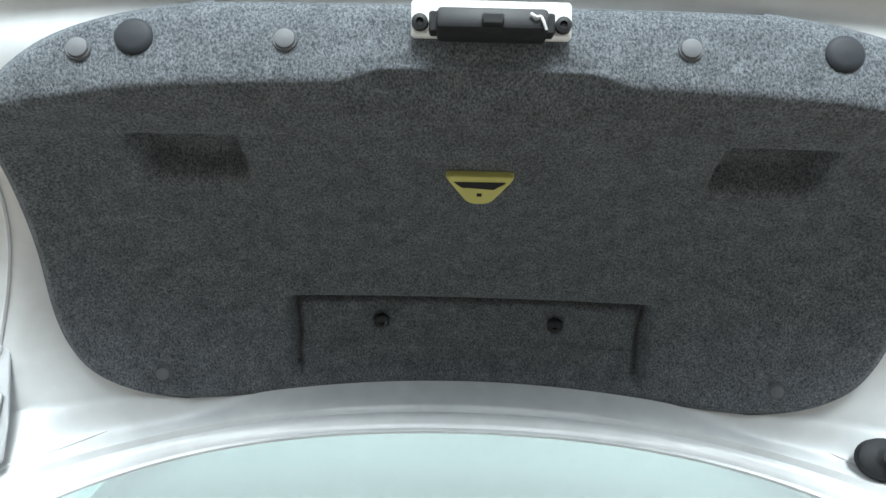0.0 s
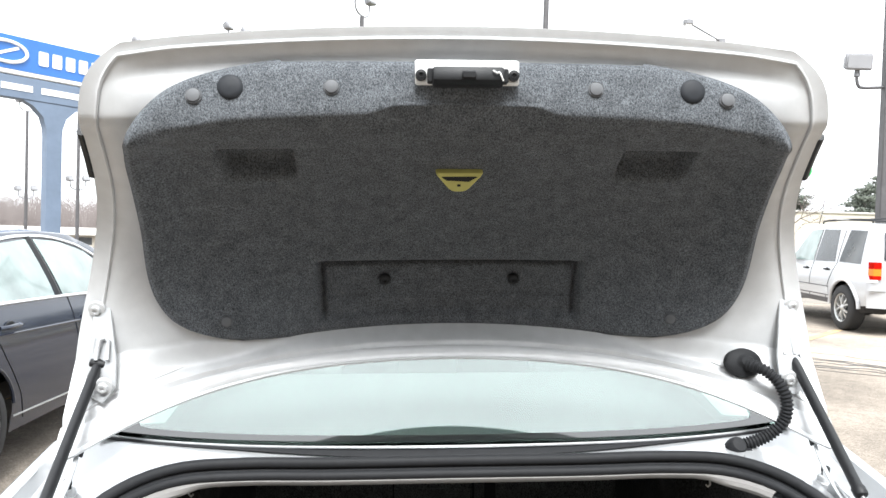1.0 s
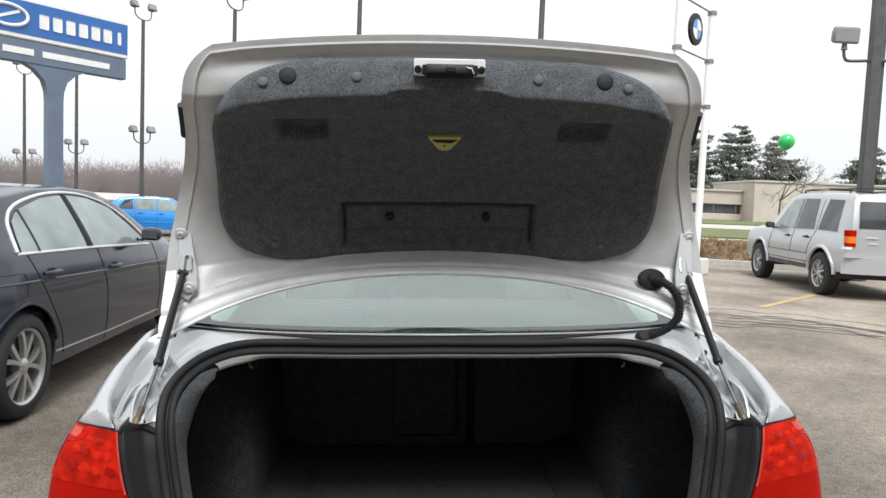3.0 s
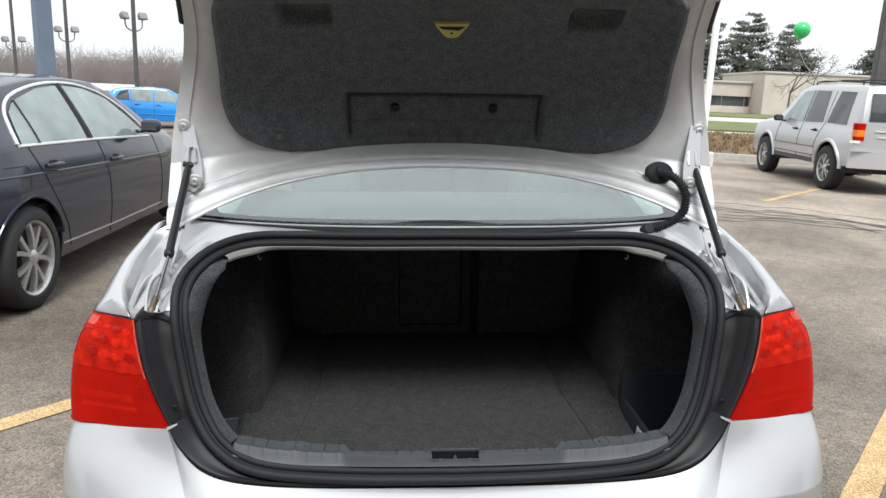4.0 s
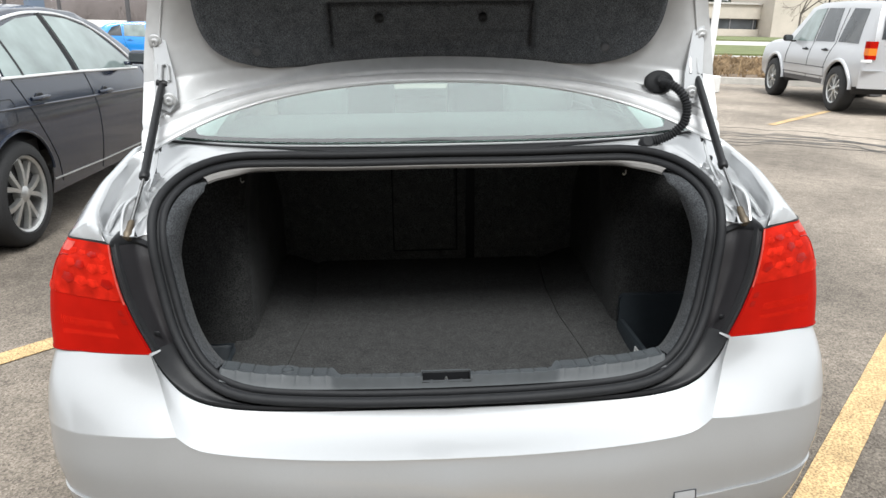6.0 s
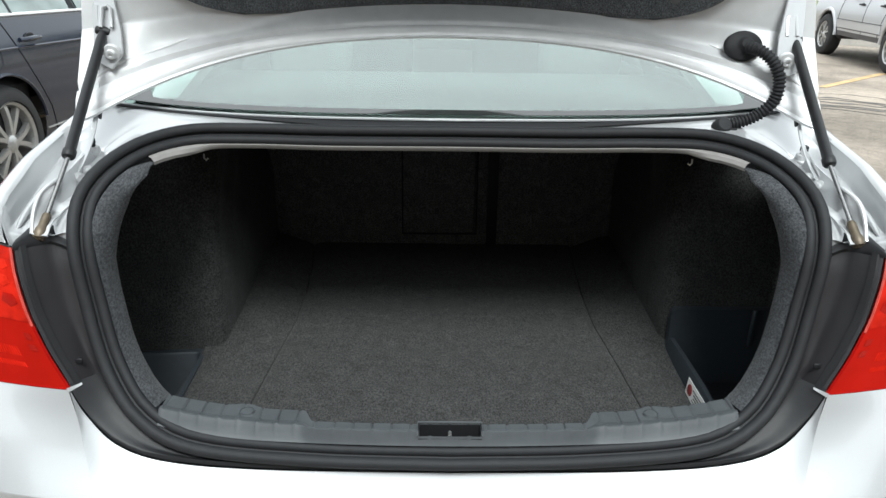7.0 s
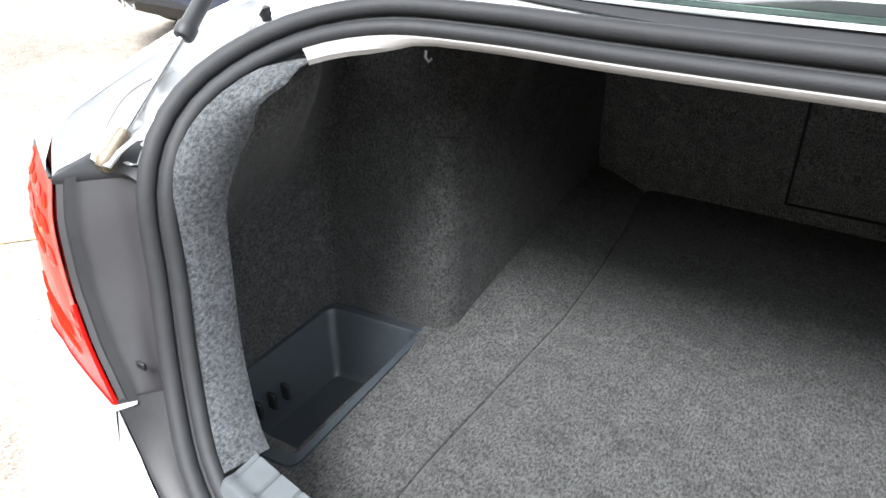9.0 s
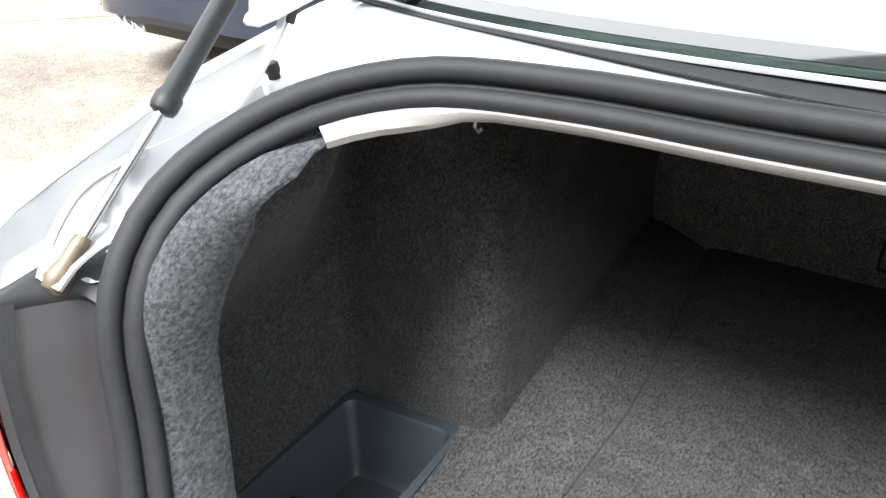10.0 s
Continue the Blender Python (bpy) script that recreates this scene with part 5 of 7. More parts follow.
    # hinge plates with bolts and slot
    for s in (1, -1):
        pl = [(.690, .575, 1.385), (.718, .570, 1.380), (.712, .545, 1.30), (.700, .500, 1.195), (.672, .490, 1.185), (.650, .500, 1.215), (.656, .520, 1.26), (.678, .556, 1.335)]
        bm = bmesh.new()
        f = bm.faces.new([bm.verts.new((s * x, y - .016, z)) for x, y, z in pl])
        bm.normal_update()
        bmesh.ops.solidify(bm, geom=[f], thickness=.005)
        bmesh.ops.bevel(bm, geom=bm.edges[:], offset=.0012, segments=1, affect="EDGES")
        hinge = part("hinge_plate", bm, SILVER, lid, "silver painted hinge plate")
        bm = bmesh.new()
        tube(bm, [(s * .672, .500, 1.262), (s * .676, .518, 1.296), (s * .684, .522, 1.302), (s * .692, .518, 1.298), (s * .694, .502, 1.262)], .004, 8)
        part("plate_slot", bm, SILVER, hinge)
        for q in ((s * .709, .545, 1.357), (s * .670, .480, 1.217)):
            bm = bmesh.new()
            lathe(bm, [(0, .008), (.004, .008), (.0045, .011), (.0085, .011), (.009, .004), (.016, .003), (.0165, -.004)], q, (0, -.93, -.36), 16)
            part("bolt", bm, SILVER_IN, hinge)
        # flat curved arm down to the pivot
        bm = bmesh.new()
        run = spline([(.708, .538, 1.31), (.707, .508, 1.22), (.704, .474, 1.145), (.702, .438, 1.090), (.702, .385, 1.045), (.702, .322, 1.014)], 22)
        sheet([[Vector((s * (q[0] + dx), q[1] + dy, q[2] + dz)) for q in run] for dx, dy, dz in ((-.004, -.012, -.008), (.002, -.013, -.009), (.004, .0, 0), (.002, .016, .010))], bm, thick=.003)
        part("hinge_arm", bm, SILVER, hinge)
        bm = bmesh.new()
        box(bm, (s * .698, .448, 1.104), (.005, .012, .026), m=Matrix.Rotation(radians(-32), 4, "X"), bevel=.002)
        part("arm_slot", bm, BLACK_PLASTIC, hinge)


boot_lid()


ROD_STEEL = mat("dark_polished_rod", (0.22, 0.22, 0.22), 0.25, 0.9, 200, 0.08)


def gas_strut(s):
    top, collar, ball = Vector((s * .693, .505, 1.250)), Vector((s * .683, .268, 1.060)), Vector((s * .690, .150, .962))
    bm = bmesh.new()
    d = (top - collar).normalized()
    L = (top - collar).length
    lathe(bm, [(0, -.002), (.006, -.002), (.0105, 0), (.012, .004), (.012, .014), (.0098, .018), (.0098, L - .02), (.008, L), (0, L + .002)], collar, d, 18)
    strut = part("gas_strut", bm, BLACK_PLASTIC, car, "black gas strut holding the lid")
    bm = bmesh.new()
    rod(bm, collar, ball, .0042, .0042, 12)
    part("strut_rod", bm, ROD_STEEL, strut, "polished steel rod")
    bm = bmesh.new()
    d2 = (ball - collar).normalized()
    lathe(bm, [(0, -.035), (.006, -.035), (.0075, -.03), (.008, -.010), (.010, -.004), (.011, .004), (.008, .012), (0, .014)], ball, d2, 14)
    lathe(bm, [(0, -.014), (.008, -.012), (.0095, 0), (.008, .012), (0, .014)], ball + Vector((s * .006, -.002, -.006)), (s, .2, 0), 12)
    part("ball_socket", bm, BRONZE, strut, "greasy brown ball joint")
    bm = bmesh.new()
    lathe(bm, [(0, -.014), (.008, -.014), (.010, 0), (.008, .014), (0, .016)], top + Vector((0, .005, .004)), (s, 0, .2), 12)
    part("upper_ball", bm, BLACK_PLASTIC, strut)


for s in (1, -1):
    gas_strut(s)


def wiring_loom():
    path = spline([(.603, .525, 1.238), (.622, .494, 1.234), (.645, .474, 1.212), (.657, .464, 1.178), (.652, .460, 1.142), (.628, .462, 1.114), (.598, .464, 1.098), (.566, .466, 1.088)], 140)
    bm = bmesh.new()
    rad = [.0112 + .0014 * (1 if (i // 2) % 2 == 0 else -1) for i in range(140)]
    tube(bm, path, rad, 12)
    loom = part("wiring_loom", bm, RUBBER, car, "black corrugated wiring conduit")
    bm = bmesh.new()
    lathe(bm, [(0, .016), (.010, .016), (.0135, .010), (.017, .007), (.026, .006), (.030, .002), (.030, -.010)], (.602, .532, 1.240), (.10, -.90, .35), 26)
    for v in bm.verts:
        v.co.x = .600 + (v.co.x - .600) * 1.30
    part("loom_boot", bm, RUBBER, loom, "black rubber loom boot on the lid")


wiring_loom()


# ---------------------------------------------------------------- ground
def fall(x, y):
    """The lot falls away towards the far corner."""
    return -float(smooth01((-x - 4) / 5)) * (.62 * float(smooth01((y - 13) / 8)) + .8 * float(smooth01((y - 32) / 20)) + 1.5 * float(smooth01((y - 60) / 50)))


def ground():
    bm = bmesh.new()
    xs = sorted(set([-1500, -600, -200, -80, -40] + list(range(-24, 25, 2)) + [40, 80, 200, 600, 1500]))
    ys = sorted(set([-1500, -600, -200, -60, -24] + list(range(-12, 61, 2)) + [70, 80, 90, 100, 110, 200, 600, 1500]))
    sheet([[(x, y, fall(x, y)) for x in xs] for y in ys], bm)
    return tagged(part("ground", bm, ASPHALT), "worn brown-grey asphalt of a car park", "ground", kind="structure")


ground()


def stripe(name, a, b, w, z, material, label, n=24, wobble=0.0025):
    """A painted stripe with slightly ragged edges."""
    a, b = Vector(a), Vector(b)
    d = (b - a)
    side = Vector((-d.y, d.x, 0)).normalized() * w / 2
    rows = []
    for i in range(n + 1):
        p = a + d * (i / n)
        e = [wobble * noise.noise(Vector((p.x * 9, p.y * 9, k))) for k in (1, 7)]
        q = side.normalized()
        rows.append([Vector((*(p + side + q * e[0]).xy, z)), Vector((*(p + side + q * e[0]).xy, z + .002)), Vector((*(p - side - q * e[1]).xy, z + .002)), Vector((*(p - side - q * e[1]).xy, z))])
    return tagged(part(name, sheet(rows), material, smooth=False), label, "marking", kind="structure")


stripe("parking_line", (2.90, 2.30, 0), (-.9, -1.82, 0), .115, .004, LINE_YELLOW, "worn yellow painted parking line", 60)
stripe("parking_line", (.6, 4.05, 0), (-4.0, -1.0, 0), .11, .004, LINE_YELLOW, "worn yellow painted parking line", 60)
stripe("parking_line", (7.4, 10.95, 0), (5.4, 9.05, 0), .11, .004, LINE_YELLOW, "worn yellow painted parking line", 24)
stripe("parking_line", (-3.4, 5.2, 0), (-6.6, 1.8, 0), .11, .004, LINE_YELLOW, "worn yellow painted parking line", 24)


def sealed_crack(pts, w, seed):
    p = spline(pts, 46)
    bm = bmesh.new()
    rows = []
    for i, q in enumerate(p):
        d = Vector(p[min(i + 1, 45)]) - Vector(p[max(i - 1, 0)])
        s = Vector((-d.y, d.x, 0)).normalized()
        h = w * max(.12, .75 + 1.6 * noise.noise(Vector((i * .55, seed * 3.7, 0))))
        c = Vector((q[0], q[1], .003)) + s * .22 * noise.noise(Vector((i * .25, seed * 2.3, 3)))
        rows.append([c - s * h, c + s * h])
    sheet(rows, bm, thick=.002)
    tagged(part("sealed_crack", bm, SEALER, smooth=False), "dark tar-sealed crack in the asphalt", "crack", kind="structure")


for k, (y0, w, b) in enumerate(((8.0, .030, 1.0), (7.86, .020, 1.15), (7.72, .034, .9), (7.45, .024, 1.2), (7.25, .030, .8), (7.05, .016, 1.3), (8.5, .010, .7))):
    sealed_crack([(2.9, y0 - .10, 0), (3.8, y0 + .18, 0), (4.7, y0 + .15, 0), (5.5, y0 - .20 * b, 0), (6.1, y0 - .95 * b, 0), (7.4, y0 - 2.5 * b, 0)], w, k)
sealed_crack([(1.2, 5.5, 0), (1.9, 6.6, 0), (2.4, 8.0, 0), (2.6, 10.5, 0)], .018, 9)


# plain unseen wall, added to close the lot behind the camera and block low sky
bm = bmesh.new()
box(bm, (0, -8.2, 3.4), (46, .4, 6.8), bevel=.03)
tagged(part("unseen_wall_south", bm, mat("unseen_wall_tan", (0.17, 0.155, 0.14), 0.85, 0, 3, 0.15, fine=0.1, fine_scale=40)), "plain tan wall added unseen behind the camera to block low sky", "wall", kind="structure")


# ---------------------------------------------------------------- other vehicles
def wheel(parent, c, r, w, s, spokes, rim_r):
    """Tyre and spoked rim; s is the side the rim faces along x."""
    c = Vector(c)
    bm = bmesh.new()
    lathe(bm, [(rim_r, w * .42), (rim_r * 1.03, w * .5), (r * .90, w * .5), (r * .97, w * .42), (r, w * .28), (r, -w * .28), (r * .97, -w * .42), (r * .9, -w * .5), (rim_r, -w * .5)], c, (s, 0, 0), 40)
    hub = part("wheel", bm, TYRE, parent, "black tyre on an alloy wheel")
    bm = bmesh.new()
    lathe(bm, [(rim_r * 1.02, w * .44), (rim_r * .99, w * .47), (rim_r * .93, w * .42), (rim_r * .90, w * .2), (rim_r * .88, -w * .3)], c, (s, 0, 0), 40)
    part("rim", bm, ALLOY, hub, "bright alloy rim")
    bm = bmesh.new()
    for k in range(spokes):
        for off in (-1, 1):
            a = 6.283185 * k / spokes
            rows = []
            for u in np.linspace(0, 1, 5):
                mid = a + off * (.62 / spokes + .90 / spokes * u)
                wide = .21 + .10 * u
                rr = rim_r * (.20 + .74 * u)
                h = w * (.41 - .05 * u + .02 * math.sin(3.14 * u))
                row = []
                for d, dh in ((-1, -.03), (-.8, 0), (.8, 0), (1, -.03)):
                    half = wide * .5 * rim_r * d
                    ca, sa = math.cos(mid), math.sin(mid)
                    row.append(c + Vector((s * (h + dh), rr * ca - half * sa * .55, rr * sa + half * ca * .55)))
                rows.append(row)
            sheet(rows, bm)
    part("spokes", bm, ALLOY, hub)
    bm = bmesh.new()
    lathe(bm, [(0, w * .47), (rim_r * .14, w * .46), (rim_r * .22, w * .40), (rim_r * .24, w * .2)], c, (s, 0, 0), 20)
    part("hub_cap", bm, ALLOY, hub)
    bm = bmesh.new()
    lathe(bm, [(0, -.02), (rim_r * .9, -.02), (rim_r * .9, -.04)], c, (s, 0, 0), 24)
    part("brake_disc", bm, INTERIOR, hub)


class Shape:
    """A car's shell by side-view curves; y runs from the tail (0) to the nose."""

    def __init__(self, half, belt, roof, sill, roof_half, wheels, wheel_r, arch_r):
        self.half, self.belt, self.roof, self.sill, self.roof_half = half, belt, roof, sill, roof_half
        self.wheels, self.wheel_r, self.arch_r = wheels, wheel_r, arch_r
        self.L = half[-1][0]

    def f(self, table, y):
        return float(np.interp(y, [p[0] for p in table], [p[1] for p in table]))

    def bottom(self, y):
        z = self.f(self.sill, y)
        for c in self.wheels:
            if abs(y - c) < self.arch_r:
                z = max(z, self.wheel_r + math.sqrt(self.arch_r ** 2 - (y - c) ** 2))
        return z

    def x(self, y, z):
        """Half width at a height."""
        w, b, t = self.f(self.half, y), self.f(self.belt, y), self.f(self.roof, y)
        if z <= b:
            lo = self.f(self.sill, y)
            u = (z - lo) / max(.05, b - lo)
            return w * (1 - .045 * (2 * u - .95) ** 2 - .025 * u ** 4)
        wb = w * (1 - .045 * 1.05 ** 2 - .025)
        rh = self.f(self.roof_half, y)
        u = (z - b) / max(.02, t - b)
        return wb + (rh - wb) * u ** 1.15

    def rows(self):
        out = []
        for y in self.ys():
            b, t, lo = self.f(self.belt, y), self.f(self.roof, y), self.bottom(y)
            zs = list(np.linspace(lo, b, 14)) + list(np.linspace(b, t - .012, 8))[1:]
            prof = [(self.x(y, z), z) for z in zs]
            rh = min(prof[-1][0], self.f(self.roof_half, y))
            crown = [(prof[-1][0] * math.cos(k / 8 * 1.5708) ** .55 if k < 8 else 0, t - .012 + .03 * math.sin(k / 8 * 1.5708)) for k in range(1, 9)]
            hp = prof + crown
            out.append([(x, y, z) for x, z in hp] + [(-x, y, z) for x, z in hp[-2::-1]])
        return out

    def ys(self):
        extra = []
        for c in self.wheels:
            extra += [c - self.arch_r, c - self.arch_r + .004, c + self.arch_r - .004, c + self.arch_r]
        return sorted(set(np.round(np.linspace(self.half[0][0], self.L, 110), 4)) | set(np.round(extra, 4)))

    def shell(self, name, material, parent, label):
        rows = self.rows()
        bm = sheet(rows)
        for r in (rows[0], rows[-1]):
            bm.faces.new([bm.verts.new(p) for p in r])
        bmesh.ops.remove_doubles(bm, verts=bm.verts, dist=1e-4)
        return part(name, bm, material, parent, label, angle=50)

    def window(self, name, lo, hi, s, material, parent, label, off=.005, n=18):
        """A side pane between two curves of (y, z)."""
        a, b = even(lo, n), even(hi, n)
        rows = []
        for p, q in zip(a, b):
            rows.append([(s * (self.x(p[0] + (q[0] - p[0]) * u, p[1] + (q[1] - p[1]) * u) + off), p[0] + (q[0] - p[0]) * u, p[1] + (q[1] - p[1]) * u) for u in np.linspace(0, 1, 7)])
        return part(name, sheet(rows, thick=.003), material, parent, label)

    def line(self, name, pts, r, s, material, parent, label="", off=.006, n=40):
        bm = bmesh.new()
        tube(bm, [(s * (self.x(y, z) + off), y, z) for y, z in even(pts, n)], r, 6)
        return part(name, bm, material, parent, label)

    def top_pane(self, name, y0, y1, inset, material, parent, label, off=.006):
        rows = []
        for y in np.linspace(y0, y1, 16):
            t = self.f(self.roof, y)
            w = self.f(self.roof_half, y) - inset
            rows.append([(u * w, y, t - .012 + .03 * (1 - abs(u) ** 3) + off) for u in np.linspace(-1, 1, 15)])
        return part(name, sheet(rows, thick=.003), material, parent, label)

    def block(self, parent):
        """Dark wheel housings and floor."""
        bm = bmesh.new()
        tail = self.half[0][0]
        box(bm, (0, (tail + self.L) / 2, self.wheel_r + .08), (self.f(self.half, self.L / 2) * 1.4, (self.L - tail) * .88, .16), bevel=.03)
        for c in self.wheels:
            box(bm, (0, c, self.wheel_r + .16), (self.f(self.half, c) * 1.86, self.arch_r * 2.0, self.wheel_r * 1.15), bevel=.05)
        part("underbody", bm, INTERIOR, parent, "dark underbody and wheel housings")


def mirror(shape, parent, y, z, s, material):
    bm = bmesh.new()
    box(bm, (s * (shape.x(y, z) + .13), y, z + .05), (.17, .11, .115), bevel=.048, seg=5)
    box(bm, (s * (shape.x(y, z) + .03), y - .01, z - .0), (.08, .05, .03), bevel=.01)
    m = part("door_mirror", bm, material, parent, "door mirror")
    bm = bmesh.new()
    box(bm, (s * (shape.x(y, z) + .13), y - .054, z + .05), (.125, .006, .075), bevel=.002)
    part("mirror_glass", bm, SUV_GLASS, m)


def handle(shape, parent, y, z, s, material):
    bm = bmesh.new()
    x = shape.x(y, z)
    tube(bm, spline([(s * (x + .002), y - .10, z), (s * (x + .030), y - .06, z + .004), (s * (x + .034), y, z + .006), (s * (x + .030), y + .06, z + .004), (s * (x + .002), y + .10, z)], 14), .013, 8)
    h = part("door_handle", bm, material, parent, "door handle")
    bm = bmesh.new()
    lathe(bm, [(0, .004), (.045, .004), (.05, 0)], (s * x, y, z - .004), (s, 0, 0), 18)
    bmesh.ops.scale(bm, verts=bm.verts, vec=(1, 1.3, .7), space=Matrix.Translation((-s * x, -y, -z)))
    part("handle_cup", bm, BLACK_PLASTIC, h)


for hx in (-1, 1):
    for hy in (.93, 3.64):
        wheel(car, (hx * .775, hy, .318), .318, .225, hx, 7, .225)


def dark_saloon():
    root = thing("dark_grey_saloon", "dark grey four-door saloon with chrome window trim and alloy wheels", "car", pose(-3.335, 1.83, 0, 0, 0, 0.0))
    sh = Shape(half=[(.34, .46), (.36, .56), (.40, .65), (.47, .74), (.58, .81), (.75, .87), (1.1, .915), (2.4, .92), (3.8, .91), (4.65, .85), (5.0, .70), (5.09, .55)],
               belt=[(.34, .90), (.45, .98), (.6, 1.0), (1.2, 1.00), (2.0, .985), (3.2, .95), (4.1, .86), (4.75, .74), (5.09, .58)],
               roof=[(.34, .93), (.42, 1.09), (.75, 1.125), (1.0, 1.20), (1.45, 1.355), (1.9, 1.412), (2.35, 1.424), (2.8, 1.397), (3.1, 1.305), (3.6, 1.06), (4.0, .98), (4.75, .80), (5.09, .62)],
               sill=[(.34, .38), (.6, .32), (1.5, .24), (3.8, .23), (4.8, .24), (5.09, .34)],
               roof_half=[(.34, .42), (.6, .70), (1.0, .64), (1.45, .60), (2.3, .60), (2.9, .62), (3.5, .74), (4.2, .74), (5.09, .45)],
               wheels=(1.17, 4.28), wheel_r=.325, arch_r=.375)
    sh.shell("body", GREY_PAINT, root, "dark grey painted body")
    sh.block(root)
    for s in (1, -1):
        for y in (1.17, 4.28):
            wheel(root, (s * .80, y, .325), .325, .235, s, 5, .236)
        belt_z = lambda y: sh.f(sh.belt, y) + .012
        sh.window("quarter_window", [(1.24, belt_z(1.24)), (1.44, belt_z(1.44))], [(1.30, 1.11), (1.37, 1.205), (1.45, 1.250), (1.49, 1.266)], s, CAR_GLASS, root, "dark rear quarter window", n=14)
        sh.window("rear_door_window", [(1.47, belt_z(1.47)), (2.13, belt_z(2.13))], [(1.52, 1.275), (1.85, 1.346), (2.15, 1.366)], s, CAR_GLASS, root, "dark tinted rear door window")
        sh.window("front_door_window", [(2.24, belt_z(2.24)), (3.30, belt_z(3.30))], [(2.24, 1.366), (2.55, 1.346), (2.9, 1.262), (3.28, .995)], s, CAR_GLASS, root, "dark tinted front door window")
        sh.line("chrome_trim", spline([(1.20, belt_z(1.20) + .01), (1.26, 1.12), (1.34, 1.215), (1.50, 1.300), (1.85, 1.368), (2.2, 1.388), (2.55, 1.366), (2.9, 1.286), (3.15, 1.155), (3.40, .985)], 60), .011, s, CHROME, root, "bright chrome window surround", n=60)
        sh.line("chrome_trim", [(1.20, belt_z(1.20)), (2.2, belt_z(2.2) - .004), (3.4, belt_z(3.4) - .004)], .010, s, CHROME, root, "bright chrome waist strip")
        sh.line("window_divider", [(1.45, belt_z(1.45)), (1.505, 1.272)], .010, s, BLACK_PLASTIC, root)
        sh.line("window_pillar", [(2.185, belt_z(2.185)), (2.195, 1.372)], .030, s, BLACK_PLASTIC, root, "black pillar between the door windows", off=-.010)
        for pts in ([(1.30, 1.0), (1.36, .88), (1.46, .70), (1.62, .46), (1.68, .30)], [(2.30, .98), (2.35, .7), (2.35, .26)], [(3.52, .94), (3.56, .7), (3.53, .26)]):
            sh.line("door_gap", pts, .0035, s, BLACK_PLASTIC, root, off=.0005)
        for pts in ([(.98, .90), (1.20, .895), (1.22, .86), (1.20, .76), (1.16, .745), (.98, .745)],):
            sh.line("filler_flap_gap", pts, .0025, s, BLACK_PLASTIC, root, off=.0005)
        pts = [(1.17 + .385 * math.cos(a), .325 + .385 * math.sin(a)) for a in np.linspace(.25, 2.9, 24)]
        sh.line("arch_lip", pts, .010, s, GREY_PAINT, root, off=.004)
        sh.line("sill_strip", [(1.56, .335), (2.4, .315), (3.55, .305)], .006, s, ALLOY, root, "thin bright sill strip", off=.001)
        sh.line("waist_crease", [(.35, .86), (1.3, .835), (2.4, .80), (3.7, .76)], .008, s, GREY_PAINT, root, off=.002)
        handle(sh, root, 1.54, .870, s, GREY_PAINT)
        handle(sh, root, 2.54, .82, s, GREY_PAINT)
        mirror(sh, root, 3.17, .99, s, GREY_PAINT)
        bm = bmesh.new()
        sheet([[(s * (sh.x(y, z) + .006), y, z) for z in np.linspace(.66, .84, 8)] for y in np.linspace(.37, .62, 12)], bm, thick=.004)
        part("tail_lamp", bm, RED_LENS, root, "red tail lamp")
        sh.line("bumper_strip", [(.43, .395), (.55, .370), (.70, .348), (.78, .342)], .016, s, ALLOY, root, "pale lower strip of the rear bumper", off=.002)
    bm = bmesh.new()
    sheet([[(x, .345 + y + .14 * (x / .62) ** 4, z) for x in np.linspace(-.62, .62, 25)] for y, z in ((.0, .40), (-.006, .37), (.03, .31), (.10, .28))], bm, thick=.006)
    apron = part("rear_apron", bm, BLACK_PLASTIC, root, "black lower rear apron")
    for x in (-.34, -.25):
        bm = bmesh.new()
        lathe(bm, [(.0, -.06), (.030, -.06), (.031, .015), (.034, .022), (.038, .020), (.038, -.12)], (x, .37, .345), (0, -1, -.05), 18)
        part("exhaust_tip", bm, CHROME, apron, "bright exhaust tip")
    sh.top_pane("rear_window", .80, 1.40, .06, CAR_GLASS, root, "tinted rear window")
    sh.top_pane("windscreen", 2.92, 3.58, .05, CAR_GLASS, root, "tinted windscreen")


dark_saloon()


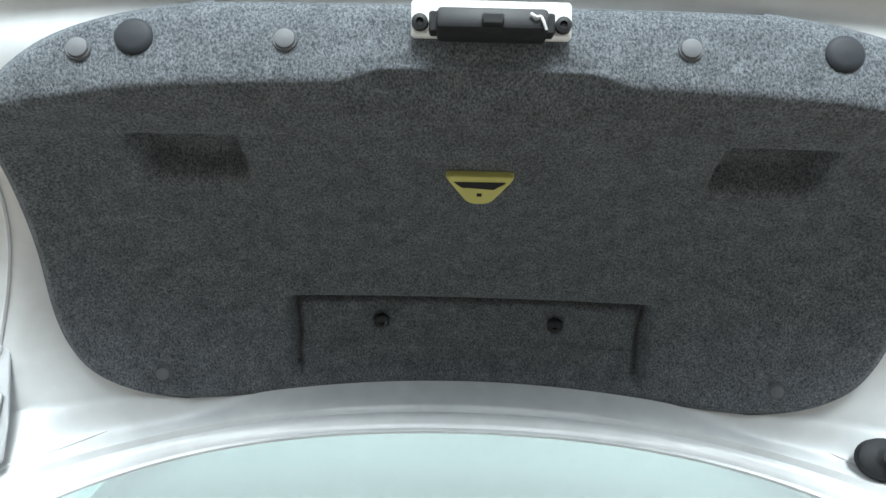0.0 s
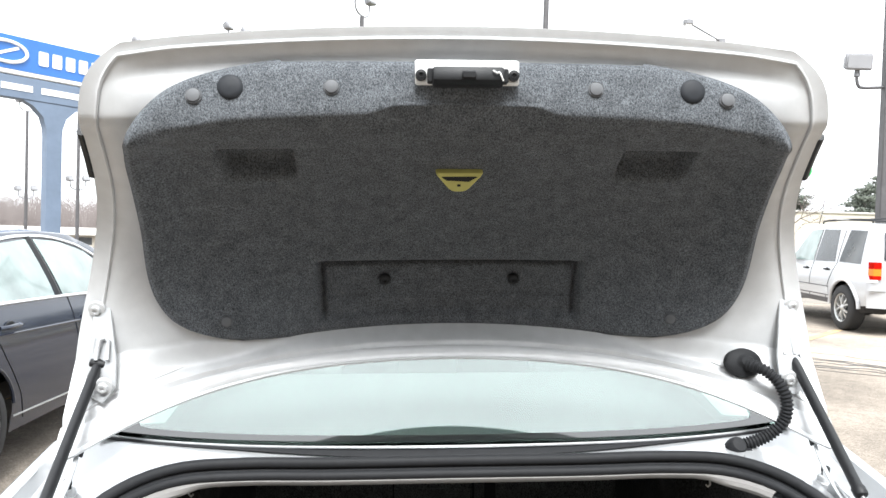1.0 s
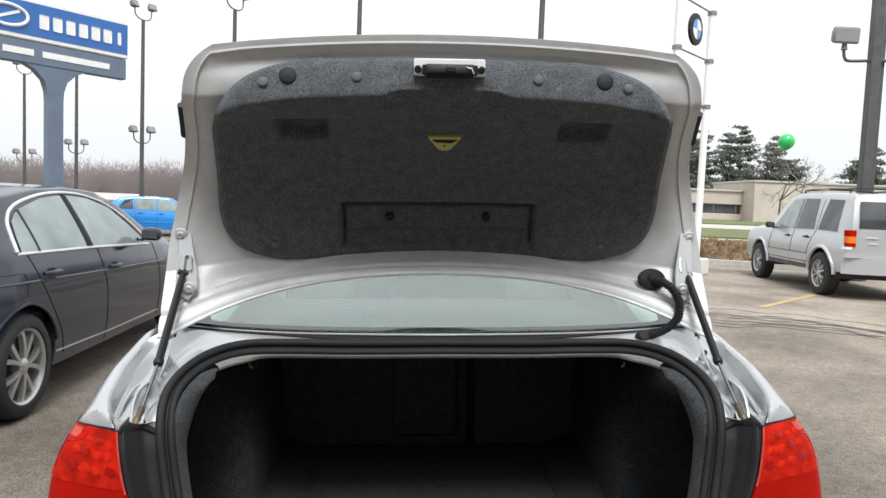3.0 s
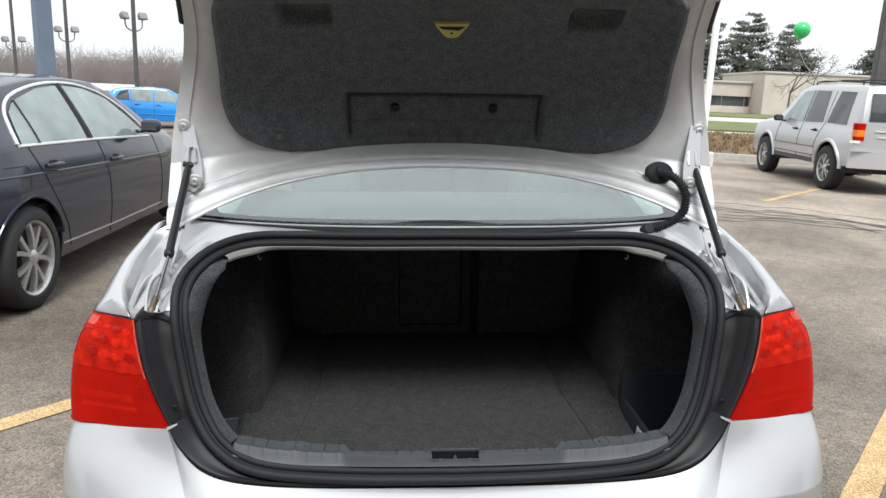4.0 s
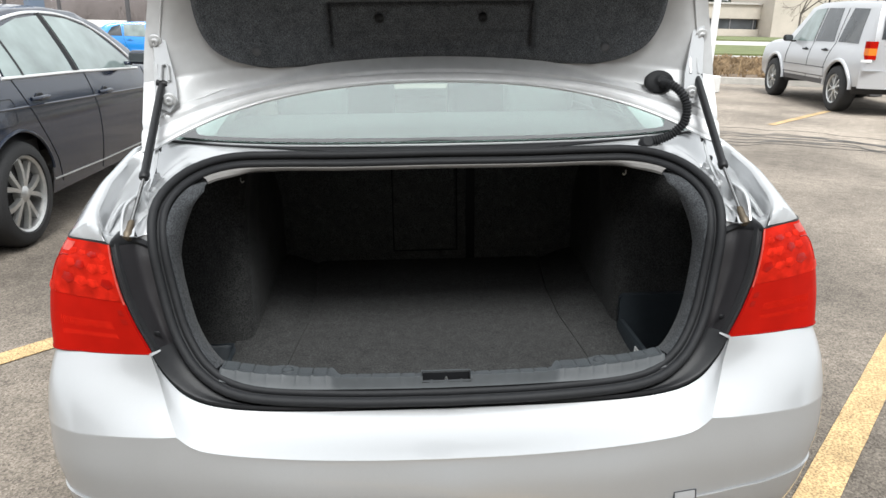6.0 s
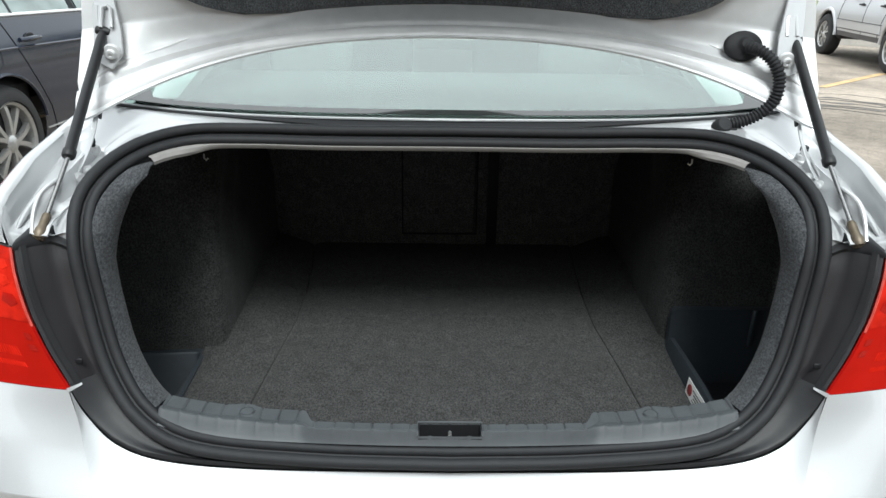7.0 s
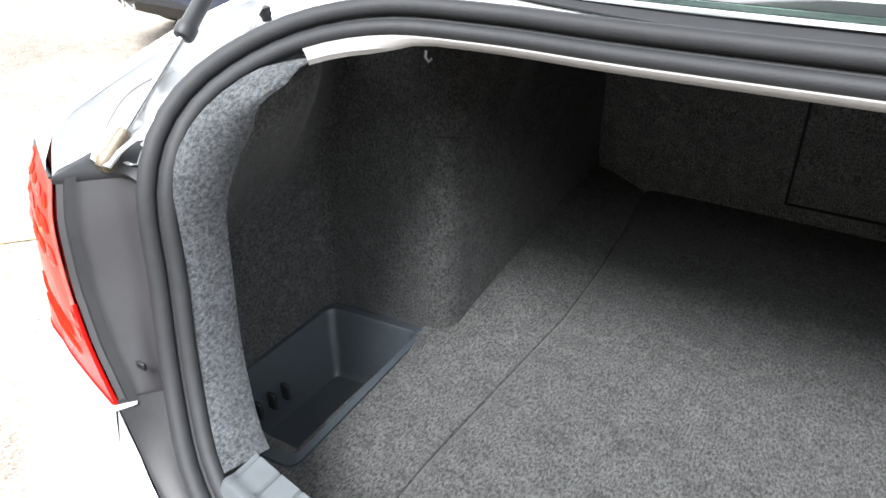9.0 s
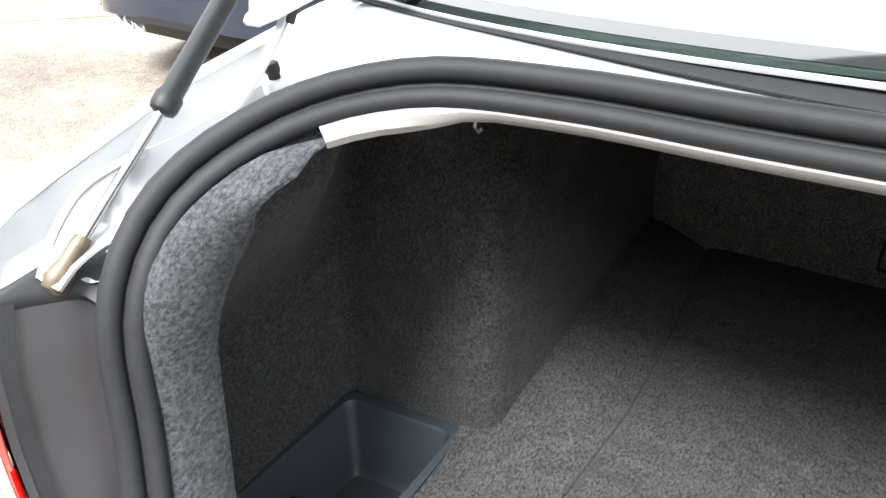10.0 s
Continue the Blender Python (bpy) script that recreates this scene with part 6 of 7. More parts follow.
def silver_suv():
    root = thing("silver_suv", "silver sport utility vehicle with roof rack and grey lower trim", "car", Matrix.Translation((8.36, 10.13, 0)) @ Matrix.Rotation(radians(-7.0), 4, "Z") @ Matrix.Scale(1.105, 4))
    sh = Shape(half=[(0, .80), (.06, .86), (.4, .885), (2.0, .89), (3.7, .88), (4.2, .84), (4.42, .70)],
               belt=[(0, 1.02), (1.0, 1.04), (2.4, 1.02), (3.1, 1.02), (3.9, 1.00), (4.3, .93), (4.42, .80)],
               roof=[(0, 1.10), (.04, 1.30), (.14, 1.62), (.25, 1.66), (1.4, 1.70), (2.2, 1.69), (2.55, 1.62), (3.2, 1.14), (3.4, 1.08), (4.2, 1.0), (4.42, .86)],
               sill=[(0, .45), (.5, .40), (3.9, .38), (4.42, .45)],
               roof_half=[(0, .76), (.2, .64), (1.2, .66), (2.3, .65), (2.7, .66), (3.2, .72), (3.8, .74), (4.42, .60)],
               wheels=(.72, 3.36), wheel_r=.355, arch_r=.43)
    sh.shell("body", SUV_SILVER, root, "silver painted body")
    sh.block(root)
    for s in (1, -1):
        for y in (.72, 3.36):
            wheel(root, (s * .80, y, .355), .355, .225, s, 5, .225)
            bm = bmesh.new()
            pts = [(y + .445 * math.cos(a), .355 + .445 * math.sin(a)) for a in np.linspace(.05, 3.09, 24)]
            tube(bm, [(s * (sh.x(min(max(p[0], .02), 4.4), max(p[1], .5)) + .006), p[0], p[1]) for p in pts], .030, 8)
            part("wheel_arch_flare", bm, SUV_SILVER, root, "flared wheel arch")
        b = lambda y: sh.f(sh.belt, y) + .03
        sh.window("cargo_window", [(.36, b(.4)), (1.02, b(1.0))], [(.46, 1.57), (.94, 1.585)], s, SUV_GLASS, root, "smoked cargo window", n=10)
        sh.window("rear_door_window", [(1.16, b(1.1)), (1.86, b(1.9))], [(1.28, 1.59), (1.84, 1.60)], s, SUV_GLASS, root, "dark rear door window", n=10)
        sh.window("front_door_window", [(1.94, b(1.95)), (2.86, b(2.9))], [(1.92, 1.60), (2.34, 1.58), (2.82, 1.12)], s, CAR_GLASS, root, "front door window")
        for pts in ([(1.09, 1.58), (1.08, 1.05), (1.20, .80), (1.34, .42)], [(1.90, 1.60), (1.91, .42)], [(2.88, 1.06), (2.90, .42)]):
            sh.line("door_gap", pts, .005, s, BLACK_PLASTIC, root, off=.0005)
        bm = bmesh.new()
        sheet([[(s * (sh.x(y, z) + .012), y, z) for z in (.52, .54, .62, .64)] for y in np.linspace(1.22, 2.88, 12)], bm, thick=.01)
        part("side_cladding", bm, SUV_SILVER, root, "grey side cladding")
        sh.line("cladding_edge", [(1.20, .655), (2.92, .655)], .006, s, POLE_DARK, root, off=.006)
        sh.line("cladding_edge", [(1.22, .510), (2.92, .510)], .006, s, POLE_DARK, root, off=.006)
        bm = bmesh.new()
        sheet([[(s * (sh.x(y, z) + .004), y, z) for z in (.385, .40, .45, .465)] for y in np.linspace(1.18, 2.92, 12)], bm, thick=.02)
        part("rocker_panel", bm, POLE_DARK, root, "dark grey rocker panel")
        handle(sh, root, 1.34, .93, s, BLACK_PLASTIC)
        handle(sh, root, 2.10, .92, s, BLACK_PLASTIC)
        mirror(sh, root, 2.74, 1.04, s, BLACK_PLASTIC)
        bm = bmesh.new()
        tube(bm, spline([(s * .56, .55, 1.69), (s * .57, .62, 1.745), (s * .57, 1.4, 1.765), (s * .57, 2.1, 1.75), (s * .56, 2.2, 1.70)], 20), .014, 8)
        part("roof_rail", bm, BLACK_PLASTIC, root, "black roof rail")
        # three-part rear lamp round the corner
        for z0, z1, m_, lb in ((.84, .90, RED_LENS, "red lower lamp"), (.90, 1.00, ORANGE_LENS, "orange indicator"), (1.00, 1.10, RED_LENS, "red upper lamp")):
            bm = bmesh.new()
            rows = []
            for z in np.linspace(z0, z1, 5):
                w = sh.x(.06, .95)
                rows.append([(s * (sh.x(.10, .95) + .012), .09, z), (s * (sh.x(.06, .95) + .012), .05, z), (s * (w - .01), -.012, z), (s * (w - .12), -.018, z)])
            sheet(rows, bm, thick=.01)
            part("rear_lamp", bm, m_, root, lb)
        bm = bmesh.new()
        sheet([[(s * (sh.x(.1, z) + .010), .08, z), (s * (sh.x(.06, z) - .01), -.012, z), (s * (sh.x(.06, z) - .10), -.018, z)] for z in (.80, .838)], bm, thick=.01)
        part("reverse_lamp", bm, WHITE_PAINT, root, "clear reversing lamp")
    for y in (.75, 1.95):
        bm = bmesh.new()
        tube(bm, [(-.57, y, 1.752), (-.3, y, 1.775), (.3, y, 1.775), (.57, y, 1.752)], .014, 8)
        part("rack_bar", bm, BLACK_PLASTIC, root, "black roof rack crossbar")
    bm = bmesh.new()
    sheet([[(u * (.66 - .04 * v), .005 - .012 + .10 * v * v + .0, 1.13 + .42 * v) for u in np.linspace(-1, 1, 12)] for v in np.linspace(0, 1, 8)], bm, thick=.01)
    part("tailgate_window", bm, SUV_GLASS, root, "dark tailgate window")
    bm = bmesh.new()
    sheet([[(x, -.09 + .12 * (abs(x) / .9) ** 4, z) for x in np.linspace(-.88, .88, 25)] for z in (.42, .45, .60, .66, .68)], bm)
    sheet([[(x, y, .68) for x in np.linspace(-.86, .86, 8)] for y in (-.07, .05)], bm)
    part("rear_bumper", bm, SUV_SILVER, root, "silver rear bumper")
    bm = bmesh.new()
    box(bm, (0, -.012, .93), (.40, .02, .22), bevel=.01)
    part("plate_recess", bm, SUV_SILVER, root)
    bm = bmesh.new()
    box(bm, (0, -.026, .92), (.30, .008, .15), bevel=.003)
    pl = part("number_plate", bm, WHITE_PAINT, root, "white number plate")
    bm = bmesh.new()
    box(bm, (0, -.032, .92), (.22, .006, .05))
    part("plate_bar", bm, STICKER_INK, pl)
    bm = bmesh.new()
    box(bm, (0, -.02, 1.065), (.50, .03, .045), bevel=.01)
    part("tailgate_handle", bm, BLACK_PLASTIC, root, "black tailgate handle strip")
    bm = bmesh.new()
    box(bm, (-.46, -.012, .99), (.18, .008, .025))
    box(bm, (-.44, -.012, .90), (.14, .008, .022))
    part("badge_bars", bm, CHROME, root)
    bm = bmesh.new()
    tube(bm, [(-.52, 2.5, 1.62), (-.53, 2.28, 2.02)], .006, 6)
    part("aerial", bm, BLACK_PLASTIC, root, "thin black aerial")


silver_suv()


def blue_hatchback():
    root = thing("blue_hatchback", "bright blue five-door hatchback across the lot", "car", Matrix.Translation((-12.7, 29.2, -.62)) @ Matrix.Rotation(radians(-73), 4, "Z") @ Matrix.Scale(1.08, 4))
    sh = Shape(half=[(0, .72), (.1, .80), (.5, .86), (3.6, .87), (4.2, .80), (4.41, .60)],
               belt=[(0, .98), (1.0, 1.02), (2.4, .98), (3.2, .95), (4.0, .86), (4.41, .66)],
               roof=[(0, 1.05), (.1, 1.16), (.55, 1.44), (1.0, 1.51), (1.8, 1.535), (2.4, 1.48), (3.2, 1.07), (3.5, 1.0), (4.2, .90), (4.41, .70)],
               sill=[(0, .42), (.5, .28), (3.8, .26), (4.41, .36)],
               roof_half=[(0, .66), (.6, .60), (1.8, .60), (2.5, .62), (3.2, .70), (4.41, .5)],
               wheels=(.85, 3.48), wheel_r=.33, arch_r=.39)
    sh.shell("body", BLUE_PAINT, root, "bright blue painted body")
    sh.block(root)
    for s in (1, -1):
        for y in (.85, 3.48):
            wheel(root, (s * .77, y, .33), .33, .22, s, 5, .21)
        b = lambda y: sh.f(sh.belt, y) + .02
        sh.window("quarter_window", [(.50, b(.5) + .03), (1.05, b(1.0))], [(.72, 1.35), (1.02, 1.43)], s, SUV_GLASS, root, "dark quarter window", n=8)
        sh.window("rear_door_window", [(1.12, b(1.1)), (1.86, b(1.9))], [(1.12, 1.44), (1.84, 1.47)], s, CAR_GLASS, root, "dark rear door window", n=8)
        sh.window("front_door_window", [(1.93, b(1.95)), (2.9, b(2.9))], [(1.92, 1.47), (2.4, 1.42), (2.88, 1.08)], s, CAR_GLASS, root, "dark front door window", n=10)
        for pts in ([(1.08, 1.40), (1.10, .9), (1.25, .5), (1.3, .3)], [(1.90, 1.46), (1.90, .28)], [(2.92, 1.0), (2.93, .3)]):
            sh.line("door_gap", pts, .005, s, BLACK_PLASTIC, root, off=.0005)
        sh.line("rub_strip", [(1.3, .55), (2.9, .53)], .018, s, BLUE_PAINT, root, off=.006)
        handle(sh, root, 1.30, .90, s, BLUE_PAINT)
        handle(sh, root, 2.05, .88, s, BLUE_PAINT)
        mirror(sh, root, 2.78, 1.0, s, BLUE_PAINT)
        bm = bmesh.new()
        sheet([[(s * (sh.x(y, z) + .008), y, z) for z in np.linspace(.86, 1.12, 6)] for y in np.linspace(.02, .22, 6)], bm, thick=.006)
        part("tail_lamp", bm, RED_LENS, root, "red tail lamp")
    sh.top_pane("tailgate_window", .14, .52, .06, HATCH_GLASS, root, "dark tailgate window")
    sh.top_pane("windscreen", 2.5, 3.12, .05, HATCH_GLASS, root, "windscreen")


blue_hatchback()


# ---------------------------------------------------------------- lot lights, signs and poles
def flood_head(bm_list, root, c, yaw, tilt, w=.55):
    m = Matrix.Translation(c) @ Matrix.Rotation(radians(yaw), 4, "Z") @ Matrix.Rotation(radians(tilt), 4, "X")
    bm = bmesh.new()
    box(bm, (0, 0, 0), (w, .30, .36), bevel=.05, seg=2)
    for v in bm.verts:
        if v.co.y > 0:
            v.co.x *= .7
            v.co.z *= .7
    bmesh.ops.transform(bm, matrix=m, verts=bm.verts)
    h = part("flood_head", bm, SIGN_METAL, root, "grey flood lamp head")
    bm = bmesh.new()
    box(bm, (0, -.152, 0), (w * .86, .012, .28), bevel=.004)
    bmesh.ops.transform(bm, matrix=m, verts=bm.verts)
    part("lamp_glass", bm, LAMP_GLASS, h, "pale lamp glass")


SIGN_METAL = mat("grey_lamp_metal", (0.22, 0.22, 0.23), 0.5, 0.3, 5, 0.1)
LAMP_GLASS = mat("frosted_lamp_glass", (0.26, 0.26, 0.27), 0.3, 0, 3, 0.05)


def lot_light(x, y, h, mid):
    root = thing("lot_light", "dark steel car-park light pole with twin flood lamps", "lamp post", pose(x, y, fall(x, y), 0, 0, 64), "car-park light poles")
    h, mid = h - fall(x, y), mid and mid - fall(x, y)
    bm = bmesh.new()
    rod(bm, (0, 0, 0), (0, 0, h), .115, .085, 14)
    part("pole", bm, POLE_DARK, root, "dark steel pole")
    bm = bmesh.new()
    rod(bm, (0, 0, 0), (0, 0, .55), .30, .28, 18)
    part("pole_base", bm, CONCRETE, root, "round concrete base")
    levels = ([(h + .35, 1.0)] if h < 11 else [(h + .35, 1.0)]) + ([(mid, 1.0)] if mid else [])
    for z, k in levels:
        bm = bmesh.new()
        tube(bm, spline([(-.55, 0, z + .25), (-.52, 0, z - .10), (-.30, 0, z - .28), (0, 0, z - .32), (.30, 0, z - .28), (.52, 0, z - .10), (.55, 0, z + .25)], 20), .035, 8)
        part("yoke", bm, SIGN_METAL, root, "curved lamp yoke")
        flood_head(None, root, (-.62, 0, z + .33), 12, -20, .48)
        flood_head(None, root, (.55, 0, z + .40), -8, -20, .48)


# ---- tall blue dealer sign
def dealer_sign():
    root = thing("pylon_sign", "tall blue and grey dealership sign on one wide post", "sign", Matrix.Translation((-12.2, 23.3, 0)) @ Matrix.Rotation(radians(52), 4, "Z"))
    bm = bmesh.new()
    prof = [(.25, -1.0), (.25, 4.2), (.27, 4.5), (.38, 4.85), (.68, 5.15), (1.0, 5.3)]
    rows = []
    for w, z in prof:
        rows.append([(.2 - w, -.16, z), (.2 + w, -.16, z), (.2 + w, .16, z), (.2 - w, .16, z)])
    sheet(rows, bm, closed=True)
    part("post", bm, SIGN_GREY, root, "blue-grey flared post", angle=30)
    bm = bmesh.new()
    box(bm, (.15, 0, 5.66), (5.1, .36, .72), bevel=.03)
    lower = part("name_panel", bm, SIGN_GREY, root, "blue-grey lower sign panel")
    bm = bmesh.new()
    box(bm, (.15, 0, 6.72), (5.2, .40, 1.36), bevel=.04)
    cabinet = part("sign_cabinet", bm, WHITE_PAINT, root, "white sign cabinet")
    bm = bmesh.new()
    box(bm, (.15, -.205, 6.72), (5.14, .02, 1.06), bevel=.005)
    face = part("sign_face", bm, SIGN_BLUE, cabinet, "blue sign face")
    # emblem: a slanted ring, and plain white shapes
    bm = bmesh.new()
    ring = [(-1.35 + .62 * math.cos(a), -.225, 6.72 + .33 * math.sin(a)) for a in np.linspace(0, 6.283185, 37)[:-1]]
    tube(bm, ring, .055, 8, closed=True)
    box(bm, (-1.35, -.222, 6.72), (.80, .02, .09), m=Matrix.Rotation(radians(-24), 4, "Y"))
    part("emblem", bm, WHITE_PAINT, face, "white oval emblem")
    for k in range(7):
        bm = bmesh.new()
        box(bm, (-.22 + .435 * k, -.222, 6.70), (.30 if k < 6 else .12, .02, .46), bevel=.03)
        part("white_block", bm, WHITE_PAINT, face, "plain white sign shape")
    for a, w in ((-1.15, .95), (.75, 2.3)):
        bm = bmesh.new()
        box(bm, (a + .15, -.185, 5.66), (w, .02, .20))
        part("name_bar", bm, WHITE_PAINT, lower, "white lettering bar")


dealer_sign()


def white_marque_mast():
    root = thing("white_mast_sign", "slim white twin-pole mast with a round emblem", "sign", pose(6.52, 14.2, 0, 0, 0, 45))
    bm = bmesh.new()
    rod(bm, (0, 0, .35), (0, 0, 5.85), .075, .075, 16)
    part("mast_pole", bm, WHITE_PAINT, root, "white tubular pole")
    bm = bmesh.new()
    rod(bm, (-1.7, 0, 3.4), (-1.7, 0, 5.85), .075, .075, 16)
    part("mast_pole", bm, WHITE_PAINT, root, "white tubular pole")
    bm = bmesh.new()
    rod(bm, (-1.7, 0, .35), (-1.7, 0, 3.4), .075, .075, 16)
    part("mast_pole", bm, WHITE_PAINT, root, "white tubular pole")
    for z in (5.80, 4.75, 3.75):
        bm = bmesh.new()
        rod(bm, (-1.78, 0, z), (.09, 0, z), .02, .02, 8)
        rod(bm, (-1.7, 0, z - .04), (-1.7, 0, z + .04), .10, .10, 14)
        rod(bm, (0, 0, z - .04), (0, 0, z + .04), .10, .10, 14)
        part("crossbar", bm, SIGN_METAL, root, "thin grey crossbar")
    bm = bmesh.new()
    lathe(bm, [(0, .04), (.26, .04), (.33, .03), (.34, 0), (.33, -.03), (0, -.03)], (-.85, 0, 5.28), (0, -1, 0), 28)
    disc = part("round_emblem", bm, BLACK_PLASTIC, root, "black round emblem plate")
    for k in range(4):
        bm = bmesh.new()
        a0 = k * 1.5708
        pts = [(-.85, -.045, 5.28)] + [(-.85 + .21 * math.cos(a), -.045, 5.28 + .21 * math.sin(a)) for a in np.linspace(a0, a0 + 1.5708, 10)]
        f = bm.faces.new([bm.verts.new(p) for p in pts])
        bm.normal_update()
        bmesh.ops.solidify(bm, geom=[f], thickness=.004)
        part("emblem_field", bm, WHITE_PAINT if k % 2 == 0 else EMBLEM_BLUE, disc, "white quarter" if k % 2 == 0 else "light blue quarter")
    bm = bmesh.new()
    box(bm, (-.85, 0, .18), (2.2, .42, .36), bevel=.02)
    part("mast_base", bm, WHITE_PAINT, root, "white base block")


EMBLEM_BLUE = mat("emblem_blue", (0.12, 0.33, 0.62), 0.4, 0, 5, 0.04)
white_marque_mast()


def flood_post():
    root = thing("flood_post", "thick dark steel post with a side flood lamp", "lamp post", pose(10.12, 13.9, 0, 0, 0, -8))
    bm = bmesh.new()
    box(bm, (0, 0, 4.6), (.22, .22, 9.2), bevel=.02)
    part("post", bm, POLE_DARK, root, "dark square steel post")
    bm = bmesh.new()
    box(bm, (.20, .12, 4.6), (.12, .12, 9.2), bevel=.01)
    part("conduit", bm, POLE_DARK, root, "dark conduit post")
    bm = bmesh.new()
    tube(bm, spline([(.5, 0, 4.90), (0, 0, 4.90), (-.5, 0, 4.88), (-.62, 0, 4.92), (-.66, 0, 5.06), (-.66, 0, 5.18)], 20), .035, 8)
    part("bracket", bm, POLE_DARK, root, "curved bracket arm")
    bm = bmesh.new()
    rod(bm, (-.66, 0, 5.12), (-.66, 0, 5.26), .07, .05, 12)
    part("swivel", bm, SIGN_METAL, root)
    flood_head(None, root, (-.70, -.02, 5.42), 6, 6, .60)


flood_post()
for x, y, h, mid in ((-25.75, 48.0, 8.6, 3.1), (-20.55, 44.0, 9.2, 3.65), (-13.75, 36.2, 9.9, 4.0), (-7.9, 31.0, 9.4, None), (-2.1, 26.5, 9.6, None), (4.15, 22.0, 10.2, None)):
    lot_light(x, y, h, mid)

# the balloon on its string, tied to the far car
bal = thing("green_balloon", "round green party balloon on a thin string", "balloon", pose(7.0, 11.6, 2.80))
bm = bmesh.new()
lathe(bm, [(0, .150), (.05, .143), (.10, .112), (.135, .065), (.147, .01), (.138, -.05), (.105, -.105), (.06, -.142), (.018, -.166), (.008, -.172), (.016, -.186), (0, -.186)], (0, 0, 0), (.15, -.25, 1), 28)
part("skin", bm, BALLOON, bal, "glossy green rubber")
bm = bmesh.new()
tube(bm, spline([(-.03, .04, -.18), (.06, .02, -.42), (.22, 0, -.66), (.55, 0, -.84), (1.03, -.03, -.86)], 24), .003, 5)
part("string", bm, WHITE_PAINT, bal)


# ---------------------------------------------------------------- verge, planting bed, kerb, buildings
def slab(name, x0, x1, y0, y1, z, material, label, cat, n=40, seed=0, rough=.0, slope=0.0):
    rows = []
    for v in np.linspace(0, 1, 10):
        rows.append([(x0 + (x1 - x0) * u, y0 + (y1 - y0) * v + slope * (u - .0) * (x1 - x0), z + rough * noise.noise(Vector((u * 30, v * 9, seed)))) for u in np.linspace(0, 1, n)])
    lip = [[(p[0], p[1], -.05) for p in rows[0]]]
    return tagged(part(name, sheet(lip + rows), material), label, cat, kind="structure")


slab("kerb", 4.8, 60, 17.75, 18.0, .15, CONCRETE, "pale concrete kerb along the planting bed", "kerb", slope=-.3)
slab("planting_bed", 4.8, 60, 18.0, 29.5, .13, mat("bed_soil", (0.13, 0.095, 0.065), 0.95, 0, 1.2, 0.3, fine=.3, fine_scale=20), "brown mulch planting bed", "ground", rough=.10, slope=-.3)
slab("kerb", 4.8, 140, 31.0, 32.0, .16, CONCRETE, "pale concrete footpath edge", "kerb", slope=-.15)
slab("lawn", -3, 180, 33.0, 50.0, .14, GRASS, "green winter lawn", "lawn", rough=.06)
slab("lawn", 25, 180, 68.0, 92.0, .16, GRASS, "green winter lawn", "lawn", rough=.06)
slab("drive", 4, 180, 50.3, 67.5, .05, CONCRETE, "pale concrete drive before the office building", "road")


def bed_plants():
    rng = np.random.default_rng(4)
    verts, faces = [], []
    for k in range(1500):
        x = rng.uniform(5.5, 24)
        y = 18.2 - .3 * (x - 4.8) + rng.uniform(0.1, 11.0)
        tall = rng.uniform(.12, .38)
        for _ in range(12):
            a, lean = rng.uniform(0, 6.283), rng.uniform(.1, .9) * tall
            bx, by = x + rng.normal(0, .07), y + rng.normal(0, .07)
            dx, dy = -.012 * math.sin(a), .012 * math.cos(a)
            tx, ty = bx + lean * math.cos(a), by + lean * math.sin(a)
            h = tall * rng.uniform(.5, 1)
            i = len(verts)
            verts += [(bx - dx, by - dy, .10), (bx + dx, by + dy, .10), ((bx + tx) / 2 + dx, (by + ty) / 2 + dy, .10 + h * .8), (tx, ty, .10 + h)]
            faces.append((i, i + 1, i + 2, i + 3))
    me = bpy.data.meshes.new("bed_plants")
    me.from_pydata(verts, [], faces)
    me.materials.append(DRY)
    tagged(new("bed_plants", me), "dry brown perennials and grasses in the planting bed", "plants", kind="stuff")


bed_plants()

stake = thing("marker_stake", "thin tan wooden marker stake standing in the planting bed", "stake", pose(8.75, 17.5, .11, 3, 2, 0))
bm = bmesh.new()
rod(bm, (0, 0, -.05), (0, 0, .52), .016, .014, 6)
part("shaft", bm, mat("raw_stake_wood", (0.34, 0.24, 0.13), 0.8, 0, 30, 0.2), stake)


def office_building():
    root = thing("office_building", "low tan office building with dark ribbon windows", "building", pose(43.3, 104, 0, 0, 0, -3))
    def wall_box(name, c, s, material=TAN_WALL, label="", parent=root):
        bm = bmesh.new()
        box(bm, c, s, bevel=.05)
        return part(name, bm, material, parent, label)
    wall_box("wall", (-15, 6, .5), (46, 12, 1.0), label="tan masonry wall")
    wall_box("wall", (-15, 6, 3.42), (46, 12, 2.0), label="tan masonry wall")
    win = wall_box("window_band", (-15, 6.2, 1.7), (45.4, 11.6, 1.5), FAR_GLASS, "dark ribbon window")
    for k in range(14):
        wall_box("mullion", (-37 + 3.4 * k, .35, 1.7), (.14, .2, 1.5), SIGN_METAL, "", win)
    wall_box("roof", (-15, 6, 4.5), (46.6, 12.6, .3), CONCRETE, "flat pale roof edge")
    w = wall_box("wall", (28, 4, 2.95), (40, 16, 5.9), label="taller tan masonry wing")
    wall_box("roof", (28, 4, 5.95), (40.4, 16.4, .3), CONCRETE, "flat pale roof edge")
    b = wall_box("window_band", (22, -4.05, 2.1), (14, .3, 1.7), FAR_GLASS, "dark ribbon window")
    for k in range(5):
        wall_box("mullion", (16 + 3 * k, -4.25, 2.1), (.14, .12, 1.7), SIGN_METAL, "", b)


office_building()


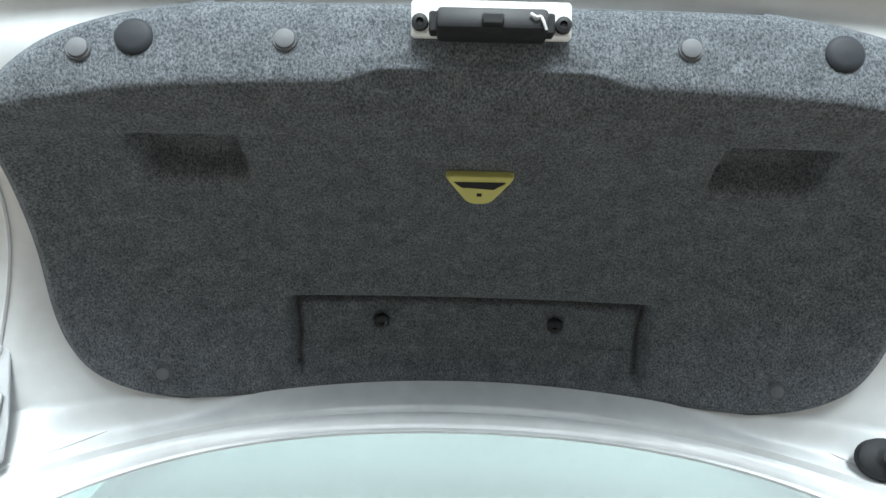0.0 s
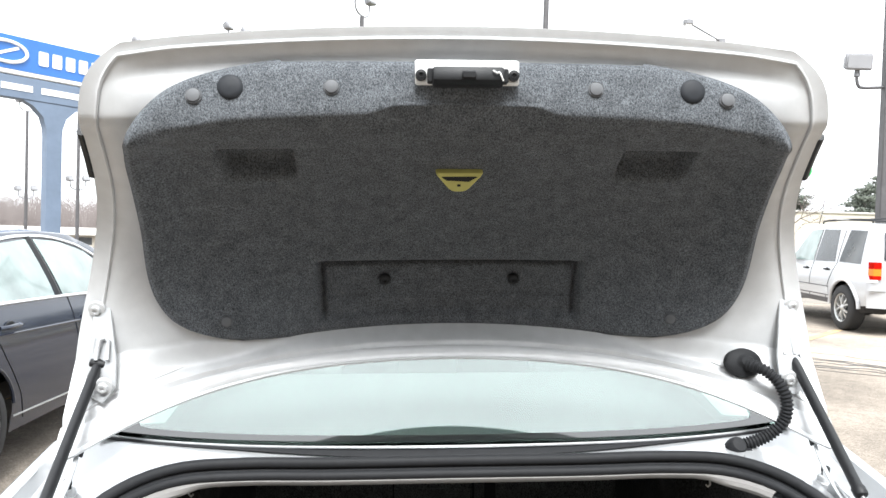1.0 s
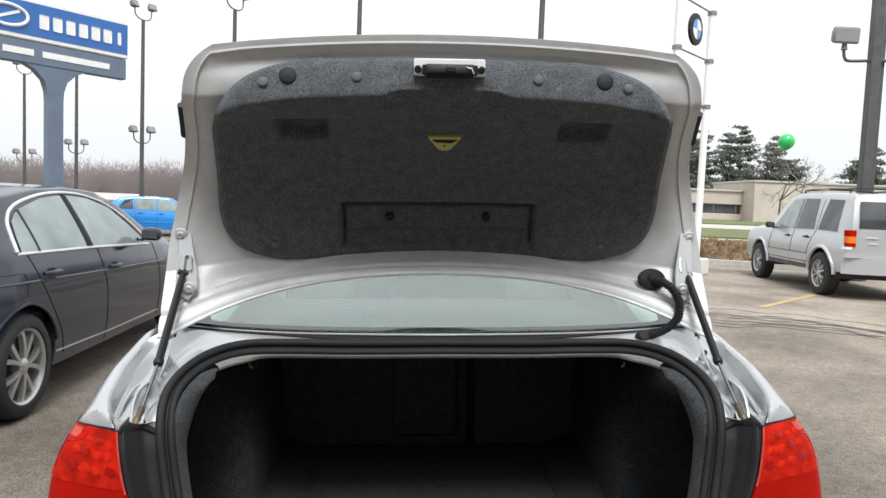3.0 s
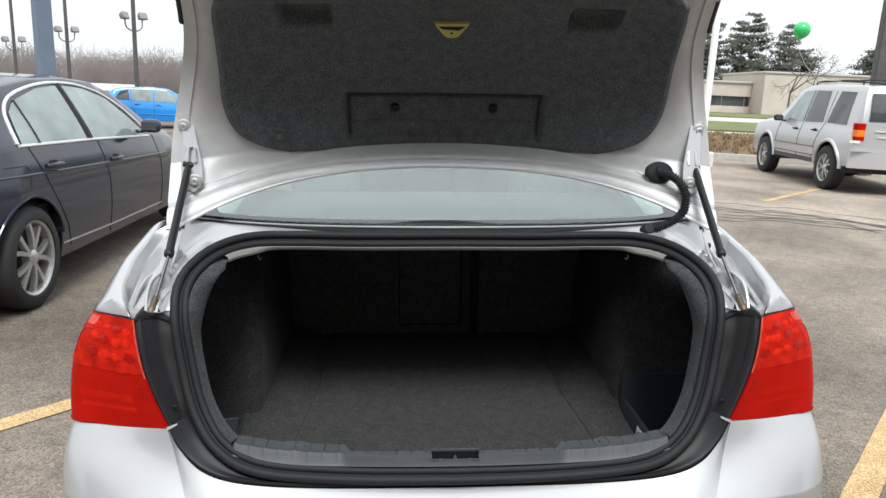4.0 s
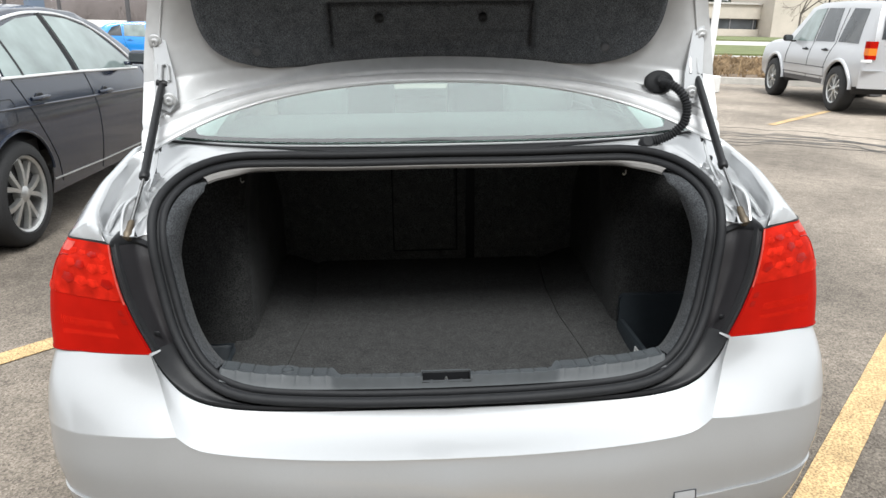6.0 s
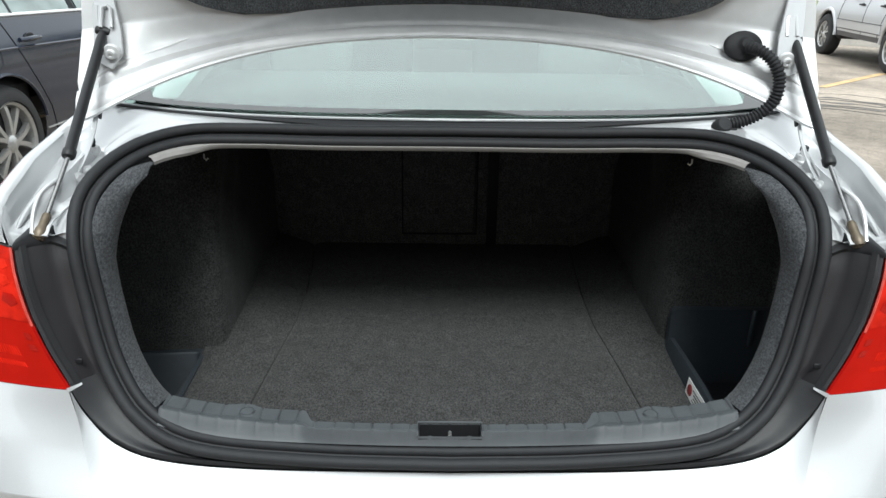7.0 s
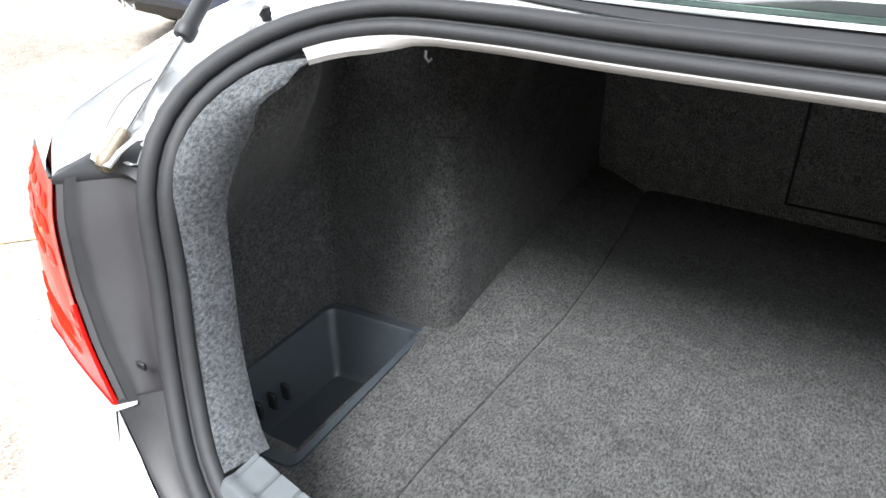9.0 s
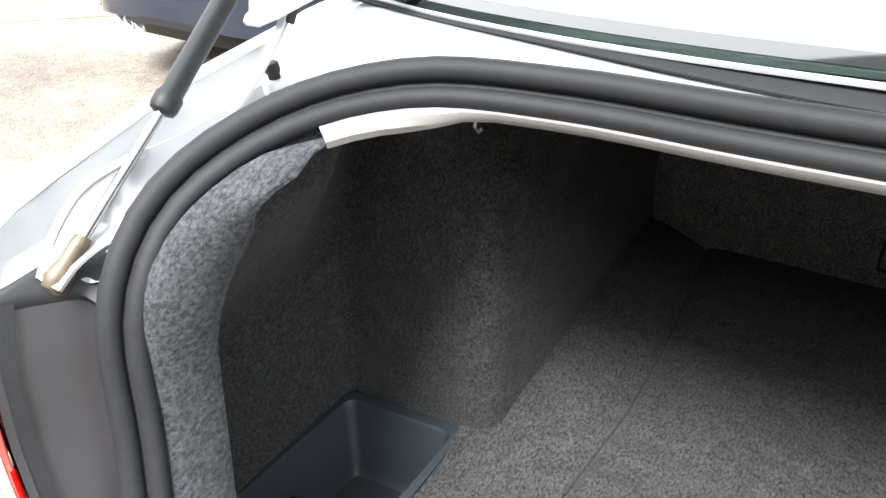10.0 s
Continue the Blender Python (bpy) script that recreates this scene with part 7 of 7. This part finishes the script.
def far_shop():
    root = thing("far_shop", "long low pale building with a shallow roof", "building", pose(-62, 120, -3.08, 0, 0, 8))
    bm = bmesh.new()
    box(bm, (0, 0, 1.1), (34, 10, 2.2), bevel=.05)
    part("wall", bm, TAN_WALL, root, "pale wall")
    bm = bmesh.new()
    sheet([[(-18, -6, 2.2), (18, -6, 2.2)], [(-17, 0, 3.2), (17, 0, 3.2)], [(-18, 6, 2.2), (18, 6, 2.2)]], bm, thick=.2)
    part("roof", bm, CONCRETE, root, "shallow pale roof", smooth=False)
    for k in range(7):
        bm = bmesh.new()
        box(bm, (-14 + 4.6 * k, -5.02, 1.1), (2.6, .08, 1.2), bevel=.02)
        part("window", bm, FAR_GLASS, root, "dark shop window")


far_shop()


# ---------------------------------------------------------------- trees
def pine_tree(x, y, h, spread, seed):
    rng = np.random.default_rng(seed)
    root = thing("pine_tree", "tall dark green pine with uneven layered limbs", "tree", pose(x, y, 0), "pines behind the office building")
    bm = bmesh.new()
    rod(bm, (0, 0, 0), (.2, 0, h * .5), h * .018, h * .012, 8)
    rod(bm, (.2, 0, h * .5), (.1, .1, h * .98), h * .012, h * .002, 8)
    tips = []
    z = h * .18
    while z < h * .98:
        k = 1 - (z / h)
        r = spread * (k ** .65) * rng.uniform(.65, 1.1) + .25
        for _ in range(rng.integers(3, 6)):
            a = rng.uniform(0, 6.283)
            rr = r * rng.uniform(.6, 1.6)
            tip = (rr * math.cos(a), rr * math.sin(a), z + rr * rng.uniform(.0, .35))
            rod(bm, (.1, 0, z), tip, .05 + .04 * k, .015, 5, caps=False)
            tips.append(((.1, 0, z), tip))
        z += h * rng.uniform(.045, .075)
    part("trunk", bm, BARK, root, "grey-brown trunk and limbs")
    verts, faces = [], []
    for a, b in tips:
        a, b = np.array(a), np.array(b)
        L = np.linalg.norm(b - a)
        for _ in range(int(22 + L * 26)):
            u = rng.uniform(.25, 1.08)
            c = a + (b - a) * u + rng.normal(0, .24 + .09 * L, 3) * (1, 1, .32)
            d = rng.normal(0, 1, 3)
            d /= np.linalg.norm(d)
            e = np.cross(d, rng.normal(0, 1, 3))
            e /= np.linalg.norm(e)
            s = rng.uniform(.18, .42)
            i = len(verts)
            verts += [tuple(c - d * s), tuple(c + e * s * .35), tuple(c + d * s + np.array((0, 0, s * .3))), tuple(c - e * s * .35)]
            faces.append((i, i + 1, i + 2, i + 3))
    me = bpy.data.meshes.new("crown")
    me.from_pydata(verts, [], faces)
    me.materials.append(PINE)
    cr_ = new("crown", me)
    cr_.parent = root
    tagged(cr_, "dark green needle clumps with gaps")


for x, y, h, sp, sd in ((50.5, 122, 14.0, 4.2, 1), (53.5, 125, 15.8, 4.0, 2), (57, 121, 15.4, 4.0, 3), (60.2, 124, 17.2, 3.8, 4), (64.8, 120, 15.3, 3.8, 5), (68.5, 122, 11.0, 5.0, 6), (79, 118, 11.5, 4.6, 7), (47, 127, 14.5, 4.4, 8), (83, 121, 13.5, 4.8, 9)):
    pine_tree(x, y, h, sp, sd)


def bare_tree(x, y, h, seed, name="bare_tree", label="small leafless tree with a spreading crown"):
    rng = np.random.default_rng(seed)
    root = thing(name, label, "tree", pose(x, y, 0))
    bm, fine = bmesh.new(), bmesh.new()
    def grow(p, d, L, r, depth):
        q = p + d * L
        rod(bm if depth < 3 else fine, p, q, r, r * .68, 6 if depth < 2 else 4, caps=False)
        if depth >= 6 or L < .12:
            return
        for _ in range(3 if depth < 5 else 2):
            nd = (d + Vector(rng.normal(0, .48, 3)) + Vector((0, 0, .08))).normalized()
            grow(q, nd, L * rng.uniform(.62, .85), r * .62, depth + 1)
    grow(Vector((0, 0, 0)), Vector((0, 0, 1)), h * .24, h * .012, 0)
    part("trunk", bm, BARK, root, "grey trunk and limbs")
    part("crown", fine, TWIG, root, "fine bare twigs")


bare_tree(47.6, 86.0, 12.5, 3)


def far_woods():
    """Leafless woods along the left horizon."""
    rng = np.random.default_rng(11)
    verts, faces = [], []
    for k in range(1300):
        a = rng.uniform(radians(100), radians(150)) if k % 6 else rng.uniform(radians(45), radians(100))
        d = rng.uniform(150, 215)
        x, y = d * math.cos(a), d * math.sin(a)
        h = rng.uniform(7.8, 10.6) * (1.0 + .2 * noise.noise(Vector((a * 14, 0, 0))))
        crown = h * rng.uniform(.26, .36)
        for n in range(96):
            if n < 6:
                bx, by, bz = x + rng.normal(0, .5), y, -3.0
                ex, ey, ez = bx + rng.normal(0, .8), y, h * rng.uniform(.55, .8) - 3
                w = rng.uniform(.04, .09)
            else:
                a, r = rng.uniform(0, 6.283), rng.uniform(0, 1) ** .6
                bx, by, bz = x + crown * r * math.cos(a), y + rng.normal(0, 1.2), h * (.58 + .36 * r * math.sin(a)) - 3
                lean, size = rng.normal(.5 * math.cos(a), .6), rng.uniform(.5, 1.9)
                ex, ey, ez = bx + size * lean, by, bz + size * rng.uniform(.2, 1)
                w = rng.uniform(.02, .05)
            i = len(verts)
            verts += [(bx - w, by, bz), (bx + w, by, bz), (ex + w * .3, ey, ez), (ex - w * .3, ey, ez)]
            faces.append((i, i + 1, i + 2, i + 3))
    me = bpy.data.meshes.new("far_woods")
    me.from_pydata(verts, [], faces)
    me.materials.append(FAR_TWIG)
    tagged(new("far_woods", me), "grey-brown leafless woods on the horizon, painted paler for haze", "woods", kind="stuff")


far_woods()
